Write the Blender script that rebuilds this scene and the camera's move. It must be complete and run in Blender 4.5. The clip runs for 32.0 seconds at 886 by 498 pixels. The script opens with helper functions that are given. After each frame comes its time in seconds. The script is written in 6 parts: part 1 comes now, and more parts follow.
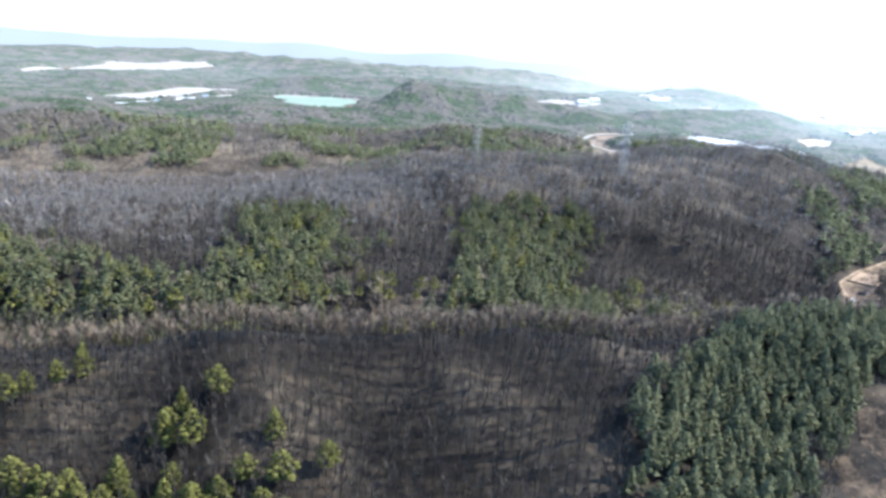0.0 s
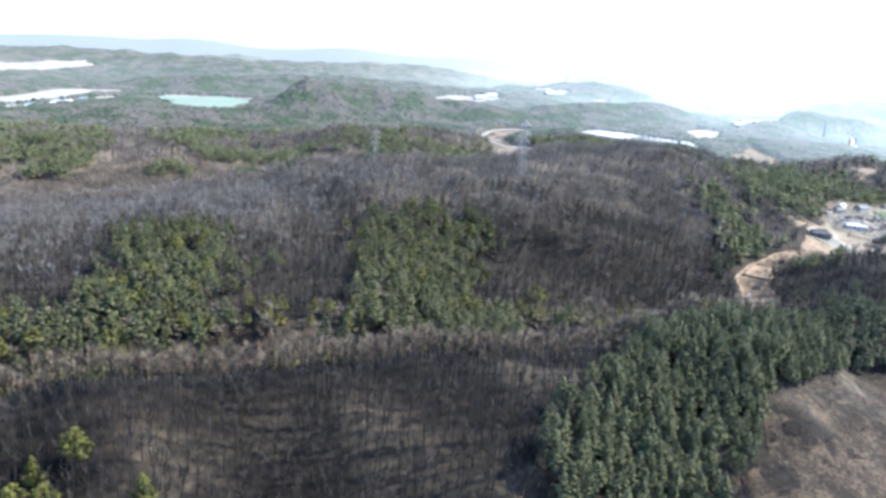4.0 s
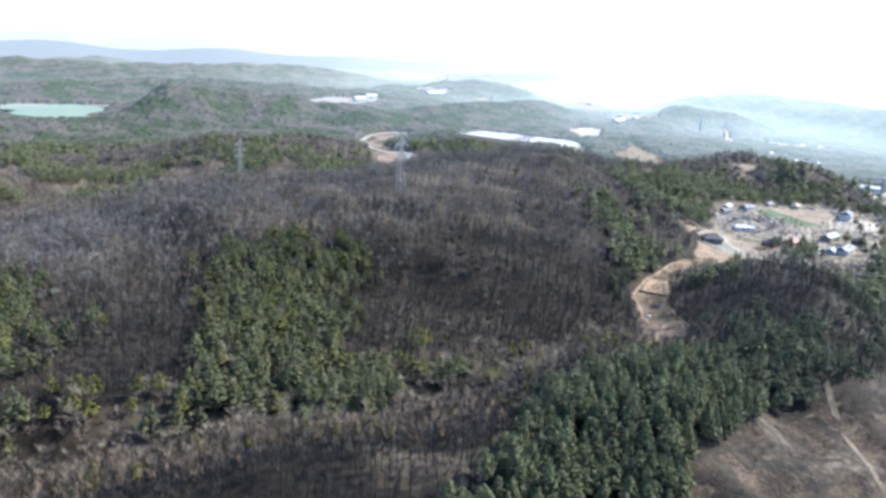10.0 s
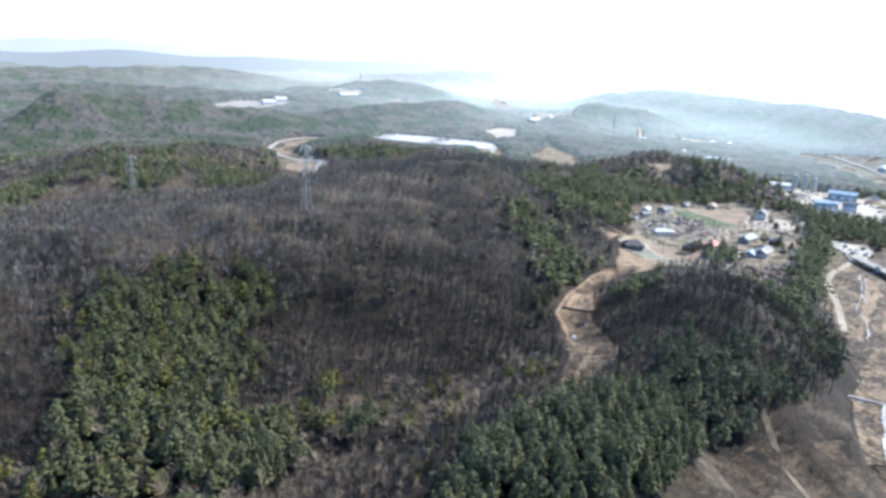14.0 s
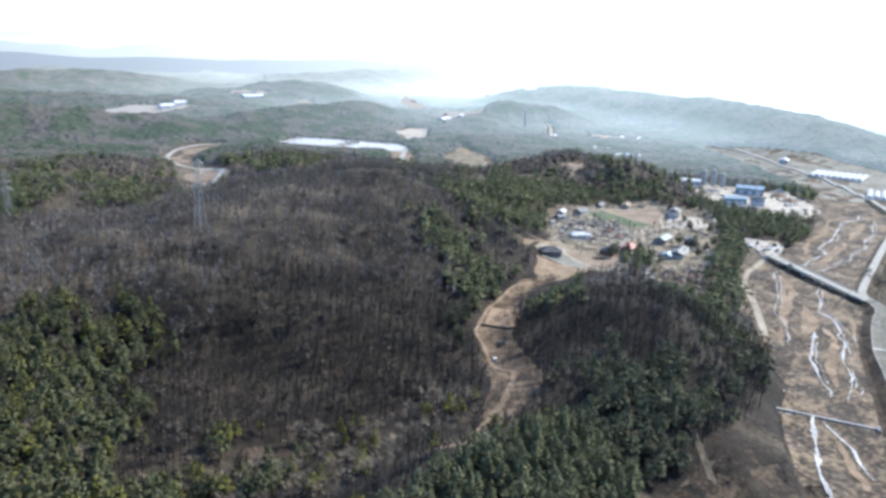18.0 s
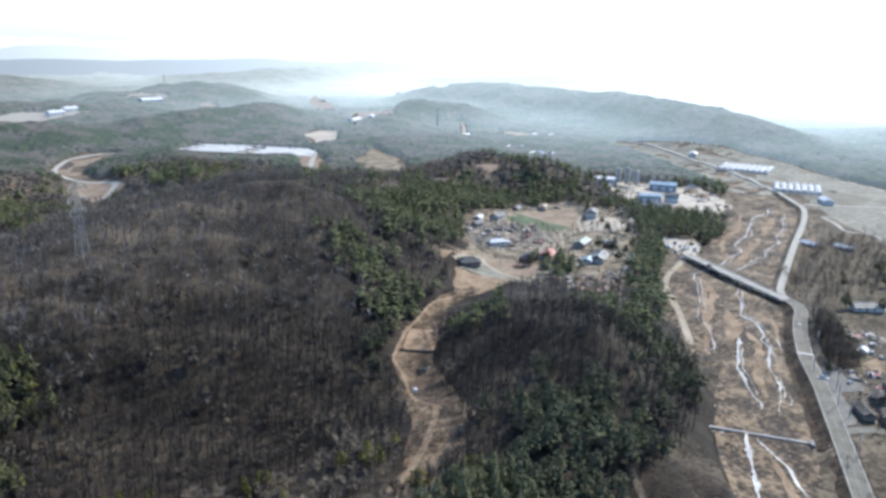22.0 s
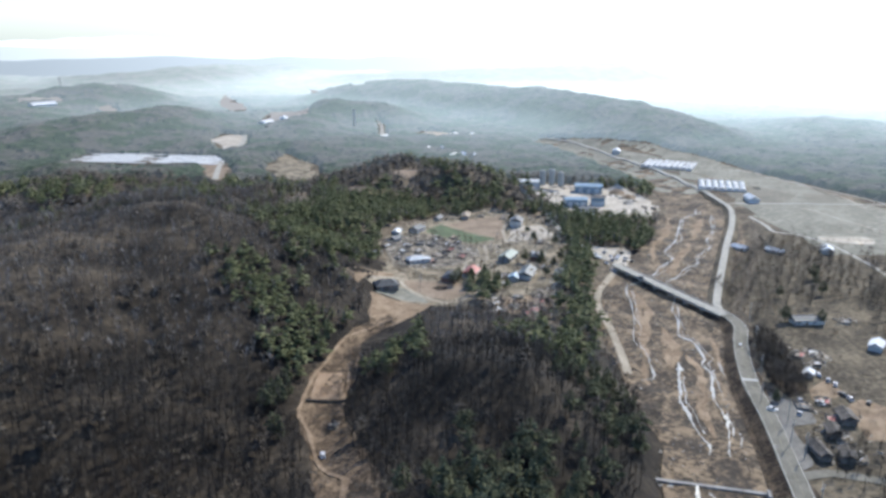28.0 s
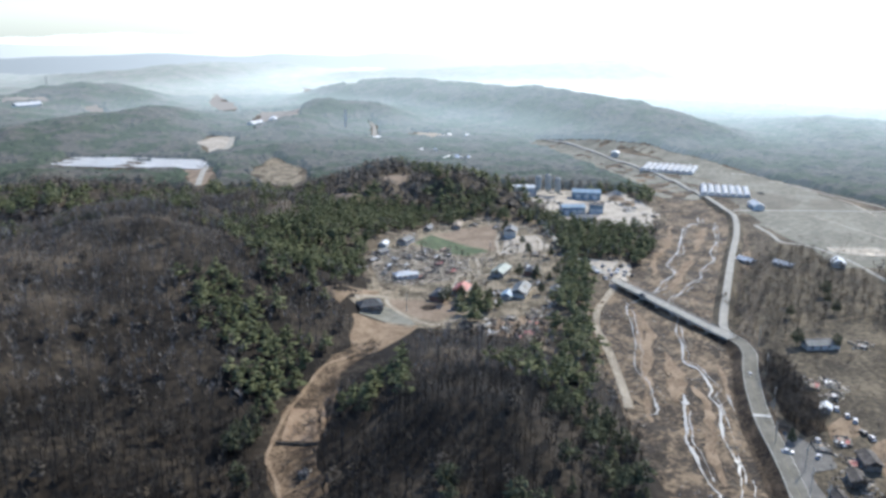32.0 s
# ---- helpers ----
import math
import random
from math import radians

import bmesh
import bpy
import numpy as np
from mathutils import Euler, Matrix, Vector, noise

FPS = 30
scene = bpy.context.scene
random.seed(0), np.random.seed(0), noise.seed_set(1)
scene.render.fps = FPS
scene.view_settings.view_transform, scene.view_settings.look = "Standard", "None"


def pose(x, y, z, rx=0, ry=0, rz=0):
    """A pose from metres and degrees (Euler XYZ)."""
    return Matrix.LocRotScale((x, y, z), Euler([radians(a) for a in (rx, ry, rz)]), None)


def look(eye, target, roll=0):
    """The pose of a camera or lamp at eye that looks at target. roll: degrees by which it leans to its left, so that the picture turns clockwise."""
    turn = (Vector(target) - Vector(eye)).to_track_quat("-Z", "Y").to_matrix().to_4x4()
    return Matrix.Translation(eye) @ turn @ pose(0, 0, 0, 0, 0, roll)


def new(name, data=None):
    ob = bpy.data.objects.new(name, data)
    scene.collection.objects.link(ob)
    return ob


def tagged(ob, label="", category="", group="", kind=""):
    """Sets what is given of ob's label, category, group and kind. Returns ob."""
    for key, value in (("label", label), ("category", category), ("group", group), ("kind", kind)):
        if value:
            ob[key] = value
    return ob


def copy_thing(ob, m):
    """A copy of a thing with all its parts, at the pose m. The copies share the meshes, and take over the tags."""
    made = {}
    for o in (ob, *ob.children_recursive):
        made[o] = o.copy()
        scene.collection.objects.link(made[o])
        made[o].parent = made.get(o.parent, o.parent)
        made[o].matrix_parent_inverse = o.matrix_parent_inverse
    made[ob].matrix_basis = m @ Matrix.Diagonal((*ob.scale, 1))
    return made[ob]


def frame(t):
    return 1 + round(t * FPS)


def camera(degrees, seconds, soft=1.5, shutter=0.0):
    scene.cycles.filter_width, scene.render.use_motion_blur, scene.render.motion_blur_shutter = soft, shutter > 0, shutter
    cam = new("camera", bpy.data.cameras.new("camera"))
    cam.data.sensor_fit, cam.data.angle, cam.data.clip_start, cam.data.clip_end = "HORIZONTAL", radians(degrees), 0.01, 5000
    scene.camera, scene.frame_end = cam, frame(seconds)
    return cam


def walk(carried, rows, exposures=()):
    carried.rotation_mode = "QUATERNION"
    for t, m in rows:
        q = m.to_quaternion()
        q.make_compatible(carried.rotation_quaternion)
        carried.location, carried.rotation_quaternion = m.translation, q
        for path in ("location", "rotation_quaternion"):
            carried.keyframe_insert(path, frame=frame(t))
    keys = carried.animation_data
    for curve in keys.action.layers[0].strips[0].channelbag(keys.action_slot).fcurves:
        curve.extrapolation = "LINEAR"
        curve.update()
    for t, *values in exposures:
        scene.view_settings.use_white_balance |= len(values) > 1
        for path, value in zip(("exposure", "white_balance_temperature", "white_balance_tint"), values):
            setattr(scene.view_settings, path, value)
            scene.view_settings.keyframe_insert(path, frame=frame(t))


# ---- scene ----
cam = camera(59.52, 32.0, soft=3.2)
walk(cam, [
    (0.0, look((0.00, 0.00, 131.28), (16.63, 288.38, 50.28), 3.78)),
    (0.5, look((0.21, 1.37, 131.85), (19.26, 289.56, 50.74), 3.81)),
    (1.0, look((0.74, 3.00, 132.53), (23.42, 290.91, 51.31), 3.82)),
    (1.5, look((1.23, 4.87, 133.17), (27.72, 292.43, 51.88), 3.83)),
    (2.0, look((1.74, 7.00, 133.81), (32.12, 294.13, 52.37), 3.83)),
    (2.5, look((2.34, 9.45, 134.48), (37.74, 296.00, 53.01), 3.77)),
    (3.0, look((3.02, 12.27, 135.08), (44.93, 297.96, 53.68), 3.67)),
    (3.5, look((3.78, 15.22, 135.52), (52.28, 299.91, 54.31), 3.52)),
    (5.5, look((11.57, 36.58, 133.67), (71.61, 319.25, 53.07), 3.43)),
    (6.0, look((13.08, 41.00, 133.91), (76.75, 322.91, 53.43), 3.38)),
    (6.5, look((14.68, 45.05, 134.22), (81.58, 326.23, 53.83), 3.37)),
    (7.0, look((16.24, 49.03, 134.60), (86.53, 329.43, 54.37), 3.31)),
    (7.5, look((17.82, 53.09, 135.02), (92.00, 332.53, 54.98), 3.23)),
    (8.0, look((19.42, 56.92, 135.56), (98.57, 335.05, 55.71), 3.15)),
    (8.5, look((20.87, 60.43, 136.22), (104.22, 337.33, 56.37), 3.13)),
    (9.0, look((22.39, 63.90, 136.95), (109.10, 339.78, 57.17), 3.10)),
    (9.5, look((24.11, 67.69, 137.75), (114.24, 342.46, 57.87), 2.99)),
    (10.0, look((26.02, 71.59, 138.37), (119.48, 345.25, 58.50), 2.91)),
    (10.5, look((28.00, 75.43, 138.88), (124.52, 348.00, 58.96), 2.84)),
    (11.0, look((29.95, 79.25, 139.42), (129.92, 350.61, 59.61), 2.81)),
    (11.5, look((31.92, 83.04, 139.95), (135.12, 353.21, 60.20), 2.76)),
    (12.0, look((34.00, 86.90, 140.47), (140.98, 355.58, 60.69), 2.70)),
    (12.5, look((36.07, 90.80, 140.88), (146.83, 358.01, 61.29), 2.65)),
    (13.0, look((38.10, 94.47, 141.26), (152.46, 360.22, 61.90), 2.59)),
    (13.5, look((40.09, 98.01, 141.75), (158.08, 362.19, 62.43), 2.52)),
    (14.0, look((42.03, 101.29, 142.28), (163.70, 363.78, 62.93), 2.43)),
    (14.5, look((44.06, 104.33, 142.77), (169.28, 365.13, 63.38), 2.36)),
    (16.5, look((51.73, 116.93, 144.73), (190.90, 370.54, 65.27), 2.05)),
    (17.0, look((54.07, 120.23, 145.14), (197.20, 371.63, 65.72), 1.97)),
    (17.5, look((55.94, 123.15, 145.47), (202.13, 372.76, 65.96), 1.92)),
    (18.0, look((57.78, 126.09, 145.95), (207.80, 373.40, 66.37), 1.84)),
    (18.5, look((59.73, 129.04, 146.50), (213.67, 373.91, 66.86), 1.73)),
    (19.0, look((61.76, 131.87, 147.12), (219.38, 374.36, 67.38), 1.62)),
    (19.5, look((63.70, 134.80, 147.76), (224.84, 374.93, 67.93), 1.50)),
    (20.0, look((65.72, 137.74, 148.40), (230.31, 375.47, 68.43), 1.42)),
    (20.5, look((67.81, 140.61, 149.07), (235.43, 376.14, 68.91), 1.35)),
    (21.0, look((70.00, 143.40, 149.63), (240.42, 376.85, 69.28), 1.29)),
    (21.5, look((72.42, 146.15, 150.05), (245.65, 377.50, 69.61), 1.22)),
    (22.0, look((75.12, 149.03, 150.41), (251.20, 378.19, 69.89), 1.16)),
    (22.5, look((77.79, 151.89, 150.69), (256.52, 378.96, 70.11), 1.10)),
    (23.0, look((80.37, 154.77, 150.98), (261.85, 379.63, 70.35), 1.04)),
    (23.5, look((83.18, 157.58, 151.33), (267.15, 380.36, 70.55), 0.99)),
    (24.0, look((86.16, 160.26, 151.60), (272.84, 380.74, 70.74), 0.92)),
    (24.5, look((89.03, 162.98, 151.79), (278.40, 381.11, 70.84), 0.88)),
    (25.0, look((91.82, 165.69, 151.99), (283.12, 382.08, 70.88), 0.86)),
    (25.5, look((94.79, 168.40, 152.30), (287.69, 383.32, 71.06), 0.83)),
    (26.0, look((97.84, 171.00, 152.68), (292.21, 384.51, 71.21), 0.79)),
    (26.5, look((100.81, 173.58, 153.06), (296.40, 385.90, 71.42), 0.71)),
    (28.5, look((113.37, 183.67, 155.55), (310.61, 394.04, 72.83), 0.56)),
    (29.0, look((116.49, 186.05, 155.94), (313.43, 396.60, 72.99), 0.57)),
    (29.5, look((119.54, 188.48, 156.26), (316.35, 399.13, 73.24), 0.56)),
    (30.0, look((122.72, 191.06, 156.63), (319.88, 401.30, 73.38), 0.56)),
    (30.5, look((126.13, 193.57, 157.03), (323.60, 403.44, 73.59), 0.53)),
    (31.0, look((129.68, 195.99, 157.48), (327.27, 405.65, 73.84), 0.52)),
    (31.5, look((133.15, 198.43, 157.99), (330.76, 407.99, 74.12), 0.51)),
    (32.0, look((136.46, 200.89, 158.44), (333.86, 410.57, 74.38), 0.50)),
], exposures=[(0, 1.85, 5900, 8), (6, 1.68, 5920, 8), (13, 1.36, 5980, 8), (19, 1.02, 6050, 8), (26, 0.72, 6150, 8), (32, 0.62, 6170, 8)])
# ---- light ----
SUN_AZ, SUN_EL = 82.0, 38.0          # degrees from +y towards +x, and above the horizon
world = bpy.data.worlds.new("sky")
world.use_nodes = True
scene.world = world
_wn = world.node_tree.nodes
_sky = _wn.new("ShaderNodeTexSky")
_sky.sky_type, _sky.sun_disc = "NISHITA", False
_sky.sun_elevation, _sky.sun_rotation = radians(SUN_EL), radians(SUN_AZ)
_sky.air_density, _sky.dust_density, _sky.ozone_density, _sky.altitude = 0.7, 0.6, 3.5, 150
world.node_tree.links.new(_sky.outputs[0], _wn["Background"].inputs[0])
_wn["Background"].inputs[1].default_value = 0.15
sun_data = bpy.data.lights.new("sun", "SUN")
sun_data.energy, sun_data.angle, sun_data.color = 2.75, radians(0.6), (1.0, 0.915, 0.775)
sun = new("sun", sun_data)
_s = Vector((math.sin(radians(SUN_AZ)) * math.cos(radians(SUN_EL)), math.cos(radians(SUN_AZ)) * math.cos(radians(SUN_EL)), math.sin(radians(SUN_EL))))
sun.matrix_world = look(_s * 900, (0, 0, 0))

# ---- materials ----
MATS = {}


def mat(name, colors, scale=1.0, rough=0.8, metal=0.0, bump=0.0, bump_scale=None, fine=6.0, vary=0.0, island=False, detail=6.0, spec=0.5, coords="Object", stops=None, sheen=0.0):
    """A surface of two or more colours mixed by noise at two scales, in metres; vary: how far single pieces differ in value."""
    if name in MATS:
        return MATS[name]
    m = bpy.data.materials.new(name)
    m.use_nodes = True
    nt = m.node_tree
    n, l = nt.nodes, nt.links
    b = n["Principled BSDF"]
    tc = n.new("ShaderNodeTexCoord") if coords == "Object" else n.new("ShaderNodeNewGeometry")
    pos = tc.outputs["Object"] if coords == "Object" else tc.outputs["Position"]
    big = n.new("ShaderNodeTexNoise")
    big.inputs["Scale"].default_value, big.inputs["Detail"].default_value, big.inputs["Roughness"].default_value = 1.0 / scale, detail, 0.6
    l.new(pos, big.inputs["Vector"])
    small = n.new("ShaderNodeTexNoise")
    small.inputs["Scale"].default_value, small.inputs["Detail"].default_value = fine / scale, 4.0
    l.new(pos, small.inputs["Vector"])
    mix = n.new("ShaderNodeMath")
    mix.operation = "MULTIPLY_ADD"
    mix.inputs[1].default_value = 0.45
    l.new(small.outputs["Fac"], mix.inputs[0])
    half = n.new("ShaderNodeMath")
    half.operation = "MULTIPLY"
    half.inputs[1].default_value = 0.55
    l.new(big.outputs["Fac"], half.inputs[0])
    l.new(half.outputs[0], mix.inputs[2])
    ramp = n.new("ShaderNodeValToRGB")
    e = ramp.color_ramp.elements
    k = len(colors)
    at = stops or [0.41 + 0.18 * i / max(k - 1, 1) for i in range(k)]
    while len(e) < k:
        e.new(0.5)
    for i, c in enumerate(colors):
        e[i].position, e[i].color = at[i], (*c, 1)
    l.new(mix.outputs[0], ramp.inputs[0])
    out = ramp.outputs[0]
    if vary:
        rnd = n.new("ShaderNodeNewGeometry").outputs["Random Per Island"] if island else n.new("ShaderNodeObjectInfo").outputs["Random"]
        mr = n.new("ShaderNodeMapRange")
        mr.inputs["To Min"].default_value, mr.inputs["To Max"].default_value = 1 - vary, 1 + vary
        l.new(rnd, mr.inputs["Value"])
        hsv = n.new("ShaderNodeHueSaturation")
        l.new(mr.outputs[0], hsv.inputs["Value"])
        l.new(out, hsv.inputs["Color"])
        out = hsv.outputs[0]
    l.new(out, b.inputs["Base Color"])
    b.inputs["Roughness"].default_value, b.inputs["Metallic"].default_value = rough, metal
    b.inputs["Specular IOR Level"].default_value = spec
    if sheen:
        b.inputs["Sheen Weight"].default_value, b.inputs["Sheen Roughness"].default_value = sheen, 0.5
    if bump:
        bp = n.new("ShaderNodeBump")
        bp.inputs["Strength"].default_value, bp.inputs["Distance"].default_value = 1.0, bump
        l.new(mix.outputs[0], bp.inputs["Height"])
        l.new(bp.outputs[0], b.inputs["Normal"])
    MATS[name] = m
    return m


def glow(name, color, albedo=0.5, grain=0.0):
    """Far distance with haze painted as emission, for the backdrop alone; grain: metres of its woods' patchwork."""
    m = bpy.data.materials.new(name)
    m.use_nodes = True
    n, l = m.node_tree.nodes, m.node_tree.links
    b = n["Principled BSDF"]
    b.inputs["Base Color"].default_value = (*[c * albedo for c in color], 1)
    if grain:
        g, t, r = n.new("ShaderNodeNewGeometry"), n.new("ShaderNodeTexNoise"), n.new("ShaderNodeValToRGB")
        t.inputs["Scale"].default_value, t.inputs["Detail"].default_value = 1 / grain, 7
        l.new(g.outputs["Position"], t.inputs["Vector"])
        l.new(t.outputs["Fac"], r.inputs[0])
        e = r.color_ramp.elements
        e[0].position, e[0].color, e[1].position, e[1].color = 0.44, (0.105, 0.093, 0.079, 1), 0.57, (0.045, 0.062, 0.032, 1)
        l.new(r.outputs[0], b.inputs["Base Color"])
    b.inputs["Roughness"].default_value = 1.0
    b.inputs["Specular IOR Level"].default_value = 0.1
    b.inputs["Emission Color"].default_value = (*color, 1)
    h = n.new("ShaderNodeAttribute")      # strength of the emission that paints haze at each place of the backdrop
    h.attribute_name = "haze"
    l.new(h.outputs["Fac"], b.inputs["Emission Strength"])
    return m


SOIL = mat("leaf_litter", [(0.05, 0.04, 0.029), (0.098, 0.078, 0.055), (0.165, 0.132, 0.092), (0.26, 0.208, 0.145)], 26, 0.9, bump=0.5, fine=9, coords="Position", spec=0.3)
_n, _l = SOIL.node_tree.nodes, SOIL.node_tree.links
_burn, _char = _n.new("ShaderNodeAttribute"), _n.new("ShaderNodeMix")      # charred ground where the fire ran
_burn.attribute_name = "burn"
_char.data_type, _char.blend_type = "RGBA", "MULTIPLY"
_char.inputs["B"].default_value = (0.115, 0.105, 0.097, 1)
_b = _n["Principled BSDF"]
_l.new(_burn.outputs["Fac"], _char.inputs["Factor"])
_l.new(_b.inputs["Base Color"].links[0].from_socket, _char.inputs["A"])
_l.new(_char.outputs["Result"], _b.inputs["Base Color"])
GRASS = mat("dry_grass", [(0.1, 0.08, 0.055), (0.165, 0.132, 0.09), (0.24, 0.195, 0.13)], 12, 0.9, bump=0.2, fine=12, coords="Position", spec=0.3)
BED = mat("river_gravel", [(0.03, 0.02, 0.012), (0.075, 0.052, 0.031), (0.145, 0.102, 0.06), (0.27, 0.196, 0.12)], 15, 0.85, bump=0.4, fine=6, stops=[0.43, 0.48, 0.52, 0.57], coords="Position")
SAND = mat("bare_sandy_soil", [(0.2, 0.136, 0.08), (0.29, 0.205, 0.127), (0.4, 0.295, 0.192)], 8, 0.9, bump=0.15, fine=9, coords="Position")
YARD = mat("pale_packed_yard", [(0.4, 0.34, 0.26), (0.52, 0.46, 0.37), (0.62, 0.56, 0.47)], 12, 0.85, fine=8, coords="Position")
FIELD = mat("ploughed_field", [(0.2, 0.148, 0.098), (0.285, 0.212, 0.145), (0.365, 0.28, 0.2)], 20, 0.9, bump=0.1, fine=10, coords="Position")
PADDY = mat("fallow_paddy", [(0.165, 0.162, 0.125), (0.23, 0.222, 0.174), (0.31, 0.296, 0.235)], 40, 0.85, fine=8, coords="Position")
CROP = mat("green_crop", [(0.055, 0.085, 0.035), (0.085, 0.12, 0.05), (0.115, 0.15, 0.065)], 8, 0.8, fine=10, coords="Position")
ASPHALT = mat("worn_asphalt", [(0.18, 0.17, 0.138), (0.225, 0.213, 0.175), (0.275, 0.26, 0.216)], 9, 0.9, fine=12, coords="Position", spec=0.15)
CONCRETE = mat("concrete", [(0.39, 0.37, 0.315), (0.47, 0.445, 0.385), (0.55, 0.525, 0.46)], 5, 0.9, spec=0.2, fine=8, coords="Position")
LANE = mat("white_road_paint", [(0.6, 0.6, 0.57), (0.75, 0.75, 0.72)], 1.0, 0.6, coords="Position")
# pale base colour stands in for sky reflected off the streams
WATER = mat("sky_pale_water", [(0.34, 0.335, 0.315), (0.52, 0.51, 0.48)], 2.5, 0.48, spec=1.0, bump=0.02, fine=10, coords="Position")
LAKE = mat("pond_water", [(0.26, 0.33, 0.24), (0.31, 0.38, 0.28)], 60, 0.6, spec=0.15, bump=0.01, fine=10, coords="Position")
BARK = mat("scorched_bark", [(0.024, 0.02, 0.016), (0.044, 0.037, 0.03), (0.072, 0.06, 0.048)], 2.0, 0.85, vary=0.35, island=True, spec=0.3)
TWIG = mat("bare_grey_twigs", [(0.14, 0.112, 0.078), (0.21, 0.17, 0.12), (0.29, 0.238, 0.17)], 3.0, 0.8, vary=0.3, island=True, spec=0.3)
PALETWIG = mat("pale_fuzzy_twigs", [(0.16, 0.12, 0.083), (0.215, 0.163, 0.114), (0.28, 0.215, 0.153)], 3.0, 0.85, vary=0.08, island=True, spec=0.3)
CHAR = mat("charred_twigs", [(0.06, 0.05, 0.039), (0.085, 0.071, 0.055), (0.112, 0.094, 0.073)], 6.0, 0.8, vary=0.1, island=True, spec=0.3)
# burnt twigs, darkened further so the slopes behind look hazy by contrast
NEARDARK = mat("darkened_burnt_twigs", [(0.024, 0.02, 0.016), (0.042, 0.035, 0.028), (0.066, 0.055, 0.044)], 5.0, 0.8, vary=0.25, island=True, spec=0.3)
# twigs and bark painted paler than CHAR and BARK to imitate haze
HAZETWIG = mat("haze_paled_twigs", [(0.185, 0.165, 0.143), (0.25, 0.224, 0.196), (0.32, 0.288, 0.255)], 5.0, 0.75, vary=0.12, island=True, spec=0.3)
HAZEBARK = mat("haze_paled_bark", [(0.09, 0.08, 0.07), (0.13, 0.116, 0.103), (0.18, 0.162, 0.145)], 2.0, 0.85, vary=0.3, island=True, spec=0.3)
PINE = mat("pine_needles", [(0.068, 0.074, 0.042), (0.103, 0.109, 0.063), (0.145, 0.148, 0.088)], 2.5, 0.85, vary=0.18, island=True, spec=0.06)
LIGHTPINE = mat("light_green_needles", [(0.065, 0.07, 0.034), (0.1, 0.105, 0.052), (0.14, 0.141, 0.073)], 2.5, 0.85, vary=0.22, island=True, spec=0.06)
SPURPINE = mat("yellow_green_needles", [(0.086, 0.089, 0.045), (0.132, 0.136, 0.07), (0.186, 0.186, 0.102)], 2.5, 0.85, vary=0.25, island=True, spec=0.08)
OLIVE = mat("olive_needles", [(0.085, 0.086, 0.024), (0.132, 0.128, 0.037), (0.19, 0.178, 0.056)], 2.5, 0.85, vary=0.25, island=True, spec=0.06)
# far canopies are coloured lighter than the near woods to imitate haze
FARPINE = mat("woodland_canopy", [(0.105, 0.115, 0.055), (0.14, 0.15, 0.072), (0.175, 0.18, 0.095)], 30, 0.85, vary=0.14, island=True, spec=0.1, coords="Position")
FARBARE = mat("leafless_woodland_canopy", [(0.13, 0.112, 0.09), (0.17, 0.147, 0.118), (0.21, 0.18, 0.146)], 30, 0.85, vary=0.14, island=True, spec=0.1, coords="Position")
SHRUB = mat("dry_scrub", [(0.1, 0.082, 0.064), (0.16, 0.13, 0.1), (0.22, 0.18, 0.135)], 4.0, 0.85, vary=0.35, island=True, spec=0.3, coords="Position")
DARKSHRUB = mat("dead_brown_brush", [(0.05, 0.038, 0.026), (0.085, 0.065, 0.045), (0.135, 0.103, 0.072)], 4.0, 0.85, vary=0.3, island=True, spec=0.3, coords="Position")
BRUSH = mat("brown_brushland", [(0.022, 0.015, 0.0095), (0.045, 0.031, 0.02), (0.076, 0.054, 0.034), (0.13, 0.093, 0.06)], 9, 0.9, bump=0.5, fine=7, coords="Position", spec=0.3)
CLAY = mat("orange_brown_clay", [(0.045, 0.031, 0.019), (0.1, 0.069, 0.042), (0.175, 0.122, 0.075), (0.3, 0.215, 0.135)], 8, 0.9, bump=0.35, fine=7, coords="Position", spec=0.3)
TERRACE = mat("orange_clay", [(0.27, 0.18, 0.108), (0.35, 0.24, 0.148), (0.43, 0.31, 0.2)], 6, 0.9, bump=0.2, fine=8, coords="Position")
ASHES = mat("ash_strewn_ground", [(0.06, 0.05, 0.038), (0.15, 0.125, 0.092), (0.27, 0.225, 0.165), (0.45, 0.39, 0.305)], 5, 0.9, bump=0.3, fine=5, coords="Position")
TRODDEN = mat("trodden_dry_ground", [(0.1, 0.084, 0.057), (0.2, 0.168, 0.115), (0.31, 0.257, 0.178), (0.45, 0.377, 0.273)], 10, 0.9, bump=0.2, fine=8, coords="Position", spec=0.3)
BANK = mat("dry_bank_grass", [(0.05, 0.04, 0.027), (0.092, 0.075, 0.05), (0.145, 0.118, 0.078), (0.22, 0.178, 0.118)], 24, 0.9, bump=0.4, fine=9, coords="Position", spec=0.3)
DARKASPHALT = mat("dark_patched_asphalt", [(0.12, 0.116, 0.105), (0.16, 0.154, 0.14), (0.22, 0.21, 0.19)], 7, 0.8, fine=9, coords="Position")
STONE = mat("river_stone", [(0.2, 0.18, 0.155), (0.32, 0.29, 0.25), (0.42, 0.39, 0.35)], 3.0, 0.8, vary=0.25, island=True, coords="Position")


# ---- terrain ----
def sstep(a, b, x):
    u = np.clip((x - a) / (b - a), 0, 1)
    return u * u * (3 - 2 * u)


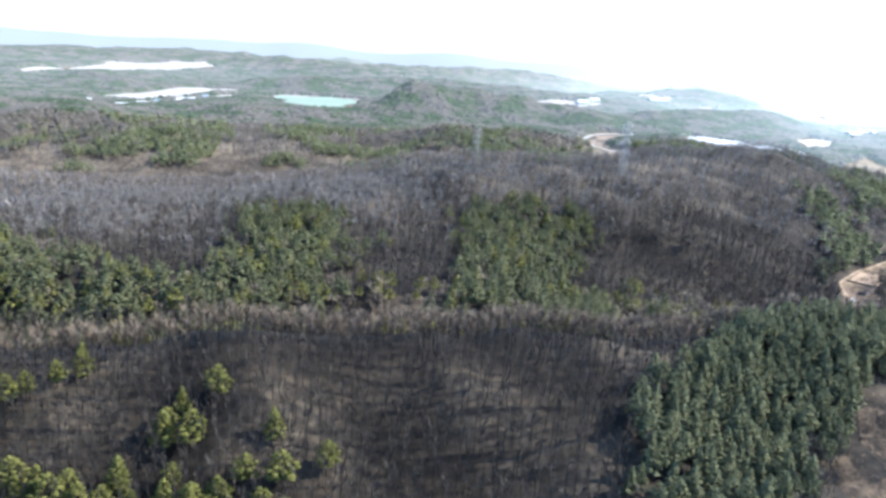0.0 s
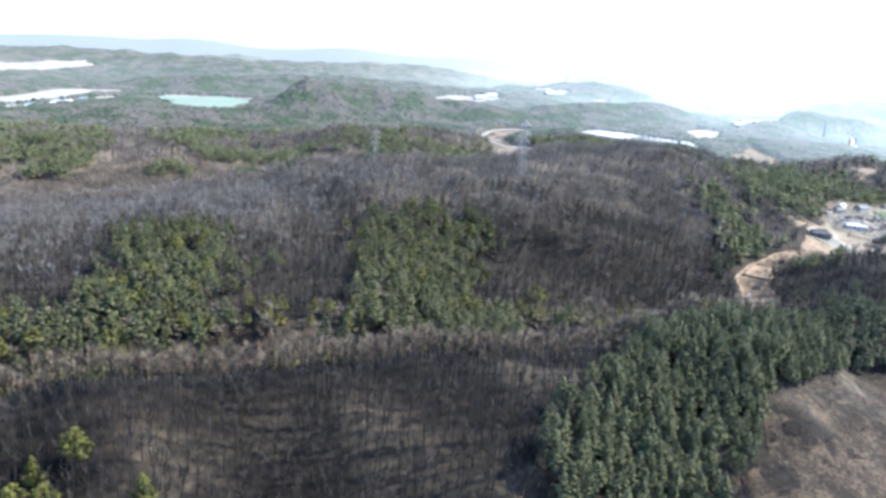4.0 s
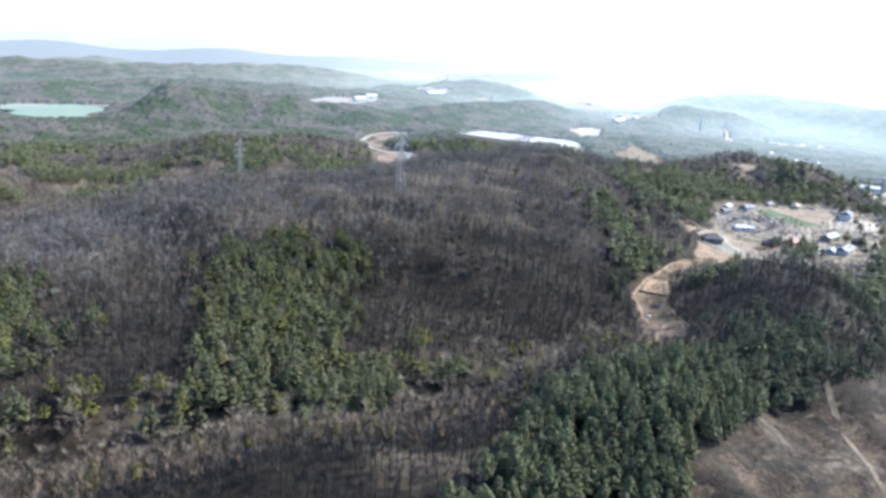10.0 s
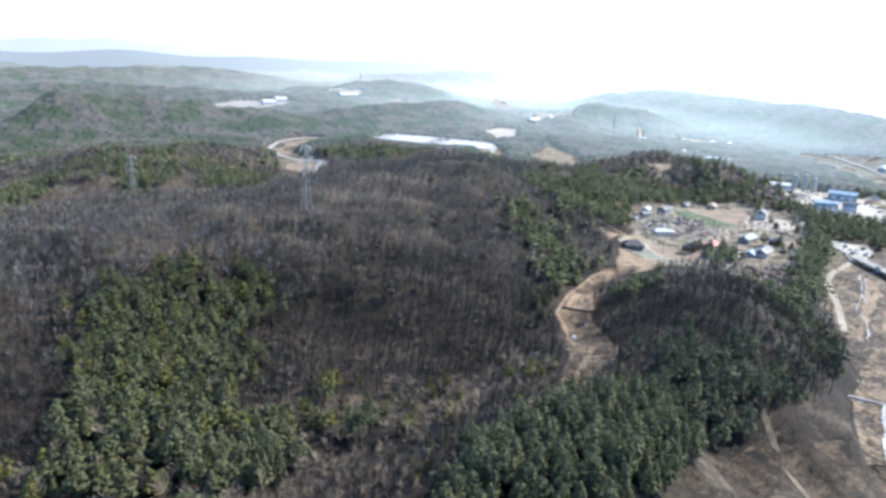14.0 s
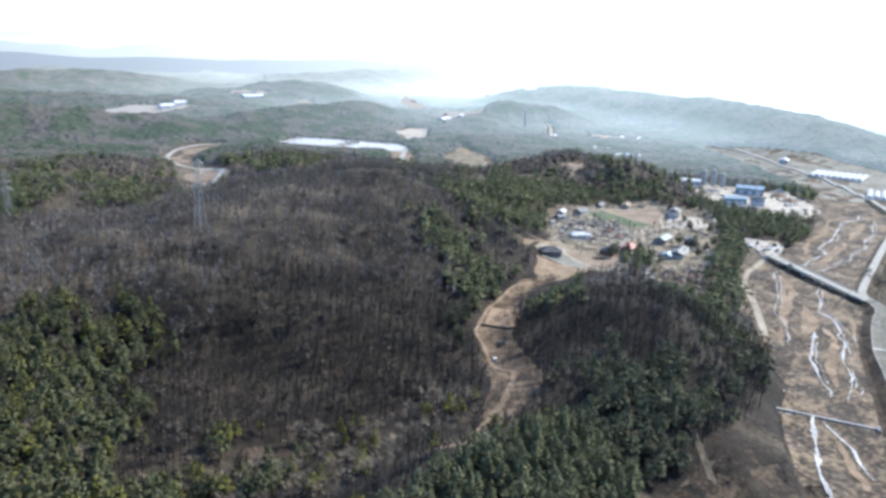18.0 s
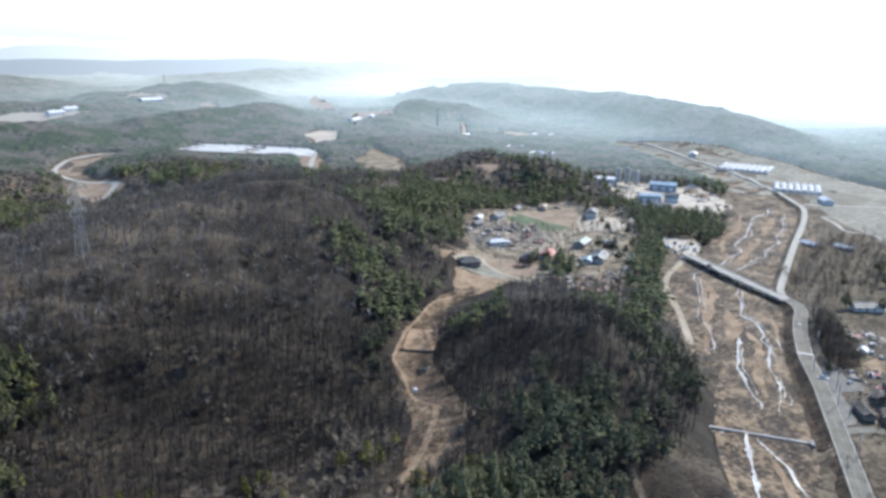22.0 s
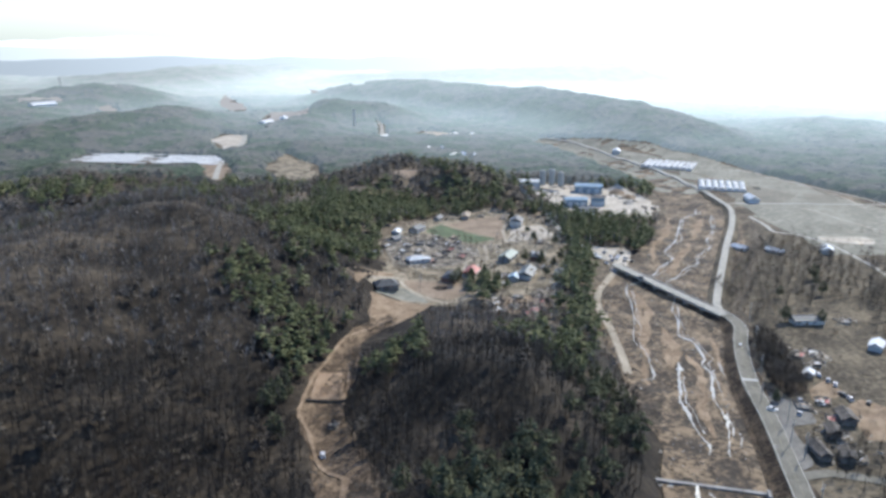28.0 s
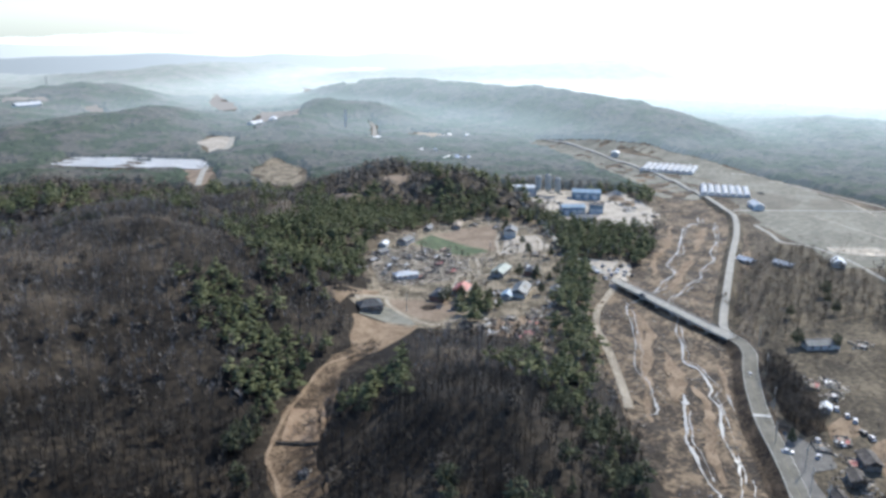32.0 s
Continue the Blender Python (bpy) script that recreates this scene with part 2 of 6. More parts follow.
def seg_dist(X, Y, pts):
    """Distance to a polyline, and the third value of its points carried along it."""
    best = np.full(X.shape, 1e9)
    val = np.zeros(X.shape)
    for a, b in zip(pts[:-1], pts[1:]):
        dx, dy = b[0] - a[0], b[1] - a[1]
        u = np.clip(((X - a[0]) * dx + (Y - a[1]) * dy) / (dx * dx + dy * dy), 0, 1)
        d = np.hypot(X - a[0] - u * dx, Y - a[1] - u * dy)
        near = d < best
        best = np.where(near, d, best)
        val = np.where(near, a[2] + u * (b[2] - a[2]), val)
    return best, val


def inside(X, Y, poly):
    c = np.zeros(X.shape, bool)
    for (x1, y1), (x2, y2) in zip(poly, poly[1:] + poly[:1]):
        if y1 != y2:
            c ^= ((y1 > Y) != (y2 > Y)) & (X < (x2 - x1) * (Y - y1) / (y2 - y1) + x1)
    return c


def waves(X, Y, size, seed):
    """Rolling relief about -1 to 1, from a few crossing sine swells."""
    r = np.random.RandomState(seed)
    out = np.zeros(X.shape)
    for k in range(7):
        a, ph, s = r.uniform(0, 6.28), r.uniform(0, 6.28), size * r.uniform(0.6, 1.7)
        out = out + np.sin((X * math.cos(a) + Y * math.sin(a)) * 6.28 / s + ph + 1.3 * np.sin((X * math.sin(a) - Y * math.cos(a)) * 3.14 / s + ph * 2))
    return out / 3.2


# hills: crest line (x, y, height) and the half-width of the slope
HILLS = [
    ([(-420, 90, 52), (-200, 160, 42), (-100, 200, 36), (-35, 222, 32), (45, 246, 29), (110, 262, 28), (180, 285, 22), (245, 312, 17)], 95),
    ([(262, 325, 15), (305, 358, 19), (345, 398, 18), (366, 424, 11)], 68),
    ([(-420, 330, 4), (-180, 400, 8), (-80, 470, 15), (0, 530, 32), (60, 552, 42), (158, 556, 39), (232, 615, 44), (300, 645, 46), (355, 688, 37), (400, 700, 24)], 165),
    ([(235, 520, 16), (300, 545, 18), (345, 585, 14)], 80),
]
HILLS += [
    ([(545, 760, 14), (625, 785, 22), (640, 720, 20), (660, 690, 8)], 85),
    ([(-75, 1288, 20), (-35, 1278, 37), (5, 1270, 47), (45, 1275, 42), (95, 1288, 34), (160, 1300, 27)], 150),
    ([(40, 1310, 24), (120, 1290, 24), (260, 1300, 18)], 130),
    ([(320, 860, 14), (335, 930, 15), (345, 1010, 12)], 85),
    ([(100, 800, 12), (60, 900, 18), (140, 960, 12)], 120),
    ([(600, 1190, 8), (720, 1230, 24), (830, 1360, 40), (920, 1250, 26)], 150),
    ([(430, 1290, 18), (560, 1350, 26), (650, 1410, 20)], 150),
    ([(690, 1810, 36), (560, 1750, 20)], 190),
]
HILLS += [
    ([(900, 2200, 30), (1130, 2280, 42), (1400, 2350, 36)], 260),
    ([(1075, 690, 6), (1098, 740, 20), (1140, 820, 32), (1190, 960, 44), (1210, 1100, 46), (1165, 1295, 46), (1120, 1500, 40)], 165),
    ([(1500, 1900, 26), (1750, 1700, 40), (2000, 1500, 60)], 320),
    ([(1040, 470, 3), (1250, 560, 9), (1450, 680, 12)], 150),
    ([(-700, 900, 8), (-420, 860, 14), (-200, 790, 16)], 160),
    ([(-900, 2000, 30), (-500, 2200, 36), (-100, 2100, 30), (300, 2250, 34)], 320),
]
HILLS += [
    ([(340, 880, 14), (385, 905, 15), (430, 945, 13), (478, 965, 7)], 62),
    ([(-200, 1650, 18), (60, 1700, 30), (250, 1640, 24), (420, 1600, 16)], 170),
]
RIVER = [(250, 190, 18), (310, 258, 19), (345, 290, 19), (372, 304, 21), (385, 316, 24), (402, 332, 27), (433, 358, 30), (465, 386, 35), (509, 416, 40), (542, 428, 38), (608, 455, 40), (672, 483, 38), (724, 508, 31), (775, 550, 27), (822, 605, 24), (885, 715, 20), (935, 825, 15), (985, 945, 12)]


HOLLOW = [(-260, 216, 4), (-150, 246, 9), (-60, 264, 10), (20, 277, 10), (90, 293, 9), (140, 318, 5), (170, 330, 1)]
LEVEL = [(260, 1000, 120), (620, 1150, 60), (575, 930, 60), (815, 1310, 90), (560, 1735, 60), (615, 1570, 60), (1150, 1660, 120), (890, 1640, 90), (892, 1045, 60), (210, 1505, 140), (470, 1060, 90), (845, 1110, 70), (980, 950, 120)]


def level(X, Y):
    """1 on the flat ground of far fields and roads, 0 elsewhere."""
    f = np.zeros(X.shape)
    for x, y, r in LEVEL:
        f = np.maximum(f, sstep(r * 1.7, r * 0.8, np.hypot(X - x, Y - y)))
    return f


def height(X, Y):
    X, Y = np.asarray(X, float), np.asarray(Y, float)
    west = 130 * sstep(0, -140, X)
    base = 22 * sstep(215, -10, X) * sstep(760 - 0.9 * west, 430 - 0.5 * west, Y) * sstep(120, 260, Y + 0.4 * X) + 6 * sstep(100, -100, X) * sstep(640, 480, Y)
    total = np.zeros(X.shape)
    for crest, w in HILLS:
        d, z = seg_dist(X, Y, crest)
        total = total + (z * np.clip(np.cos(np.clip(d / w, 0, 1) * 1.5708), 0, 1) ** 1.6) ** 3
    hill = np.cbrt(total)
    wild = sstep(2, 12, hill)
    far = sstep(700, 1100, np.hypot(X - 60, Y - 100)) * sstep(-60, 160, -(0.55 * (X - 640) - 0.84 * (Y - 700)))
    z = np.cbrt(base ** 3 + hill ** 3)
    z = z + wild * (3.0 * waves(X, Y, 85, 3) + 1.0 * waves(X, Y, 30, 4)) + far * np.maximum(0, 13 * waves(X, Y, 420, 5) + 6 * waves(X, Y, 170, 8)) * (1 - 0.5 * wild) * (1 - level(X, Y))
    d, f = seg_dist(X, Y, HOLLOW)
    z = z - f * np.exp(-(d / 22) ** 2)
    d, w = seg_dist(X, Y, RIVER)
    bed = sstep(w + 5, w, d)
    z = z * (1 - bed) + bed * (-2.6 + 0.5 * waves(X, Y, 36, 6) + 0.25 * waves(X, Y, 13, 7))
    basin = sstep(200, 135, np.hypot((X + 205) * 0.95, Y - 1290))
    z = z * (1 - basin) + basin * np.minimum(z, 4.5)
    for low, w in (([(466, 880, 3), (512, 976, 3), (547, 1026, 4), (611, 1105, 5), (664, 1190, 5), (714, 1279, 5), (860, 1400, 5)], 50), ([(790, 1380, 5), (900, 1620, 5), (990, 1880, 5)], 70)):
        d, f = seg_dist(X, Y, low)
        cut = sstep(w + 45, w * 0.4, d)
        z = z * (1 - cut) + cut * np.minimum(z, f)
    out = sstep(2400, 3600, np.hypot(X - 200, Y - 300))
    return z * (1 - out) - 0.4 * out


def axis(lo, hi, step, far_lo, far_hi):
    a = list(np.arange(lo, hi + step, step))
    s = step
    while a[-1] < far_hi:
        s *= 1.09
        a.append(a[-1] + s)
    s = step
    while a[0] > far_lo:
        s *= 1.09
        a.insert(0, a[0] - s)
    return np.array(a)


GX, GY = axis(-300, 640, 4.0, -5600, 5600), axis(120, 720, 4.0, -5600, 5600)
_GX, _GY = np.meshgrid(GX, GY)
GZ = height(_GX, _GY)


def ground_at(X, Y):
    """Height of the ground sheet itself, between its corners."""
    X, Y = np.asarray(X, float), np.asarray(Y, float)
    i = np.clip(np.searchsorted(GX, X) - 1, 0, len(GX) - 2)
    j = np.clip(np.searchsorted(GY, Y) - 1, 0, len(GY) - 2)
    u, v = (X - GX[i]) / (GX[i + 1] - GX[i]), (Y - GY[j]) / (GY[j + 1] - GY[j])
    return (GZ[j, i] * (1 - u) + GZ[j, i + 1] * u) * (1 - v) + (GZ[j + 1, i] * (1 - u) + GZ[j + 1, i + 1] * u) * v


def mesh_from(name, V, F, mats, index=None, smooth=False):
    """A mesh from arrays of corners and of faces that all have as many corners."""
    V, F = np.asarray(V, np.float32), np.asarray(F, np.int32)
    me = bpy.data.meshes.new(name)
    me.vertices.add(len(V))
    me.vertices.foreach_set("co", V.ravel())
    n, k = F.shape
    me.loops.add(n * k)
    me.loops.foreach_set("vertex_index", F.ravel())
    me.polygons.add(n)
    me.polygons.foreach_set("loop_start", np.arange(0, n * k, k, dtype=np.int32))
    for m in mats:
        me.materials.append(m)
    if index is not None:
        me.polygons.foreach_set("material_index", np.asarray(index, np.int32))
    me.polygons.foreach_set("use_smooth", np.full(n, smooth))
    me.update(calc_edges=True)
    return me


def sheet_faces(nx, ny):
    i = np.arange(nx * ny).reshape(ny, nx)
    return np.stack([i[:-1, :-1], i[:-1, 1:], i[1:, 1:], i[1:, :-1]], -1).reshape(-1, 4)


def scorched(X, Y):
    """Share of the wood in dark burnt colours, 0 to 1; it falls uphill to imitate haze."""
    return sstep(505, 365, Y - 0.55 * X + 32 * waves(X, Y, 90, 91) + 14 * waves(X, Y, 30, 92))


def dither(X, Y):
    v = np.sin(X * 12.9898 + Y * 78.233) * 43758.5453
    return v - np.floor(v)


ground = new("ground", mesh_from("ground", np.stack([_GX, _GY, GZ], -1).reshape(-1, 3), sheet_faces(len(GX), len(GY)), [SOIL], smooth=True))
_d1 = seg_dist(_GX, _GY, HILLS[2][0])[0]
_d2 = seg_dist(_GX, _GY, HILLS[1][0])[0]
_d0 = seg_dist(_GX, _GY, HILLS[0][0][:6])[0]
# burn eases off uphill with scorched(), paling the upper ground like haze
_burnt = np.maximum(np.maximum(sstep(275, 200, _d1 + 15 * waves(_GX, _GY, 60, 41)), sstep(95, 60, _d2)), sstep(125, 75, _d0)) * np.clip(0.93 + 0.22 * waves(_GX, _GY, 50, 42), 0, 1) * (_GX < 420) * (0.62 + 0.38 * scorched(_GX, _GY))
_att = ground.data.attributes.new("burn", "FLOAT", "POINT")
_att.data.foreach_set("value", _burnt.ravel().astype(np.float32))
tagged(ground, "brown burnt hillsides and dry winter valley floor", "ground", kind="structure")


def along(pts, step):
    """Points at even steps on a smooth line through pts."""
    p = np.array(pts, float)
    out = []
    for i in range(len(p) - 1):
        a, b, c, d = p[max(i - 1, 0)], p[i], p[i + 1], p[min(i + 2, len(p) - 1)]
        n = max(1, int(np.hypot(*(c - b)[:2]) / step))
        for k in range(n):
            t = k / n
            out.append(0.5 * (2 * b + (c - a) * t + (2 * a - 5 * b + 4 * c - d) * t * t + (3 * b - a - 3 * c + d) * t ** 3))
    out.append(p[-1])
    return np.array(out)


def ribbon(name, pts, width, lift, material, label, category, step=4.0, across=3, kind="structure", thick=0.0, wobble=0.0, parent=None, flat=None):
    """A strip laid on the ground along a line; width: one number, or a third value on each point."""
    p = along(pts, step)
    w = p[:, 2] if p.shape[1] > 2 else np.full(len(p), width)
    t = np.gradient(p[:, :2], axis=0)
    t /= np.linalg.norm(t, axis=1, keepdims=True) + 1e-9
    nrm = np.stack([-t[:, 1], t[:, 0]], 1)
    if wobble:
        k = np.arange(len(p))
        w = w * (1 + wobble * np.sin(k * 1.7 + len(p)) * np.sin(k * 0.63))
    u = np.linspace(-0.5, 0.5, across)
    XY = p[:, None, :2] + nrm[:, None] * (w[:, None] * u[None])[..., None]
    Z = ground_at(XY[..., 0], XY[..., 1]) + lift
    if flat is not None:
        Z = np.full(Z.shape, flat) if np.isscalar(flat) else np.repeat(np.interp(np.linspace(0, 1, len(p)), np.linspace(0, 1, len(flat)), flat)[:, None], across, 1)
    V = np.concatenate([XY, Z[..., None]], -1).reshape(-1, 3)
    F = sheet_faces(across, len(p))
    if thick:
        n = len(V)
        V = np.concatenate([V, V - (0, 0, thick)])
        i = np.arange(n).reshape(len(p), across)
        rim = np.concatenate([i[0, :], i[1:, -1], i[-1, -2::-1], i[-2:0:-1, 0]])
        nxt = np.roll(rim, -1)
        F = np.concatenate([F, F[:, ::-1] + n, np.stack([rim, rim + n, nxt + n, nxt], 1)])
    ob = new(name, mesh_from(name, V, F, [material], smooth=False))
    if parent:
        ob.parent = parent
    return tagged(ob, label, category, kind=kind)


def patch(name, poly, lift, material, label, category, step=5.0):
    """A field laid on the ground inside an outline, with a soft uneven edge."""
    rough, amp = [], step * (1.1 if step >= 7 else 0.4 if step >= 6 else 0.2)
    for (x1, y1), (x2, y2) in zip(poly, poly[1:] + poly[:1]):
        n = max(1, int(math.hypot(x2 - x1, y2 - y1) / (2.2 * step)))
        for k in range(n):
            x, y = x1 + (x2 - x1) * k / n, y1 + (y2 - y1) * k / n
            rough.append((x + amp * math.sin(x * 0.37 + y * 0.83), y + amp * math.sin(x * 0.71 - y * 0.29)))
    poly = rough
    xs, ys = [p[0] for p in poly], [p[1] for p in poly]
    gx, gy = np.arange(min(xs) - step, max(xs) + step, step), np.arange(min(ys) - step, max(ys) + step, step)
    X, Y = np.meshgrid(gx, gy)
    ok = inside(X[:-1, :-1] + step / 2, Y[:-1, :-1] + step / 2, poly)
    Z = ground_at(X, Y) + lift
    F = sheet_faces(len(gx), len(gy))[ok.ravel()]
    used, inv = np.unique(F, return_inverse=True)
    V = np.stack([X, Y, Z], -1).reshape(-1, 3)[used]
    if not len(F):
        return None
    # draw the stepped rim onto the outline
    F = inv.reshape(F.shape)
    for i, v in enumerate(V):
        best = None
        for (x1, y1), (x2, y2) in zip(poly, poly[1:] + poly[:1]):
            dx, dy = x2 - x1, y2 - y1
            u = min(1, max(0, ((v[0] - x1) * dx + (v[1] - y1) * dy) / (dx * dx + dy * dy + 1e-9)))
            q = (x1 + u * dx, y1 + u * dy)
            d = math.hypot(v[0] - q[0], v[1] - q[1])
            if best is None or d < best[0]:
                best = (d, q)
        if best[0] < step * 0.72:
            V[i, 0], V[i, 1] = best[1]
    V[:, 2] = ground_at(V[:, 0], V[:, 1]) + lift
    return tagged(new(name, mesh_from(name, V, F, [material], smooth=True)), label, category, kind="structure")


# river bed, streams, fields and roads
ribbon("river_bed", [(x, y, w * 2 - 2) for x, y, w in RIVER], 0, 0.12, BED, "sandy gravel river bed with dry channels", "river bed", 6, 13)
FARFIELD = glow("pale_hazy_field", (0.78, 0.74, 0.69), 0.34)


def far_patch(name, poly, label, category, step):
    """Pale open ground far off, part of the backdrop; its haze is painted as emission."""
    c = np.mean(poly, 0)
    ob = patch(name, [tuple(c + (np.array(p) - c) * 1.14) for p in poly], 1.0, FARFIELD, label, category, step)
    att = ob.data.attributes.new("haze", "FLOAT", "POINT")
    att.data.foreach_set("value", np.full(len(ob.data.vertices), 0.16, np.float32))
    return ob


CHARWALL = mat("dark_stone_wall", [(0.04, 0.036, 0.03), (0.075, 0.067, 0.056), (0.12, 0.108, 0.09)], 2, 0.9, coords="Position")
LANESOIL = mat("packed_lane_soil", [(0.33, 0.275, 0.2), (0.42, 0.36, 0.27), (0.5, 0.435, 0.335)], 6, 0.9, fine=8, coords="Position")
STREAMS = [
    [(517, 444, 1.6), (494, 426, 1.2), (465, 403, 1.0), (441, 387, 0.8), (431, 373.5, 0.8), (419, 361, 1.4), (411, 357, 1.6), (404, 361, 1.0)],
    [(520, 412, 1.0), (499.5, 400, 1.2), (486, 388.4, 1.8), (468.6, 378, 2.6), (464, 368.4, 2.2), (457, 359, 2.6), (450, 351.5, 1.6), (444, 350, 2.2), (433, 340.5, 1.6), (425, 335, 3.2), (418, 329, 2.2), (411, 325, 1.2), (402, 318, 1.4), (392, 310.8, 1.2), (382, 303, 0.9), (372, 297, 0.6)],
]
STREAMS += [
    [(434, 356.6, 1.0), (427, 353, 2.8), (420, 349.6, 3.6), (413, 345, 2.6), (406, 339.5, 1.6), (398, 335, 3.0), (392.5, 328.7, 2.4), (385, 321.6, 1.6), (379, 315.3, 1.4), (375, 309.5, 1.0), (366, 304, 0.6)],
    [(450, 344.4, 0.6), (443, 340, 1.2), (436, 335, 0.6)],
    [(392, 305.4, 0.6), (387, 302, 1.1), (382, 298.9, 0.7)],
]
STREAMS += [
    [(753, 530, 1.4), (730, 515.4, 2.2), (716, 517, 2.0), (702, 514, 2.0), (680, 502, 1.8), (662, 495, 2.4), (650, 487, 1.8), (638, 480, 2.4), (622, 477, 1.8), (606, 470, 2.2), (598, 460, 1.8), (589, 455, 2.0), (570, 452, 1.4), (551, 444, 1.4), (517, 444, 1.4)],
    [(740, 508, 0.8), (721, 497, 1.4), (690, 479, 1.2), (656, 464, 1.9), (640, 455, 1.2), (624, 449, 1.7), (606, 446, 1.2), (592, 439, 1.6), (567, 434, 1.5), (543, 430.5, 1.2), (520, 412, 1.0)],
]
STREAMS += [
    [(345, 297, 3.0), (340, 293, 3.4), (336, 289.7, 3.3), (326, 282.6, 3.1), (316, 276, 3.1), (300, 262, 3.1), (280, 236, 3.0)],
    [(342, 290.6, 0.8), (336.5, 280.3, 1.8), (334, 273, 2.6), (329, 267.7, 1.6), (318, 254, 1.4)],
]
rnd = random.Random(17)
for line in STREAMS:
    run = []
    pts = along(line, 1.3)
    for k, (x, y, w) in enumerate(pts):
        f = 0.62 * w * (0.75 + 0.45 * math.sin(k * 0.37 + len(pts)) + rnd.uniform(-0.35, 0.35)) * (1.6 if rnd.random() < 0.05 else 1)
        x, y = x + 1.1 * math.sin(k * 0.21 + len(pts)) + rnd.uniform(-0.35, 0.35), y + 1.1 * math.cos(k * 0.17 + len(pts)) + rnd.uniform(-0.35, 0.35)
        f = max(f, 0.26 * w)
        if f > 0.16:
            run.append((x, y, f))
        if (f <= 0.16 or k == len(pts) - 1) and run:
            if len(run) > 3:
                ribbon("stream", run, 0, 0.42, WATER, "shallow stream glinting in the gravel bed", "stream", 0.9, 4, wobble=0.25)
            run = []
    if line[0][2] < 3:
        side = [(x + rnd.uniform(-1, 1) + 2.2, y + rnd.uniform(-1, 1) - 1.6, rnd.uniform(0.0, 0.6)) for x, y, w in along(line, 6.0)]
        if len(side) > 6:
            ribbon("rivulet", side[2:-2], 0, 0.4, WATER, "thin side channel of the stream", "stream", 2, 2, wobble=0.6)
BARS = [
    [(512, 436, 2), (490, 418, 6), (462, 396, 8), (440, 381, 5), (428, 371, 2)],
    [(505, 424, 3), (480, 405, 5), (455, 388, 3)],
    [(470, 388, 2), (450, 372, 9), (436, 362, 8), (424, 356, 2)],
    [(446, 360, 2), (434, 348, 5), (415, 333, 5), (400, 325, 2)],
    [(410, 334, 2), (394, 320, 5), (380, 308, 3)],
    [(640, 470, 4), (600, 455, 8), (560, 440, 4)],
    [(335, 278, 2), (324, 268, 5), (310, 252, 3)],
    [(720, 504, 3), (690, 492, 8), (650, 474, 5)],
]
BARS += [
    [(700, 524, 3), (650, 498, 7), (610, 482, 6), (575, 462, 3)],
    [(425, 372, 2), (414, 364, 4), (402, 354, 3)],
    [(475, 364, 2), (462, 352, 4), (446, 342, 2)],
]
for line in BARS:
    fine = [(x + rnd.uniform(-1.4, 1.4), y + rnd.uniform(-1.4, 1.4), w * rnd.uniform(0.4, 1.2)) for x, y, w in along(line, 6.0)]
    ribbon("sand_bar", fine, 0, 0.34, SAND, "pale sand bar in the river bed", "sand bar", 3.0, 4, wobble=0.4)

patch("green_field", [(523, 625), (494, 611), (503, 580), (508, 571), (531, 570)], 0.12, CROP, "green winter crop field in the village", "field", 4)
patch("tan_field", [(523, 625), (558, 628), (589, 619), (562, 592), (537, 568), (531, 570)], 0.1, FIELD, "fallow tan field beside the green crop", "field", 4)
patch("village_yard", [(520, 560), (566, 545), (590, 575), (570, 590), (535, 562)], 0.08, YARD, "bare sandy yard among houses", "yard", 5)
patch("dirt_field", [(370, 550), (398, 551), (413, 547), (404, 543), (388, 545), (374, 537)], 0.1, SAND, "brown ploughed field by a burnt house", "field", 4)
patch("tilled_field", [(406, 540), (421, 527), (436, 512), (428, 497), (408, 492), (403, 502), (404, 532)], 0.1, FIELD, "tilled field bordered by a lane", "field", 4)
patch("lower_field", [(376, 527), (393, 494), (374, 488), (356, 482), (345, 490), (358, 505)], 0.1, SAND, "bare tan field below the village", "field", 4)
patch("grove_floor", [(497, 350), (494, 338), (480, 324), (462, 308), (446, 299), (433, 303), (441, 314), (457, 327), (475, 338)], 0.1, BRUSH, "charred floor of a dense grove", "ground cover", 4)
patch("burnt_plots", [(420, 560), (441, 598), (478, 607), (497, 600), (503, 566), (489, 546), (462, 541), (440, 548)], 0.1, ASHES, "ash and rubble strewn plots of burnt houses", "rubble ground", 4)
patch("debris_clearing", [(418, 455), (430, 479), (450, 466), (460, 458), (444, 446), (428, 440)], 0.12, SAND, "bare orange clearing with burnt debris", "clearing", 3)
patch("grey_plot", [(399, 529), (403, 520), (396, 496), (378, 525), (388, 530)], 0.12, PADDY, "grey-green vegetable plot by a burnt house", "field", 3)
patch("house_yard", [(556, 566), (578, 560), (572, 542), (552, 546)], 0.14, YARD, "pale yard of a two-storey house", "yard", 4)
patch("village_ground", [(380, 515), (376, 545), (401, 556), (432, 581), (453, 611), (476, 623), (533, 645), (600, 642), (610, 590), (560, 530), (530, 490), (470, 470), (425, 455), (405, 480)], 0.04, TRODDEN, "dry trodden ground between burnt houses", "ground cover", 7)
patch("works_yard", [(640, 590), (690, 690), (745, 665), (760, 600), (720, 545), (680, 530), (655, 555)], 0.08, YARD, "pale concrete works yard", "yard", 6)
patch("car_park", [(568, 516), (573, 498), (588, 487), (566, 472), (540, 462), (532, 466), (548, 482), (555, 497)], 0.16, YARD, "pale gravel car park by the bridge", "car park", 4)
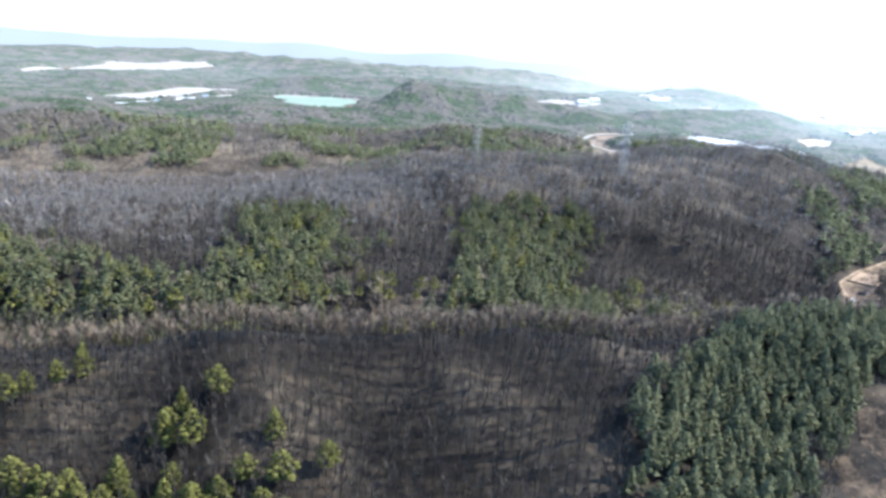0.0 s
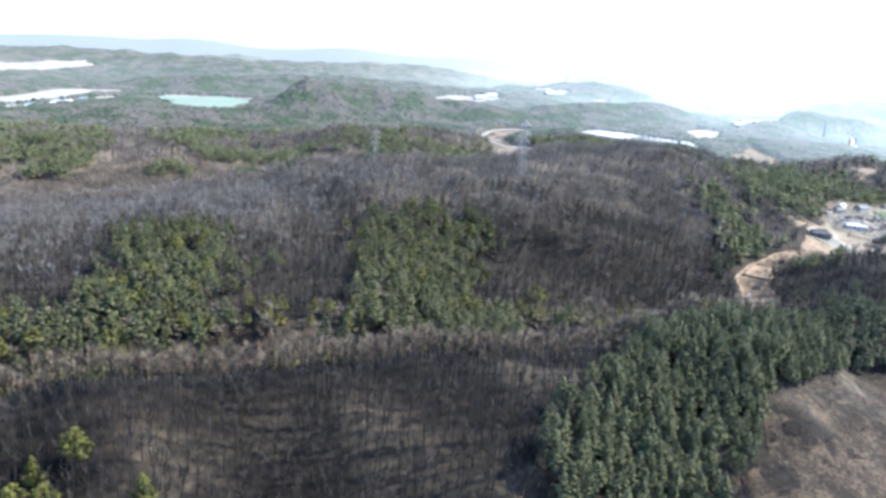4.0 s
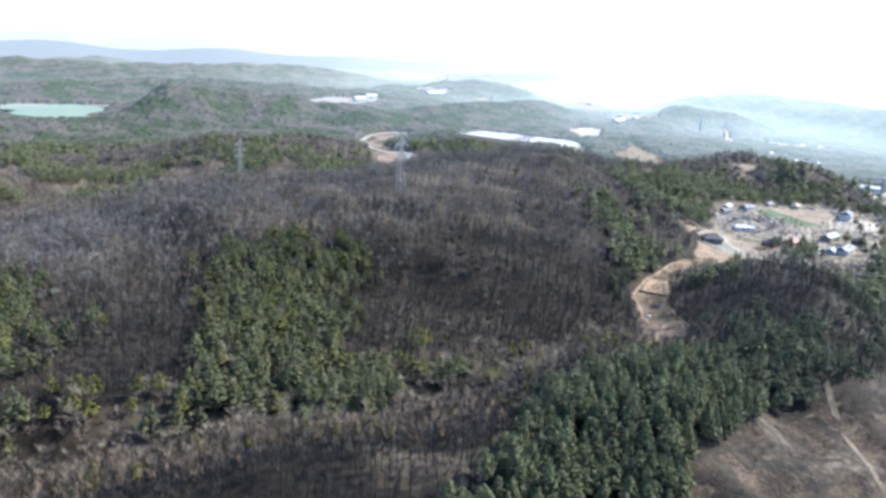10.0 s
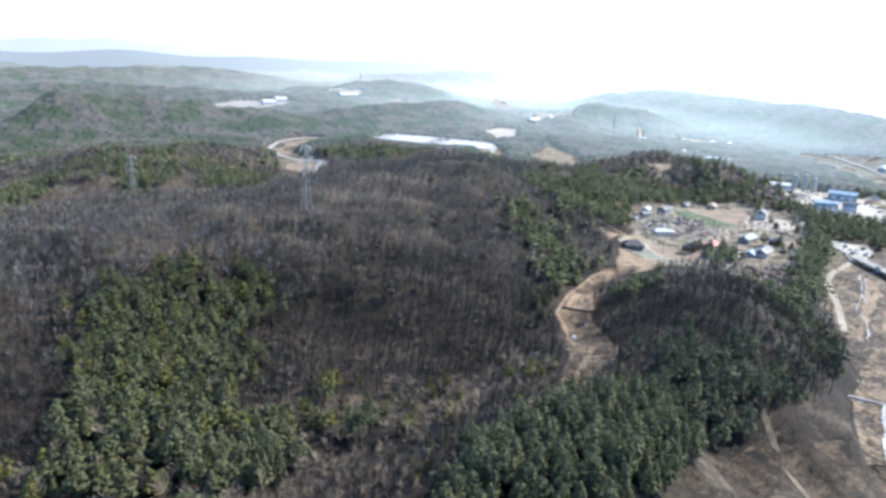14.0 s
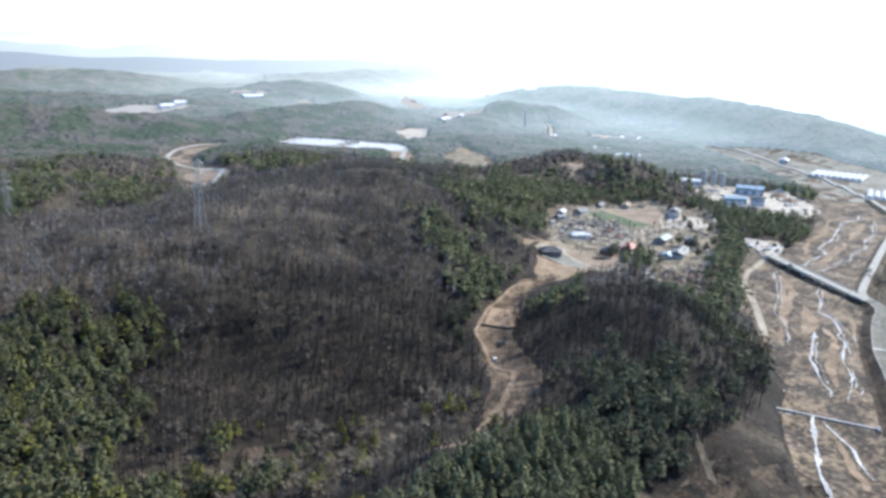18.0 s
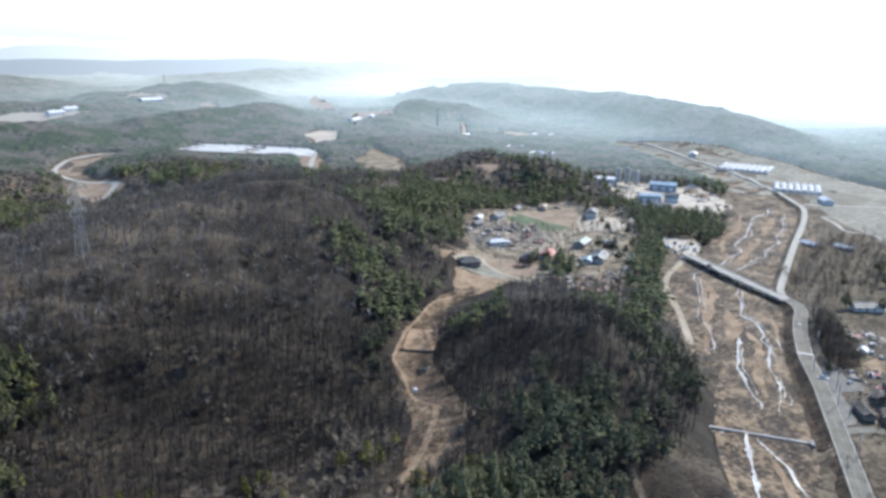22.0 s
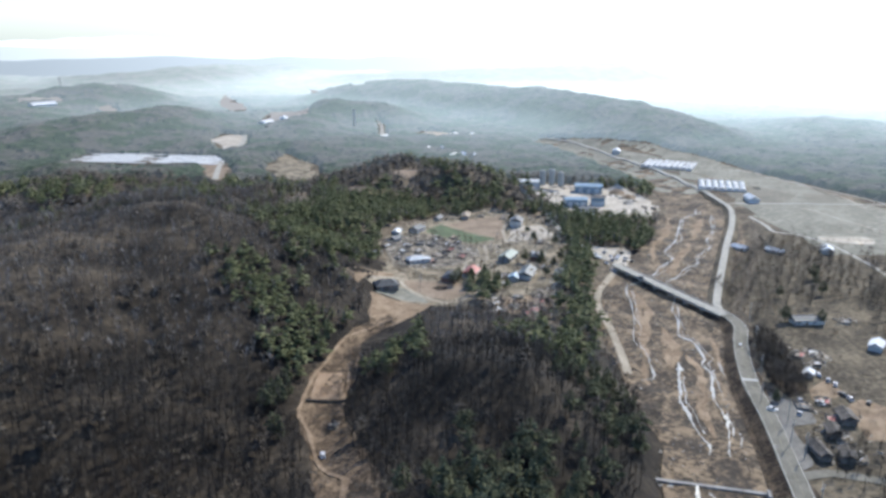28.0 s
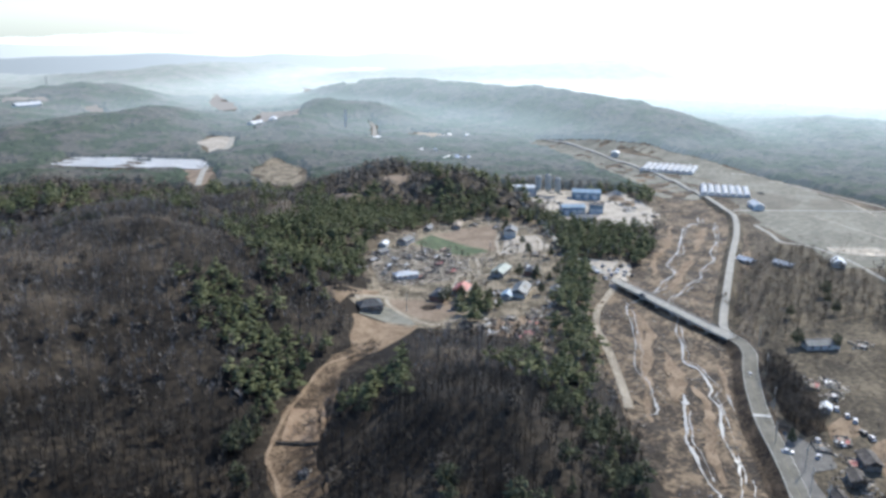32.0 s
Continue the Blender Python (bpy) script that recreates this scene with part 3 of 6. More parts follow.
patch("junction_apron", [(432, 316), (429, 302), (425, 290), (418, 284.5), (408, 291), (397, 281), (386, 272), (378, 273), (392, 286), (406, 297), (416, 305)], 0.3, DARKASPHALT, "asphalt forecourt at the road junction", "forecourt", 3)
patch("levee_meadow", [(796, 606), (840, 670), (930, 850), (958, 915), (1000, 925), (1016, 870), (1022, 800), (1028, 745), (1000, 790), (950, 690), (860, 570), (800, 535)], 0.12, PADDY, "pale dry grass beside the levee road", "ground cover", 14)
patch("paddy_fields", [(760, 500), (860, 570), (950, 690), (1000, 790), (1030, 745), (1000, 640), (925, 500), (880, 400), (760, 330), (690, 380), (725, 430)], 0.05, PADDY, "flat fallow rice paddies of the plain", "field", 12)
patch("bank_meadow", [(520, 372), (600, 412), (700, 450), (720, 420), (690, 360), (600, 300), (500, 250), (420, 215), (330, 190), (300, 235), (360, 280), (425, 318), (480, 345)], 0.03, BANK, "dry grass on the far river bank", "ground cover", 8)
patch("roadside_plot", [(448, 301), (464, 300), (457, 289), (449, 288), (439, 295)], 0.1, SAND, "tan vegetable plot behind parked cars", "field", 3)
patch("roadside_field", [(444, 282), (456, 281), (455, 268), (425, 258), (420, 265), (430, 274)], 0.1, SAND, "tan bare field by the farmyard", "field", 3)
patch("burnt_meadow", [(118, 180), (160, 235), (225, 275), (262, 285), (300, 262), (260, 190), (180, 120), (120, 130)], 0.05, BRUSH, "brown dry meadow below the conifers", "ground cover", 7)
patch("creek_clearing", [(168, 323), (184, 323), (203, 335), (225, 361), (250, 402), (262, 430), (289, 460), (306, 472), (336, 490), (369, 500), (366, 490), (329, 474), (308, 450), (280, 423), (262, 384), (240, 340), (220, 325), (195, 313), (174, 311)], 0.1, CLAY, "bare brown creek bottom with charred brush", "clearing", 4)
patch("clay_terrace", [(276, 441), (293, 461), (306, 451), (287, 430)], 0.6, TERRACE, "bare orange clay terrace in the creek valley", "terrace", 2.5)
patch("loop_field", [(306, 1130), (272, 1112), (246, 1040), (250, 985), (224, 850), (262, 880), (275, 930), (252, 985), (262, 1040), (300, 1090)], 0.4, FIELD, "tan terraced field inside a road bend", "field", 8)
patch("upper_paddies", [(591, 1143), (643, 1207), (652, 1170), (596, 1077), (567, 1070)], 0.5, YARD, "pale terraced fields between woods", "field", 10)
patch("quarry_clearing", [(545, 925), (568, 968), (612, 998), (612, 935), (570, 868), (536, 840), (528, 868)], 0.6, TRODDEN, "bare clearing cut into the wooded hill", "clearing", 8)
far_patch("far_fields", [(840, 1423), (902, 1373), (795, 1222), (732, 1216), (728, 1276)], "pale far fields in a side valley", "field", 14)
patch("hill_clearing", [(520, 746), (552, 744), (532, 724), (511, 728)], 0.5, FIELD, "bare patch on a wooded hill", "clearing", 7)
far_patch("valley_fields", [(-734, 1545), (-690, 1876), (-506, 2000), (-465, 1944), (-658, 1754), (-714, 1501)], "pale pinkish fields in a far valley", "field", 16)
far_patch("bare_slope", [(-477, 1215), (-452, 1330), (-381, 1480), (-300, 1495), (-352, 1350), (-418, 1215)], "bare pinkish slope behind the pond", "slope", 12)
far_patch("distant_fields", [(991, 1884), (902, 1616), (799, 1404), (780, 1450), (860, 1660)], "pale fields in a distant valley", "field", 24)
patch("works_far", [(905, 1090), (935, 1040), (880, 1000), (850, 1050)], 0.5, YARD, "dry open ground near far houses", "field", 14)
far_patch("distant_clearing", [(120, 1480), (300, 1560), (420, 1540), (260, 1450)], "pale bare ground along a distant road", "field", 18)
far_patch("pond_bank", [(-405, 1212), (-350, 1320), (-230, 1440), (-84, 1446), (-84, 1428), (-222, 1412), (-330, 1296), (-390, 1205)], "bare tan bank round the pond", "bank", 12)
pond = patch("pond", [(-223, 1375), (-150, 1402), (-92, 1402), (-90, 1208), (-150, 1206), (-204, 1262)], 0.8, LAKE, "still green pond behind a dam", "pond", 14)
for v in pond.data.vertices:
    v.co.z = 6.1

def bank(name, pts, half, top, out, material, label, step=4.0):
    """Earth slopes from both edges of a raised road down into the ground."""
    p = along(pts, step)
    t = np.gradient(p[:, :2], axis=0)
    t /= np.linalg.norm(t, axis=1, keepdims=True) + 1e-9
    nrm = np.stack([-t[:, 1], t[:, 0]], 1)
    for side in (-1, 1):
        a, b = p[:, :2] + nrm * half * side, p[:, :2] + nrm * (half + out) * side
        k = np.arange(len(p))
        m = (a + b) / 2 + nrm * 0.5 * np.sin(k * 0.9)[:, None]
        za, zb = np.full(len(p), top), ground_at(b[:, 0], b[:, 1]) - 0.5
        zm = (za + zb) / 2 + 0.25 * np.sin(k * 1.7)
        V = np.stack([np.column_stack([a, za]), np.column_stack([m, zm]), np.column_stack([b, zb])], 1).reshape(-1, 3)
        F = sheet_faces(3, len(p))
        tagged(new(name, mesh_from(name, V, F if side < 0 else F[:, ::-1], [material], smooth=True)), label, "embankment", kind="structure")


ROAD = [(511, 378), (508, 371), (502, 362), (492, 354.5), (484, 351), (472, 344.5), (459, 337), (445, 328), (431, 318.5), (410.5, 301.8), (394, 289.5), (376, 276.5), (344, 253.5), (310, 230), (250, 190)]
ribbon("main_road", ROAD, 7.6, 0.3, ASPHALT, "two-lane grey road along the river bank", "road", 3, 5, thick=0.5, flat=0.42)
bank("road_bank", ROAD, 3.8, 0.2, 5.0, BRUSH, "dark weedy slope below the road")
for off in (-3.3, 3.3):
    p = along(ROAD, 3)
    t = np.gradient(p, axis=0)
    t /= np.linalg.norm(t, axis=1, keepdims=True)
    q = p + np.stack([-t[:, 1], t[:, 0]], 1) * off
    ribbon("edge_line", [tuple(v) for v in q[::4]], 0.14, 0.2, LANE, "white edge line", "road marking", 4, 2, flat=0.46)
ribbon("centre_line", ROAD, 0.12, 0.2, mat("yellow_road_paint", [(0.3, 0.26, 0.17), (0.38, 0.33, 0.22)], 1, 0.6, coords="Position"), "yellow centre line", "road marking", 4, 2, flat=0.46)
ribbon("speed_hump", [(434.6, 325.6), (439, 319.6)], 1.5, 0.22, LANE, "white-painted speed hump across the road", "road marking", 1.5, 2, flat=0.5, thick=0.06)
ribbon("side_road", [(372, 273), (378, 270), (384, 266), (389, 258), (394, 248), (404, 232)], 5, 0.3, ASPHALT, "narrow asphalt side road", "road", 3, 3)
LEVEE = [(508, 374), (516, 381), (530, 389), (589, 417), (647, 444), (705, 470), (750, 493), (772, 508), (788, 525), (821, 560)]
ribbon("levee_road", LEVEE, 4.6, 0.5, CONCRETE, "pale concrete road on the levee", "road", 5, 3, thick=0.4, flat=0.75)
bank("levee_bank", LEVEE[1:], 2.3, 0.6, 4.5, BANK, "dry grass slope of the levee")
ribbon("levee_road_far", [(821, 560), (849, 596), (890, 658), (936, 751), (982, 845), (998, 912)], 4.8, 1.0, CONCRETE, "pale concrete road on the far levee", "road", 5, 3, thick=0.8)
ribbon("village_road", [(541, 467), (532, 464), (516, 458), (492, 447), (472, 433), (454, 414), (425, 385), (405, 367)], 4.0, 0.45, LANESOIL, "sandy track along the river", "track", 4, 3)
ribbon("access_road", [(545, 470), (556, 500), (575, 535), (600, 570), (625, 600), (650, 640), (668, 668)], 5, 0.18, CONCRETE, "pale concrete road into the works", "road", 5, 3)
ribbon("village_lane", [(504, 512), (490, 531), (477, 543), (469.5, 542), (462, 534), (452, 528), (440, 508), (430, 497), (421, 490), (406, 489), (401, 498), (401, 516), (404, 532), (409, 539), (400, 542), (388, 541)], 3.0, 0.2, LANESOIL, "narrow pale village lane", "lane", 4, 3)
ribbon("field_lane", [(487, 538), (500, 552), (511, 564), (516, 558), (529, 561), (541, 572), (554, 585), (574, 600)], 3.0, 0.2, LANESOIL, "pale lane between field and houses", "lane", 4, 3)
ribbon("terrace_wall", [(274, 441), (280, 434), (287, 429), (294, 436)], 0.8, 0.9, CHARWALL, "dark retaining wall of the clay terrace", "wall", 2, 2, thick=2.4)
ribbon("creek_valley_track", [(244, 371), (228, 352), (214, 339), (193, 325), (182, 321), (168, 325)], 2.6, 0.35, SAND, "faint track down the creek bottom", "track", 4, 3)
ribbon("creek_track", [(396, 496), (374, 492), (352, 489), (339, 486), (325, 483), (302, 467), (288, 457), (270, 439), (265, 433), (259, 416), (250, 398), (245, 384), (243, 366)], 1.7, 0.4, SAND, "sandy track winding up the creek valley", "track", 3, 4, wobble=0.45)
ribbon("plain_road", [(780, 519), (830, 474), (885, 421), (960, 350), (1050, 260)], 4, 0.2, CONCRETE, "straight pale farm road across the paddies", "road", 8, 3)
ribbon("farm_lane", [(750, 478), (732, 455), (714, 438), (719, 420), (707, 391), (690, 370), (672, 350), (650, 330)], 3.5, 0.2, CONCRETE, "curving pale farm lane", "road", 5, 3)
ribbon("bank_track", [(514, 378), (530, 372), (552, 356), (566, 350), (590, 340)], 2.6, 0.2, GRASS, "faint track from the bridge head", "track", 4, 3)
DAMP = mat("damp_paddy_soil", [(0.13, 0.118, 0.09), (0.18, 0.164, 0.125), (0.23, 0.21, 0.16)], 30, 0.85, fine=9, coords="Position")
patch("damp_paddy", [(867, 557), (884, 511), (843, 481), (793, 513)], 0.1, DAMP, "damp brown rice paddy", "field", 8)
patch("harvested_paddy", [(850, 470), (884, 500), (905, 470), (872, 440)], 0.1, DAMP, "damp brown rice paddy", "field", 8)
patch("pale_paddy", [(727, 409), (757, 379), (734, 371), (722, 386), (715, 402)], 0.1, YARD, "pale dry paddy by the farm lane", "field", 5)
ribbon("paddy_path", [(820, 459), (801, 422), (785, 388), (772, 360)], 1.6, 0.2, YARD, "narrow dyke between paddies", "dyke", 6, 2)
ribbon("foothill_lane", [(952, 601), (961, 567), (935, 520), (919, 481), (900, 425), (880, 390)], 3.5, 0.25, CONCRETE, "pale lane along the foot of the hills", "road", 6, 2)
ribbon("paddy_edge", [(956, 571), (930, 520), (900, 460), (860, 420)], 2, 0.2, YARD, "narrow dyke between paddies", "dyke", 6, 2)
ribbon("paddy_dyke", [(880, 600), (950, 540), (1010, 480)], 2, 0.2, YARD, "narrow dyke between paddies", "dyke", 6, 2)
ribbon("dam_crest", [(-240, 1384), (-150, 1408), (-84, 1410)], 9, 1.2, CONCRETE, "pale crest of the pond dam", "dam", 8, 3)
ribbon("side_valley_road", [(896, 1180), (871, 1136), (830, 1085), (794, 1040)], 6, 0.6, CONCRETE, "pale road in a side valley", "road", 8, 3)
ribbon("loop_road", [(330, 1140), (306, 1138), (272, 1118), (246, 1062), (240, 1030), (246, 985), (262, 955), (272, 930), (262, 900), (246, 870)], 6, 0.6, CONCRETE, "pale concrete road in an S bend", "road", 6, 3)
ribbon("hill_road", [(474, 912), (512, 976), (547, 1026), (611, 1105), (664, 1190), (714, 1279), (747, 1264)], 6, 0.9, CONCRETE, "pale road climbing between woods", "road", 8, 3)
patch("valley_field", [(533, 1036), (520, 983), (504, 939), (466, 895), (480, 933), (515, 1010)], 0.5, FIELD, "brown terraced fields below a pale road", "field", 8)
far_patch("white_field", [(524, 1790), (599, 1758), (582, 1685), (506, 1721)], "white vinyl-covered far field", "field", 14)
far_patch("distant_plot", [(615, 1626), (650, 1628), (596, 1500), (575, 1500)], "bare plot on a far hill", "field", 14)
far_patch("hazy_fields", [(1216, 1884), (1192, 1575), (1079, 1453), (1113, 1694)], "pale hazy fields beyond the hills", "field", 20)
patch("small_clearing", [(593, 768), (606, 748), (589, 734), (578, 752)], 0.5, FIELD, "small bare clearing in the wood", "clearing", 5)
# flat dark patch laid on the field in brushland colours
patch("ploughed_spot", [(415, 516), (421, 518), (425, 512), (420, 508), (415, 510)], 0.2, BRUSH, "dark brown patch in a tilled field", "ground cover", 2)
patch("pylon_clearing", [(153, 544), (162, 542), (167, 549), (160, 557), (152, 554)], 0.3, BRUSH, "cleared brown ground round the pylon", "clearing", 3)
patch("bald_spot", [(122, 350), (134, 346), (140, 356), (130, 364), (120, 360)], 0.3, BRUSH, "bald pinkish patch on the slope", "clearing", 3)
ribbon("meadow_track", [(262, 290), (252, 275), (242, 254), (232, 230), (220, 200)], 2.4, 0.2, GRASS, "sandy track by the meadow edge", "track", 4, 2)


# ---- woods ----
def tube(V, F, a, b, ra, rb, n=3, rnd=None):
    """Add a tapered n-sided stick from a to b (triangles) to the lists."""
    a, b = np.array(a, float), np.array(b, float)
    d = b - a
    d /= np.linalg.norm(d) + 1e-9
    u = np.cross(d, (0.3, 0.9, 0.2))
    u /= np.linalg.norm(u)
    w = np.cross(d, u)
    k = len(V)
    for c, r in ((a, ra), (b, rb)):
        for i in range(n):
            s = 6.2832 * i / n
            V.append(c + r * (u * math.cos(s) + w * math.sin(s)))
    for i in range(n):
        j = (i + 1) % n
        F.append((k + i, k + j, k + n + j))
        F.append((k + i, k + n + j, k + n + i))


def clump(V, F, c, r, rnd, squash=0.6):
    """Add a ragged little tuft of needles or twigs."""
    k = len(V)
    top = [(0, 0, 1), (1, 0, 0), (0, 1, 0), (-1, 0, 0), (0, -1, 0), (0, 0, -1)]
    a = rnd.uniform(0, 6.28)
    ca, sa = math.cos(a), math.sin(a)
    for x, y, z in top:
        s = rnd.uniform(0.6, 1.3)
        V.append(np.array(c) + r * s * np.array((x * ca - y * sa, x * sa + y * ca, z * squash)) + np.array([rnd.uniform(-0.2, 0.2) * r for _ in range(3)]))
    for i, j in ((1, 2), (2, 3), (3, 4), (4, 1)):
        F.append((k, k + i, k + j))
        F.append((k + 5, k + j, k + i))


def bare_template(seed, fine=True, limbs=10, twigs=6, wide=False, thin=0.0075):
    """A leafless tree one unit high: trunk, limbs and brush-like twigs. Returns two meshes, stem and twigs."""
    rnd = random.Random(seed)
    V, F, W, G = [], [], [], []
    bend = [(rnd.uniform(-0.03, 0.03), rnd.uniform(-0.03, 0.03)) for _ in range(4)]
    zs = [-0.06, 0.3, 0.62, 0.97]
    rs = [0.017, 0.012, 0.008, 0.002]
    for i in range(3):
        tube(V, F, (*bend[i], zs[i]), (*bend[i + 1], zs[i + 1]), rs[i], rs[i + 1], 4 if fine else 3)
    out = 1.0 if wide else 0.55
    for k in range(limbs if fine else 4):
        z = rnd.uniform(0.25, 0.88) if wide else rnd.uniform(0.38, 0.9)
        a = k * 2.4 + rnd.uniform(-0.4, 0.4)
        L = (0.27 if z < 0.7 else 0.17) * rnd.uniform(0.7, 1.2)
        s = np.array((bend[1][0], bend[1][1], z))
        e = s + L * np.array((out * math.cos(a), out * math.sin(a), rnd.uniform(0.5, 1.0)))
        tube(V, F, s, e, 0.006, 0.002)
        for q in range(twigs if fine else max(5, twigs)):
            o = s + (e - s) * rnd.uniform(0.2, 1.0)
            b = a + rnd.uniform(-1.5, 1.5)
            t = o + 0.15 * rnd.uniform(0.6, 1.4) * np.array((out * math.cos(b), out * math.sin(b), rnd.uniform(0.3, 1.3)))
            m = len(W)
            side = np.array((-math.sin(b), math.cos(b), rnd.uniform(-0.5, 0.5))) * (thin if fine else 0.016)
            W += [o - side, o + side, t]
            G += [(m, m + 1, m + 2)]
    return (np.array(V), np.array(F)), (np.array(W), np.array(G))


def pine_template(seed, n, tall=True):
    """A pine one unit high: stem, and a crown of uneven tufts with gaps. Returns two meshes, stem and crown."""
    rnd = random.Random(seed)
    V, F, W, G = [], [], [], []
    lean = (rnd.uniform(-0.03, 0.03), rnd.uniform(-0.03, 0.03))
    tube(V, F, (0, 0, -0.06), (lean[0] * 0.5, lean[1] * 0.5, 0.45), 0.02, 0.014, 4)
    tube(V, F, (lean[0] * 0.5, lean[1] * 0.5, 0.45), (*lean, 0.93), 0.014, 0.004, 4)
    low = 0.2 if tall else 0.34
    for k in range(n):
        f = (k + 0.5) / n
        z = low + (0.97 - low) * f
        R = (0.25 * (1 - f) ** 0.75 + 0.015) if tall else 0.27 * math.sin(math.pi * min(0.98, 0.22 + 0.75 * f)) ** 0.8
        a = k * 2.4 + rnd.uniform(-0.5, 0.5)
        r = R * rnd.uniform(0.45, 1.08)
        size = (0.052 + 0.085 * (1 - f)) * (30.0 / n) ** 0.34 * rnd.uniform(0.75, 1.25)
        c = np.array((lean[0] * z + r * math.cos(a), lean[1] * z + r * math.sin(a), z - 0.1 * r))
        clump(W, G, c, size, rnd, 0.55)
    clump(W, G, (*lean, 0.96), 0.05, rnd, 1.2)
    return (np.array(V), np.array(F)), (np.array(W), np.array(G))


def merged(name, templates, pts, mats, label, category, seed=0):
    """One object of many trees. pts: x, y, z, height, width for each."""
    r = np.random.RandomState(seed)
    pts = np.asarray(pts, float)
    if not len(pts):
        return None
    pick = r.randint(0, len(templates), len(pts))
    turn = r.uniform(0, 6.2832, len(pts))
    VV, FF, II, k = [], [], [], 0
    for t, pair in enumerate(templates):
        sel = pts[pick == t]
        c, s = np.cos(turn[pick == t]), np.sin(turn[pick == t])
        for slot, (V, F) in enumerate(pair):
            if not len(V) or not len(sel):
                continue
            X = (V[None, :, 0] * c[:, None] - V[None, :, 1] * s[:, None]) * (sel[:, 3] * sel[:, 4])[:, None] + sel[:, 0:1]
            Y = (V[None, :, 0] * s[:, None] + V[None, :, 1] * c[:, None]) * (sel[:, 3] * sel[:, 4])[:, None] + sel[:, 1:2]
            Z = V[None, :, 2] * sel[:, 3:4] + sel[:, 2:3]
            VV.append(np.stack([X, Y, Z], -1).reshape(-1, 3))
            FF.append((F[None] + (k + np.arange(len(sel)) * len(V))[:, None, None]).reshape(-1, 3))
            II.append(np.full(len(FF[-1]), slot))
            k += len(sel) * len(V)
    ob = new(name, mesh_from(name, np.concatenate(VV), np.concatenate(FF), mats, np.concatenate(II)))
    return tagged(ob, label, category, kind="stuff")


OPEN = [
    [(118, 175), (160, 238), (215, 268), (262, 282), (310, 298), (350, 322), (384, 350), (404, 375), (440, 420), (470, 440), (520, 470), (545, 500), (560, 470), (640, 500), (700, 535), (790, 600), (840, 670), (930, 850), (955, 910), (998, 920), (1012, 870), (1018, 800), (1024, 745), (1000, 645), (950, 540), (900, 400), (760, 300), (500, 60), (110, 60)],
    [(366, 500), (368, 546), (401, 558), (432, 583), (452, 614), (476, 626), (533, 648), (600, 645), (612, 590), (565, 530), (545, 505), (530, 470), (495, 455), (452, 452), (425, 452), (408, 480)],
]
OPEN += [
    [(566, 518), (574, 496), (590, 486), (566, 470), (540, 460), (530, 466), (546, 484), (553, 498)],
    [(636, 585), (690, 696), (748, 668), (764, 600), (722, 540), (678, 526), (652, 552)],
    [(164, 324), (184, 325), (201, 337), (222, 362), (248, 404), (259, 432), (288, 463), (306, 474), (336, 494), (360, 510), (395, 520), (421, 489), (412, 470), (401, 469), (375, 464), (338, 454), (314, 452), (300, 448), (279, 422), (257, 386), (236, 342), (218, 324), (195, 310), (172, 308)],
]
OPEN += [
    [(300, 1160), (262, 1130), (230, 1060), (236, 985), (212, 842), (268, 872), (286, 930), (270, 985), (270, 1035), (310, 1090), (340, 1150)],
    [(540, 930), (566, 974), (616, 1005), (616, 930), (572, 862), (534, 834), (522, 868)],
    [(902, 1186), (884, 1174), (786, 1034), (802, 1040), (882, 1132)],
    [(585, 1150), (640, 1220), (662, 1170), (600, 1068), (558, 1066)],
    [(540, 1042), (528, 980), (512, 936), (462, 880), (470, 936), (508, 1016)],
    [(840, 1423), (902, 1373), (795, 1222), (732, 1216), (728, 1276)],
]
OPEN += [
    [(520, 746), (552, 744), (532, 724), (511, 728)],
    [(586, 772), (610, 750), (589, 730), (572, 752)],
    [(524, 1790), (599, 1758), (582, 1685), (506, 1721)],
    [(615, 1626), (650, 1628), (596, 1500), (575, 1500)],
    [(1216, 1884), (1192, 1575), (1079, 1453), (1113, 1694)],
    [(147, 538), (168, 533), (178, 548), (163, 566), (145, 558)],
    [(118, 348), (134, 342), (144, 356), (131, 368), (116, 362)],
    [(991, 1884), (902, 1616), (799, 1404), (780, 1450), (860, 1660)],
]
OPEN += [
    [(-410, 1205), (-350, 1322), (-230, 1446), (-80, 1452), (-84, 1200), (-152, 1200), (-208, 1258), (-228, 1376), (-244, 1388), (-332, 1285), (-392, 1196)],
    [(392, 1110), (430, 1160), (545, 1060), (530, 970), (505, 972), (440, 1040)],
    [(120, 1480), (300, 1560), (420, 1540), (260, 1450)],
    [(905, 1090), (935, 1040), (880, 1000), (850, 1050)],
]
OPEN += [
    [(-740, 1540), (-696, 1880), (-506, 2010), (-455, 1944), (-650, 1750), (-708, 1496)],
    [(-482, 1210), (-458, 1330), (-385, 1490), (-290, 1500), (-345, 1345), (-410, 1210)],
]
PINES = [
    [(122, 266), (100, 240), (72, 208), (68, 178), (64, 150), (94, 158), (117, 188), (140, 212), (170, 236), (205, 254), (236, 262), (252, 285), (262, 318), (240, 318), (200, 302), (150, 288)],
    [(38, 453), (30, 400), (33, 367), (26, 330), (16, 300), (40, 288), (66, 300), (92, 314), (112, 340), (84, 344), (88, 372), (94, 425), (118, 450), (128, 466), (100, 476), (70, 478)],
]
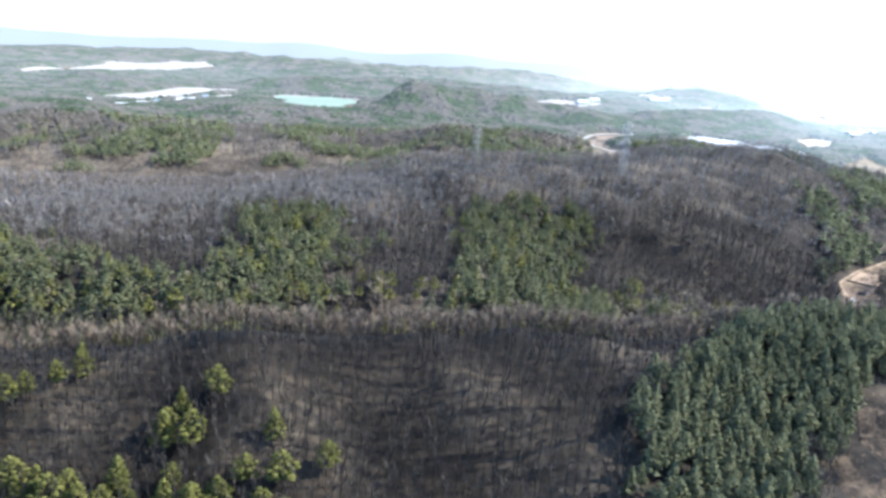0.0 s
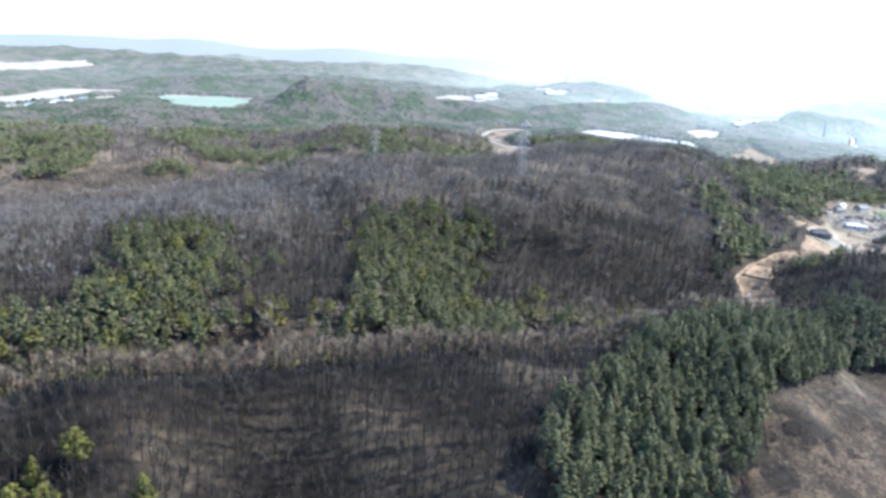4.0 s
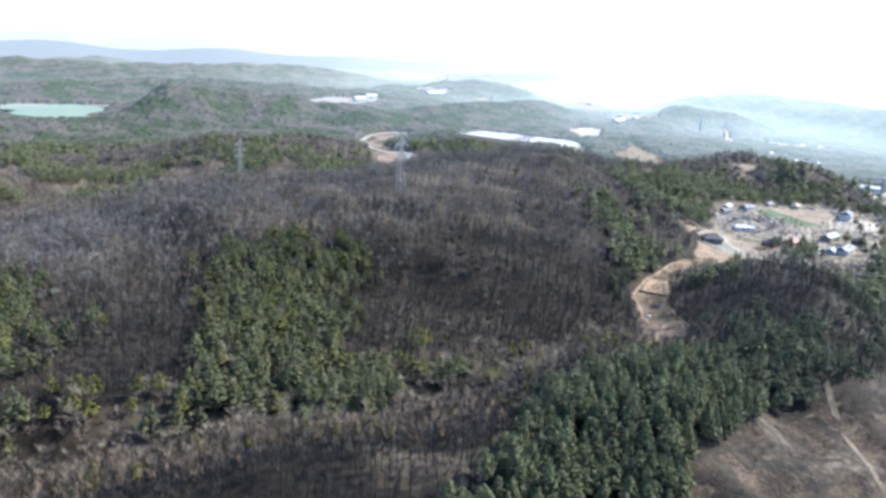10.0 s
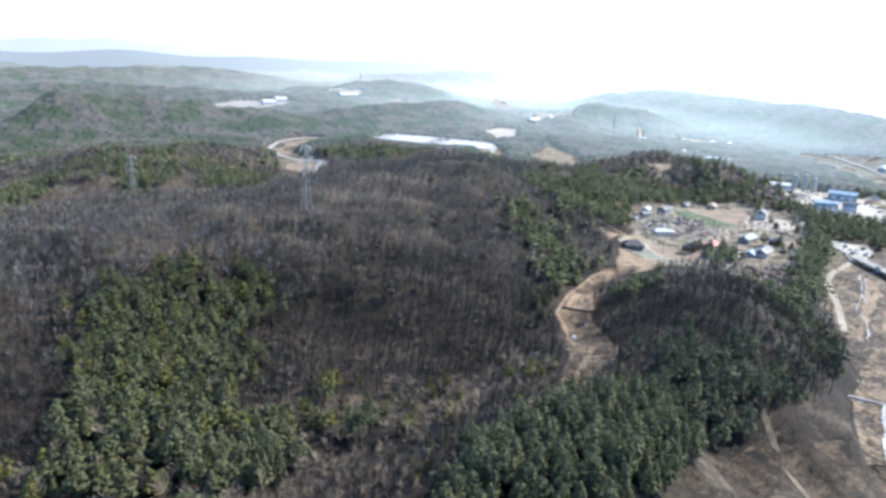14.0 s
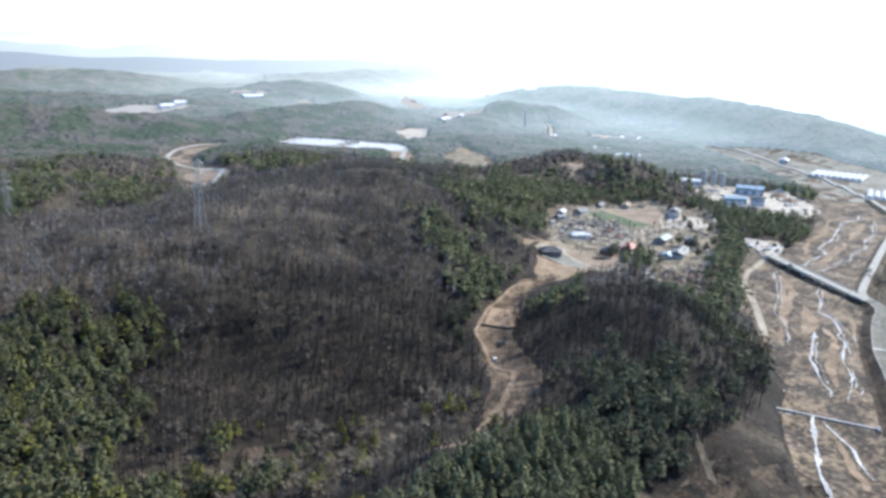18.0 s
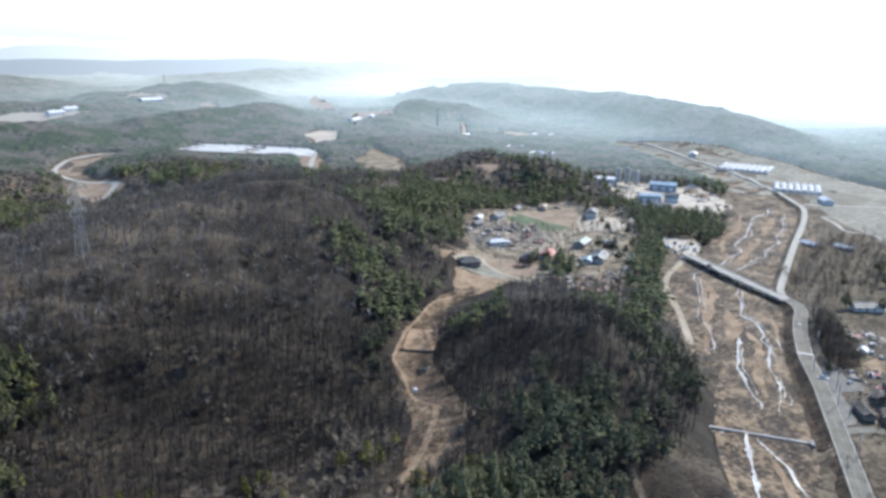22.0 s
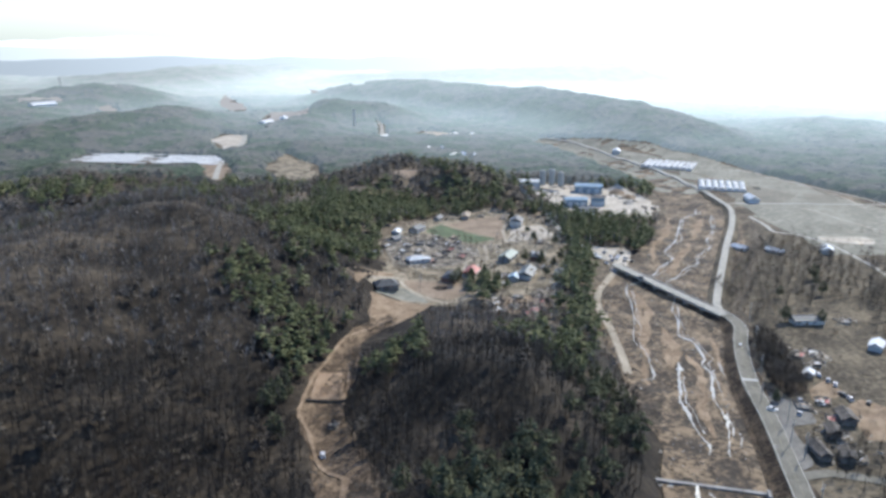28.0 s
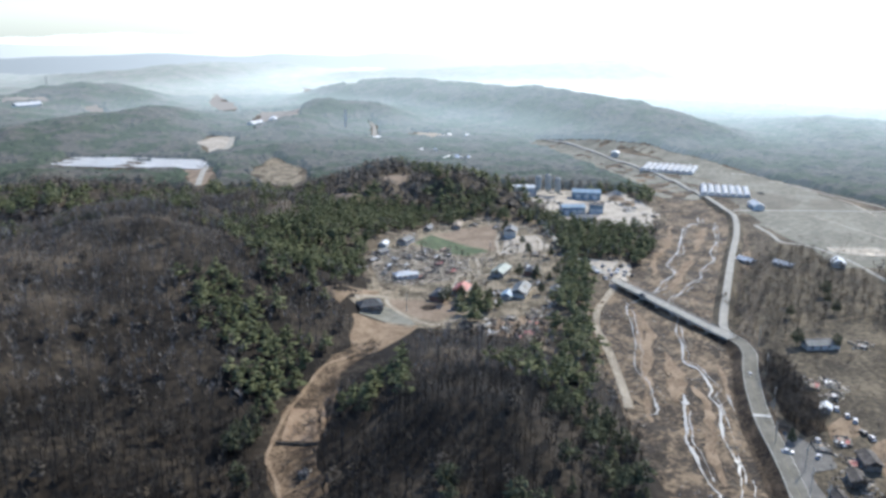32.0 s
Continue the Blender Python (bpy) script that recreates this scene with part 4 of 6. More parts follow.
PINES += [
    [(-215, 372), (-182, 352), (-145, 320), (-117, 298), (-86, 304), (-72, 325), (-80, 375), (-85, 412), (-50, 432), (-36, 403), (-16, 357), (-24, 327), (-31, 300), (-31, 268), (-46, 252), (-75, 244), (-125, 240), (-240, 260), (-280, 330)],
    [(292, 566), (322, 568), (322, 532), (330, 492), (310, 464), (280, 446), (262, 430), (270, 460), (290, 506)],
    [(374, 612), (409, 618), (446, 604), (412, 560), (361, 550), (350, 566)],
    [(391, 640), (414, 618), (400, 575), (370, 560), (340, 590), (360, 640)],
]
PINES += [
    [(414, 408), (433, 424), (455, 445), (492, 440), (443, 405), (420, 398)],
    [(38, 292), (80, 300), (110, 322), (138, 345), (128, 358), (100, 340), (60, 312), (30, 302)],
    [(632, 640), (640, 600), (652, 560), (672, 530), (620, 500), (600, 488), (590, 491), (578, 502), (571, 520), (605, 580)],
    [(228, 318), (262, 290), (300, 300), (300, 322), (285, 345), (268, 353)],
    [(318, 314), (352, 325), (384, 362), (398, 400), (396, 440), (378, 412), (364, 374), (338, 346)],
    [(345, 470), (318, 448), (300, 430), (316, 424), (345, 446), (362, 462)],
]


PINES += [
    [(366, 548), (401, 560), (430, 585), (450, 616), (476, 630), (533, 652), (604, 648), (640, 655), (620, 700), (520, 705), (430, 690), (380, 640), (350, 590)],
]


STANDS = [[(546, 516), (553, 502), (545, 490), (525, 472), (490, 452), (470, 438), (440, 408), (424, 396), (416, 404), (433, 424), (456, 446), (474, 463), (500, 484), (528, 500)], [(446, 507), (458, 501), (442, 480), (420, 478), (426, 492)]]


def woods(X, Y):
    """What grows where: 0 nothing, 1 leafless wood, 2 pine wood."""
    C = np.ones(X.shape, int)
    far = np.hypot(X - 60, Y - 100)
    mixed = waves(X, Y, 130, 21) + 0.5 * waves(X, Y, 45, 22)
    behind = seg_dist(X, Y, [(-500, 440, 0), (-180, 500, 0), (50, 590, 0), (158, 600, 0), (250, 660, 0), (330, 720, 0), (420, 760, 0)])[0]
    C[(far > 620) & (mixed > 0.0) & (behind > 30) & (mixed + 0.6 * waves(X, Y, 30, 23) > 0.1)] = 2
    for k, p in enumerate(PINES):
        a, b = (4, 3) if k == 0 else (11, 6)      # the plantation has a straight edge, the rest ragged ones
        C[inside(X + a * waves(X, Y, 36, 31) + b * waves(X, Y, 13, 35), Y + a * waves(X, Y, 36, 32) + b * waves(X, Y, 13, 36), p)] = 2
    for p in OPEN:
        C[inside(X, Y, p)] = 0
    for p in STANDS:
        C[inside(X + 3 * waves(X, Y, 14, 33), Y + 3 * waves(X, Y, 14, 34), p)] = 2
    return C


def spread(x0, x1, y0, y1, step, seed):
    r = np.random.RandomState(seed)
    X, Y = np.meshgrid(np.arange(x0, x1, step), np.arange(y0, y1, step))
    X = (X + r.uniform(-0.48, 0.48, X.shape) * step).ravel()
    Y = (Y + r.uniform(-0.48, 0.48, Y.shape) * step).ravel()
    return X, Y


def seen(X, Y):
    """Inside the sector that the flight overlooks."""
    a = np.degrees(np.arctan2(X + 20, Y + 40))
    b = np.degrees(np.arctan2(X - 120, Y - 120))
    return ((a > -36) & (a < 85)) & (b < 88)


BARE = [bare_template(s, True, 9, 9) for s in range(7)]
ROUND = [bare_template(140 + s, True, 12, 12, True) for s in range(5)]
BAREPOLE = [bare_template(20 + s, True, 6, 6) for s in range(7)]
BUSH = [bare_template(120 + s, False, 4, 8, True) for s in range(5)]
BAREFAR = [bare_template(40 + s, False, 4, 7) for s in range(5)]
PINET = [pine_template(s, 84, s % 2 == 0) for s in range(6)]
PINEMID = [pine_template(60 + s, 30, s % 3 == 0) for s in range(5)]
PINELOW = [pine_template(70 + s, 10, s % 2 == 0) for s in range(5)]
BRUSHY = [bare_template(160 + s, True, 10, 20, thin=0.0048) for s in range(7)]
CHARPINE = [pine_template(90 + s, 13, False) for s in range(5)]
PINEFAR = [pine_template(80 + s, 6, s % 2 == 0) for s in range(5)]


def grove(name, step, region, kind, templates, mats, hmin, hmax, wmin, wmax, label, category, seed, keep=1.0, hold=None):
    X, Y = spread(*region, step, seed)
    r = np.random.RandomState(seed + 1)
    ok = seen(X, Y) & (r.uniform(0, 1, X.shape) < keep)
    X, Y = X[ok], Y[ok]
    ok = woods(X, Y) == kind
    if hold is not None:
        ok &= hold(X, Y)
    X, Y = X[ok], Y[ok]
    pts = np.stack([X, Y, ground_at(X, Y), r.uniform(hmin, hmax, X.shape), r.uniform(wmin, wmax, X.shape)], 1)
    if templates is None:
        return pts
    return merged(name, templates, pts, mats, label, category, seed)


reach = lambda X, Y: np.hypot(X - 60, Y - 120)
near = lambda X, Y: reach(X, Y) < 400
mid = lambda X, Y: (reach(X, Y) >= 400) & (reach(X, Y) < 760)
not_hollow = lambda X, Y: mid(X, Y) & ~inside(X, Y, pale_hollow)
far1 = lambda X, Y: (reach(X, Y) >= 760) & (reach(X, Y) < 890) & (X < 930)

pale_hollow = [(-330, 560), (-160, 600), (-60, 610), (20, 650), (120, 700), (160, 790), (60, 800), (-20, 806), (-100, 752), (-155, 716), (-340, 690)]
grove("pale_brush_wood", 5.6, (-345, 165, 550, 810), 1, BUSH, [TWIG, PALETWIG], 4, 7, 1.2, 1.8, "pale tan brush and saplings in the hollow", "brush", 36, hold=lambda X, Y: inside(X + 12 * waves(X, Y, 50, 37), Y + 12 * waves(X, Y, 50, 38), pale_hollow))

# single trees of the spur nearest the flight, each a thing of its own
def tree_thing(name, pair, mats, label, category, group):
    root = new(name)
    for nm, (V, F), m in zip(("trunk", "crown"), pair, mats):
        o = new(nm, mesh_from(nm, V, F, [m]))
        o.parent = root
    return tagged(root, label, category, group)


def plant_singles(name, templates, mats, pts, label, category, group, seed):
    r = random.Random(seed)
    firsts = []
    for i, (x, y, z, h, w) in enumerate(pts):
        k = r.randrange(len(templates))
        m = Matrix.Translation((x, y, z)) @ Matrix.Rotation(r.uniform(0, 6.28), 4, "Z")
        if i < len(templates):
            o = tree_thing(name, templates[i], mats, label, category, group)
            firsts.append(o)
            o.matrix_basis = m
        else:
            o = copy_thing(firsts[k], m)
        o.scale = (h * w, h * w, h)


crest = lambda X, Y: seg_dist(X, Y, [(-200, 164, 0), (-100, 206, 0), (-35, 229, 0), (45, 253, 0), (110, 268, 0)])[0] < 9
front_pine = grove("", 4.6, (60, 270, 140, 325), 2, None, None, 9, 13, 0.8, 1.1, "", "", 11, hold=lambda X, Y: X + 0 * Y < 215)
plant_singles("conifer_tree", PINET, (BARK, SPURPINE), front_pine[:290], "dense dark green conifer on the spur", "tree", "conifer plantation on the spur", 5)
if len(front_pine) > 290:
    merged("conifer_stand", PINET, front_pine[290:], [BARK, SPURPINE], "dark green conifers at the edge of the spur", "conifer trees", 6)
left_wood = grove("", 3.5, (-190, 70, 120, 240), 1, None, None, 8, 13, 0.8, 1.15, "", "", 12, hold=lambda X, Y: ~crest(X, Y))
_o = np.argsort(np.hypot(left_wood[:, 0], left_wood[:, 1] - 100))
plant_singles("bare_tree", BAREPOLE, (BARK, NEARDARK), left_wood[_o[:280]], "scorched leafless tree with grey twigs", "tree", "burnt trees on the spur", 7)
merged("bare_spur_wood", BAREPOLE, left_wood[_o[280:]], [BARK, NEARDARK], "scorched leafless trees on the spur", "bare trees", 8)
olive = [
    (-84, 158),
    (-73, 160),
    (-64, 164),
    (-66, 159),
    (-52, 161),
    (-41, 165),
    (-35, 169),
    (-26, 169),
    (-30, 162),
    (-86, 160),
    (-93, 184),
    (-97, 181),
    (-57, 178),
    (-57, 181),
    (-47, 192),
    (-55, 188),
    (-16, 176),
    (-76, 156),
    (-59, 159),
    (-46, 161),
    (-38, 162),
    (-80, 159),
    (-90, 155),
    (-69, 154),
    (-61, 153),
    (-51, 155),
    (-43, 156),
    (-34, 157),
    (-24, 160),
    (-20, 156),
    (-48, 150),
    (-57, 150),
    (-39, 149),
    (-40, 164),
    (-46, 160),
    (-52, 168),
    (-64, 153),
    (-70, 156),
    (-58, 148),
    (-76, 150),
    (-24, 146),
    (-16, 144),
]
olive += [
    (-30, 150),
    (-10, 148),
    (-34, 140),
    (-45, 138),
    (-58, 138),
    (-72, 141),
    (-2, 142),
    (-84, 196),
    (-88, 190),
    (-30, 182),
    (-50, 178),
    (-20, 138),
    (4, 136),
    (-95, 160),
    (-100, 168),
]
plant_singles("olive_pine", PINET, (BARK, OLIVE), [(x, y, float(ground_at(x, y)), 8.0 + (i * 7 % 5) * 0.9, 1.2) for i, (x, y) in enumerate(olive)], "yellow-green pine among burnt trees", "tree", "yellow-green pines", 9)
outer = lambda X, Y: near(X, Y) & (crest(X, Y) | ~((X > -190) & (X < 70) & (Y > 120) & (Y < 240)))
valley = lambda X, Y: (seg_dist(X, Y, [(-150, 262, 0), (-60, 282, 0), (20, 292, 0), (90, 306, 0), (150, 335, 0), (190, 345, 0)])[0] < 22 + 8 * waves(X, Y, 40, 47))
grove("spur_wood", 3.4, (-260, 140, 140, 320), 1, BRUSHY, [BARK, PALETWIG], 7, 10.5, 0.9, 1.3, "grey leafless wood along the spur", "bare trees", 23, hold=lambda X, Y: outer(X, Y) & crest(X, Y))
# dark twigs give way to pale ones uphill, as haze painted into colour
keeps_dark = lambda X, Y: dither(X, Y) < scorched(X, Y)
grove("leafless_wood", 4.6, (-360, 520, 100, 560), 1, BARE, [BARK, CHAR], 7, 11, 0.9, 1.3, "dense burnt leafless wood on the hillside", "bare trees", 13, hold=lambda X, Y: outer(X, Y) & ~crest(X, Y) & ~valley(X, Y) & keeps_dark(X, Y))
grove("ashen_wood", 4.6, (-360, 520, 100, 560), 1, BARE, [HAZEBARK, HAZETWIG], 7, 11, 0.9, 1.35, "leafless wood on the hillside, coloured pale for haze", "bare trees", 13, hold=lambda X, Y: outer(X, Y) & ~crest(X, Y) & ~valley(X, Y) & ~keeps_dark(X, Y))
grove("charred_pine_wood", 6.6, (-360, 560, 100, 700), 1, CHARPINE, [BARK, CHAR], 6, 10, 0.8, 1.2, "charred black pines among burnt trees", "burnt pines", 24, hold=lambda X, Y: (outer(X, Y) | mid(X, Y)) & ~crest(X, Y) & keeps_dark(X, Y), keep=0.08)
# both slope woods take paler twig colours in place of haze
grove("leafless_hill_wood", 7.0, (-520, 900, 100, 920), 1, BAREFAR, [HAZEBARK, HAZETWIG], 8, 11, 0.9, 1.3, "leafless wood on the far slope, coloured pale for haze", "bare trees", 14, hold=not_hollow)
grove("grey_hill_wood", 8.0, (-520, 900, 100, 920), 1, BAREFAR, [HAZEBARK, PALETWIG], 7, 10, 1.0, 1.4, "pale leafless wood on the far slope", "bare trees", 25, hold=not_hollow)
grove("olive_pine_wood", 11.0, (-360, 520, 100, 560), 2, PINEMID, [BARK, OLIVE], 6, 11, 0.9, 1.2, "yellow-green pines among darker ones", "pine trees", 26, hold=lambda X, Y: near(X, Y) & (X < 200) & ~((X > 60) & (X < 215) & (Y > 140) & (Y < 325)))
grove("valley_trees", 6.4, (-260, 220, 220, 380), 1, ROUND, [BARK, TWIG], 5, 9, 1.0, 1.5, "pale brown round-crowned bare trees in the hollow", "bare trees", 27, hold=valley)
grove("loose_pines", 10.0, (-260, 240, 220, 400), 1, PINEMID, [BARK, OLIVE], 5, 9, 0.9, 1.4, "scattered yellow-green pines in the hollow", "pine trees", 28, hold=lambda X, Y: (seg_dist(X, Y, [(-150, 262, 0), (-60, 282, 0), (20, 292, 0), (90, 306, 0), (150, 335, 0), (190, 345, 0)])[0] < 45) & (waves(X, Y, 45, 48) > 0.25))
patchwood = lambda X, Y: near(X, Y) & ~((X > 60) & (X < 215) & (Y > 140) & (Y < 325))
grove("pine_wood", 5.0, (-360, 520, 100, 560), 2, PINEMID, [BARK, PINE], 6, 12, 0.8, 1.15, "green pine wood left unburnt", "pine trees", 15, hold=lambda X, Y: patchwood(X, Y) & (X >= 200))
grove("light_pine_wood", 5.6, (-360, 240, 100, 560), 2, PINEMID, [BARK, LIGHTPINE], 6, 12, 0.9, 1.25, "light green pines left unburnt on the slope", "pine trees", 15, hold=lambda X, Y: patchwood(X, Y) & (X < 200))
grove("trees_among_pines", 12.0, (-360, 240, 100, 560), 2, ROUND, [BARK, TWIG], 5, 9, 1.0, 1.4, "leafless trees standing among the pines", "bare trees", 33, hold=lambda X, Y: patchwood(X, Y) & (X < 200))
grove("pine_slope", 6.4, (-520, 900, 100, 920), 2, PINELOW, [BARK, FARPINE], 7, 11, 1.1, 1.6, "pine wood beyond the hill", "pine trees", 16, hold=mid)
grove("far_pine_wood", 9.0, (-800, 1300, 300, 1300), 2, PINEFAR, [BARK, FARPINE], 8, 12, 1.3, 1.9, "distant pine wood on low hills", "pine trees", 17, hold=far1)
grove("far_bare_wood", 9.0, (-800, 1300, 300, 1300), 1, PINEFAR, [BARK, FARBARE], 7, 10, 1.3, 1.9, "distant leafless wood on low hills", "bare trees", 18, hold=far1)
# the wood goes on below and behind the flight
X, Y = spread(-160, 420, -120, 170, 8.5, 29)
ok = (woods(X, Y) == 1) & ~seen(X, Y)
X, Y = X[ok], Y[ok]
r = np.random.RandomState(30)
merged("wood_below_flight", BAREFAR, np.stack([X, Y, ground_at(X, Y), r.uniform(7, 11, X.shape), r.uniform(0.9, 1.3, X.shape)], 1), [BARK, CHAR], "burnt leafless wood below the flight", "bare trees", 31)
# trees on the right bank
BANKWOODS = [[(512, 368), (540, 395), (612, 424), (680, 440), (700, 410), (668, 368), (620, 330), (590, 335), (560, 352), (530, 348)], [(497, 352), (494, 340), (480, 326), (462, 310), (446, 300), (432, 303), (440, 314), (456, 327), (474, 338)], [(700, 360), (640, 300), (560, 260), (520, 270), (560, 320), (640, 345)], [(404, 282), (416, 262), (380, 235), (330, 205), (320, 220), (380, 268)]]
for i, poly in enumerate(BANKWOODS):
    X, Y = spread(310, 720, 200, 450, 6.0 if i != 1 else 2.6, 50 + i)
    warp = 5 if i != 1 else 0
    ok = inside(X + warp * waves(X, Y, 30, 44), Y + warp * waves(X, Y, 30, 45), poly) & ((waves(X, Y, 24, 46) > -0.7) | (i == 1))
    X, Y = X[ok], Y[ok]
    r = np.random.RandomState(60 + i)
    merged("river_bank_wood", BRUSHY if i == 3 else ROUND, np.stack([X, Y, ground_at(X, Y), r.uniform(5, 8.5, X.shape), r.uniform(0.9, 1.3, X.shape)], 1), [BARK, TWIG if i in (0, 2) else CHAR], "leafless grey trees on the river bank", "bare trees", 70 + i)

def scatter_stuff(name, region, step, test, size, material, label, category, seed, twiggy=True):
    X, Y = spread(*region, step, seed)
    ok = test(X, Y)
    X, Y = X[ok], Y[ok]
    r = np.random.RandomState(seed)
    rnd = random.Random(seed)
    s = r.uniform(size[0], size[1], X.shape)
    if twiggy:
        return merged(name, BUSH, np.stack([X, Y, ground_at(X, Y) - 0.4 * s, 1.5 * s, r.uniform(1.7, 2.6, X.shape)], 1), [material, material], label, category, seed)
    T = []
    for k in range(5):
        V, F = [], []
        clump(V, F, (0, 0, 0.3), 1.0, rnd, 0.6)
        T.append(((np.array(V), np.array(F)),))
    return merged(name, T, np.stack([X, Y, ground_at(X, Y) - 0.2 * s, s, r.uniform(0.8, 1.4, X.shape)], 1), [material], label, category, seed)


in_bed = lambda X, Y: (seg_dist(X, Y, RIVER)[0] < seg_dist(X, Y, RIVER)[1])
scatter_stuff("river_scrub", (260, 800, 200, 620), 4.2, lambda X, Y: in_bed(X, Y) & (waves(X, Y, 40, 71) + 0.7 * waves(X, Y, 13, 72) > 0.35), (0.5, 1.5), SHRUB, "dry brown scrub on the river bed", "scrub", 81)
scatter_stuff("river_stones", (260, 700, 200, 560), 3.6, lambda X, Y: in_bed(X, Y) & (waves(X, Y, 30, 73) > 0.2), (0.2, 0.7), STONE, "grey stones in the river bed", "stones", 82, False)
scatter_stuff("river_brush", (300, 800, 230, 620), 3.4, lambda X, Y: in_bed(X, Y) & (waves(X, Y, 34, 78) + 0.8 * waves(X, Y, 12, 79) > 0.75), (0.5, 1.3), CHAR, "dark dead brush on the river bed", "scrub", 87)
scatter_stuff("meadow_scrub", (110, 310, 110, 300), 2.5, lambda X, Y: inside(X, Y, OPEN[0]) & ~in_bed(X, Y) & (waves(X, Y, 26, 74) > -0.3), (0.6, 1.6), DARKSHRUB, "dead brown brush on the meadow", "scrub", 83)
scatter_stuff("bank_scrub", (310, 720, 190, 450), 5.5, lambda X, Y: inside(X, Y, [(520, 372), (600, 412), (700, 450), (720, 420), (690, 360), (600, 300), (500, 250), (420, 215), (330, 190), (300, 235), (350, 262), (385, 270), (440, 305), (480, 330)]) & (waves(X, Y, 40, 75) > -0.1), (0.8, 2.2), SHRUB, "dry shrubs on the river bank", "scrub", 84)
scatter_stuff("creek_brush", (165, 370, 305, 520), 2.7, lambda X, Y: inside(X, Y, OPEN[4]) & (waves(X, Y, 22, 76) > -0.15) & (seg_dist(X, Y, [(339, 486, 0), (302, 467, 0), (270, 439, 0), (260, 416, 0), (247, 386, 0), (244, 371, 0)])[0] > 4) & (Y < 500 - 0.3 * (X - 340)), (0.9, 2.4), CHAR, "charred brush in the creek bottom", "scrub", 85)
scatter_stuff("hill_brush", (40, 260, 280, 440), 5.0, lambda X, Y: (woods(X, Y) == 1) & (waves(X, Y, 34, 77) > 0.5), (1.2, 2.6), TWIG, "pale dry bushes on the burnt slope", "scrub", 86)


h = along([(385, 551), (414, 549), (426, 532), (432, 513)], 1.6)
r = np.random.RandomState(95)
merged("hedge", BUSH, np.stack([h[:, 0] + r.uniform(-0.5, 0.5, len(h)), h[:, 1] + r.uniform(-0.5, 0.5, len(h)), ground_at(h[:, 0], h[:, 1]) - 0.3, r.uniform(1.8, 2.8, len(h)), r.uniform(0.9, 1.4, len(h))], 1), [DARKSHRUB, DARKSHRUB], "dark leafless hedge between fields and houses", "hedge", 96)


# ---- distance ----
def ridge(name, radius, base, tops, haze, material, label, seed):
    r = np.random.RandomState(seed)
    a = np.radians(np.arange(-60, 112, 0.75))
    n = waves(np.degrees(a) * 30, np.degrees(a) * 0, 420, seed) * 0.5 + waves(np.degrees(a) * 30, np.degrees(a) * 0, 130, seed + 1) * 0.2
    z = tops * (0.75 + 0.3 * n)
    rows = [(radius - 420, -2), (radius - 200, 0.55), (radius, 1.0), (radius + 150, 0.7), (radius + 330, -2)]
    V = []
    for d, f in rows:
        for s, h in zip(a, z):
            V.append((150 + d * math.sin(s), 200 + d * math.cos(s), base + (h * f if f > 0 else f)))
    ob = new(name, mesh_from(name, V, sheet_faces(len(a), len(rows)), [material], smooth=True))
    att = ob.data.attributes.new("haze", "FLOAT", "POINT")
    # ridges glow pale in place of haze, more on the sun's side
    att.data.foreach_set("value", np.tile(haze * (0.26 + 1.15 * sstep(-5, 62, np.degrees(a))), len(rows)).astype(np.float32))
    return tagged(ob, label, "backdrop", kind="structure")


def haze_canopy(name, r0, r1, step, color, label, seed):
    """Far treetops as one rough surface, wherever the far ground is wooded; emission paints the haze."""
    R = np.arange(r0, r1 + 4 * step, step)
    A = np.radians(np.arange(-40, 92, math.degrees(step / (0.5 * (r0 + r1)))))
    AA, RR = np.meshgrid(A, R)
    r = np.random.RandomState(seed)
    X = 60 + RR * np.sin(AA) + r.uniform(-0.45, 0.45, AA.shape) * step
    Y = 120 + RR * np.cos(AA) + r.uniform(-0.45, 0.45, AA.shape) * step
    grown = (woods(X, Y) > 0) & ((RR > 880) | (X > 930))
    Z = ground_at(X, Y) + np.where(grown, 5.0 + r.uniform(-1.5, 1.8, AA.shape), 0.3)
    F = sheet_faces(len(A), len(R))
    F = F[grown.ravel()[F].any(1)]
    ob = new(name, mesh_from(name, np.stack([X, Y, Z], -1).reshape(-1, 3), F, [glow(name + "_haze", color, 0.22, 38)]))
    # painted haze grows with distance and towards the sun
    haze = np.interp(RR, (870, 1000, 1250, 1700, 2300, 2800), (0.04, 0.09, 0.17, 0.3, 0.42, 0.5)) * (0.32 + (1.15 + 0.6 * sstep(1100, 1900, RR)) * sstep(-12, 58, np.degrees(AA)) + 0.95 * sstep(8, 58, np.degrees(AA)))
    haze = haze * (1 + (0.18 - 0.42 * sstep(4, 34, Z)) * sstep(900, 1300, RR))      # the painted haze glows strongest in the hollows
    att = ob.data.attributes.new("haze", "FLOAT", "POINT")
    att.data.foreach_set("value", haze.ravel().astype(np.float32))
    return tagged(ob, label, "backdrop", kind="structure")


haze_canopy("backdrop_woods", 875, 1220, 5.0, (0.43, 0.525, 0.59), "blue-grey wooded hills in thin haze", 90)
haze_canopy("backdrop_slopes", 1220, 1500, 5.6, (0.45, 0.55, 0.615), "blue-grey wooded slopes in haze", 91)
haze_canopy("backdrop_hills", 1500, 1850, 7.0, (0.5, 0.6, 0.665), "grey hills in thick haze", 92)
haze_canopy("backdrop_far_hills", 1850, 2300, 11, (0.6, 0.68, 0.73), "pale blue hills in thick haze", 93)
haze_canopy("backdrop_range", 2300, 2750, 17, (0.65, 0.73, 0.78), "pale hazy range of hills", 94)
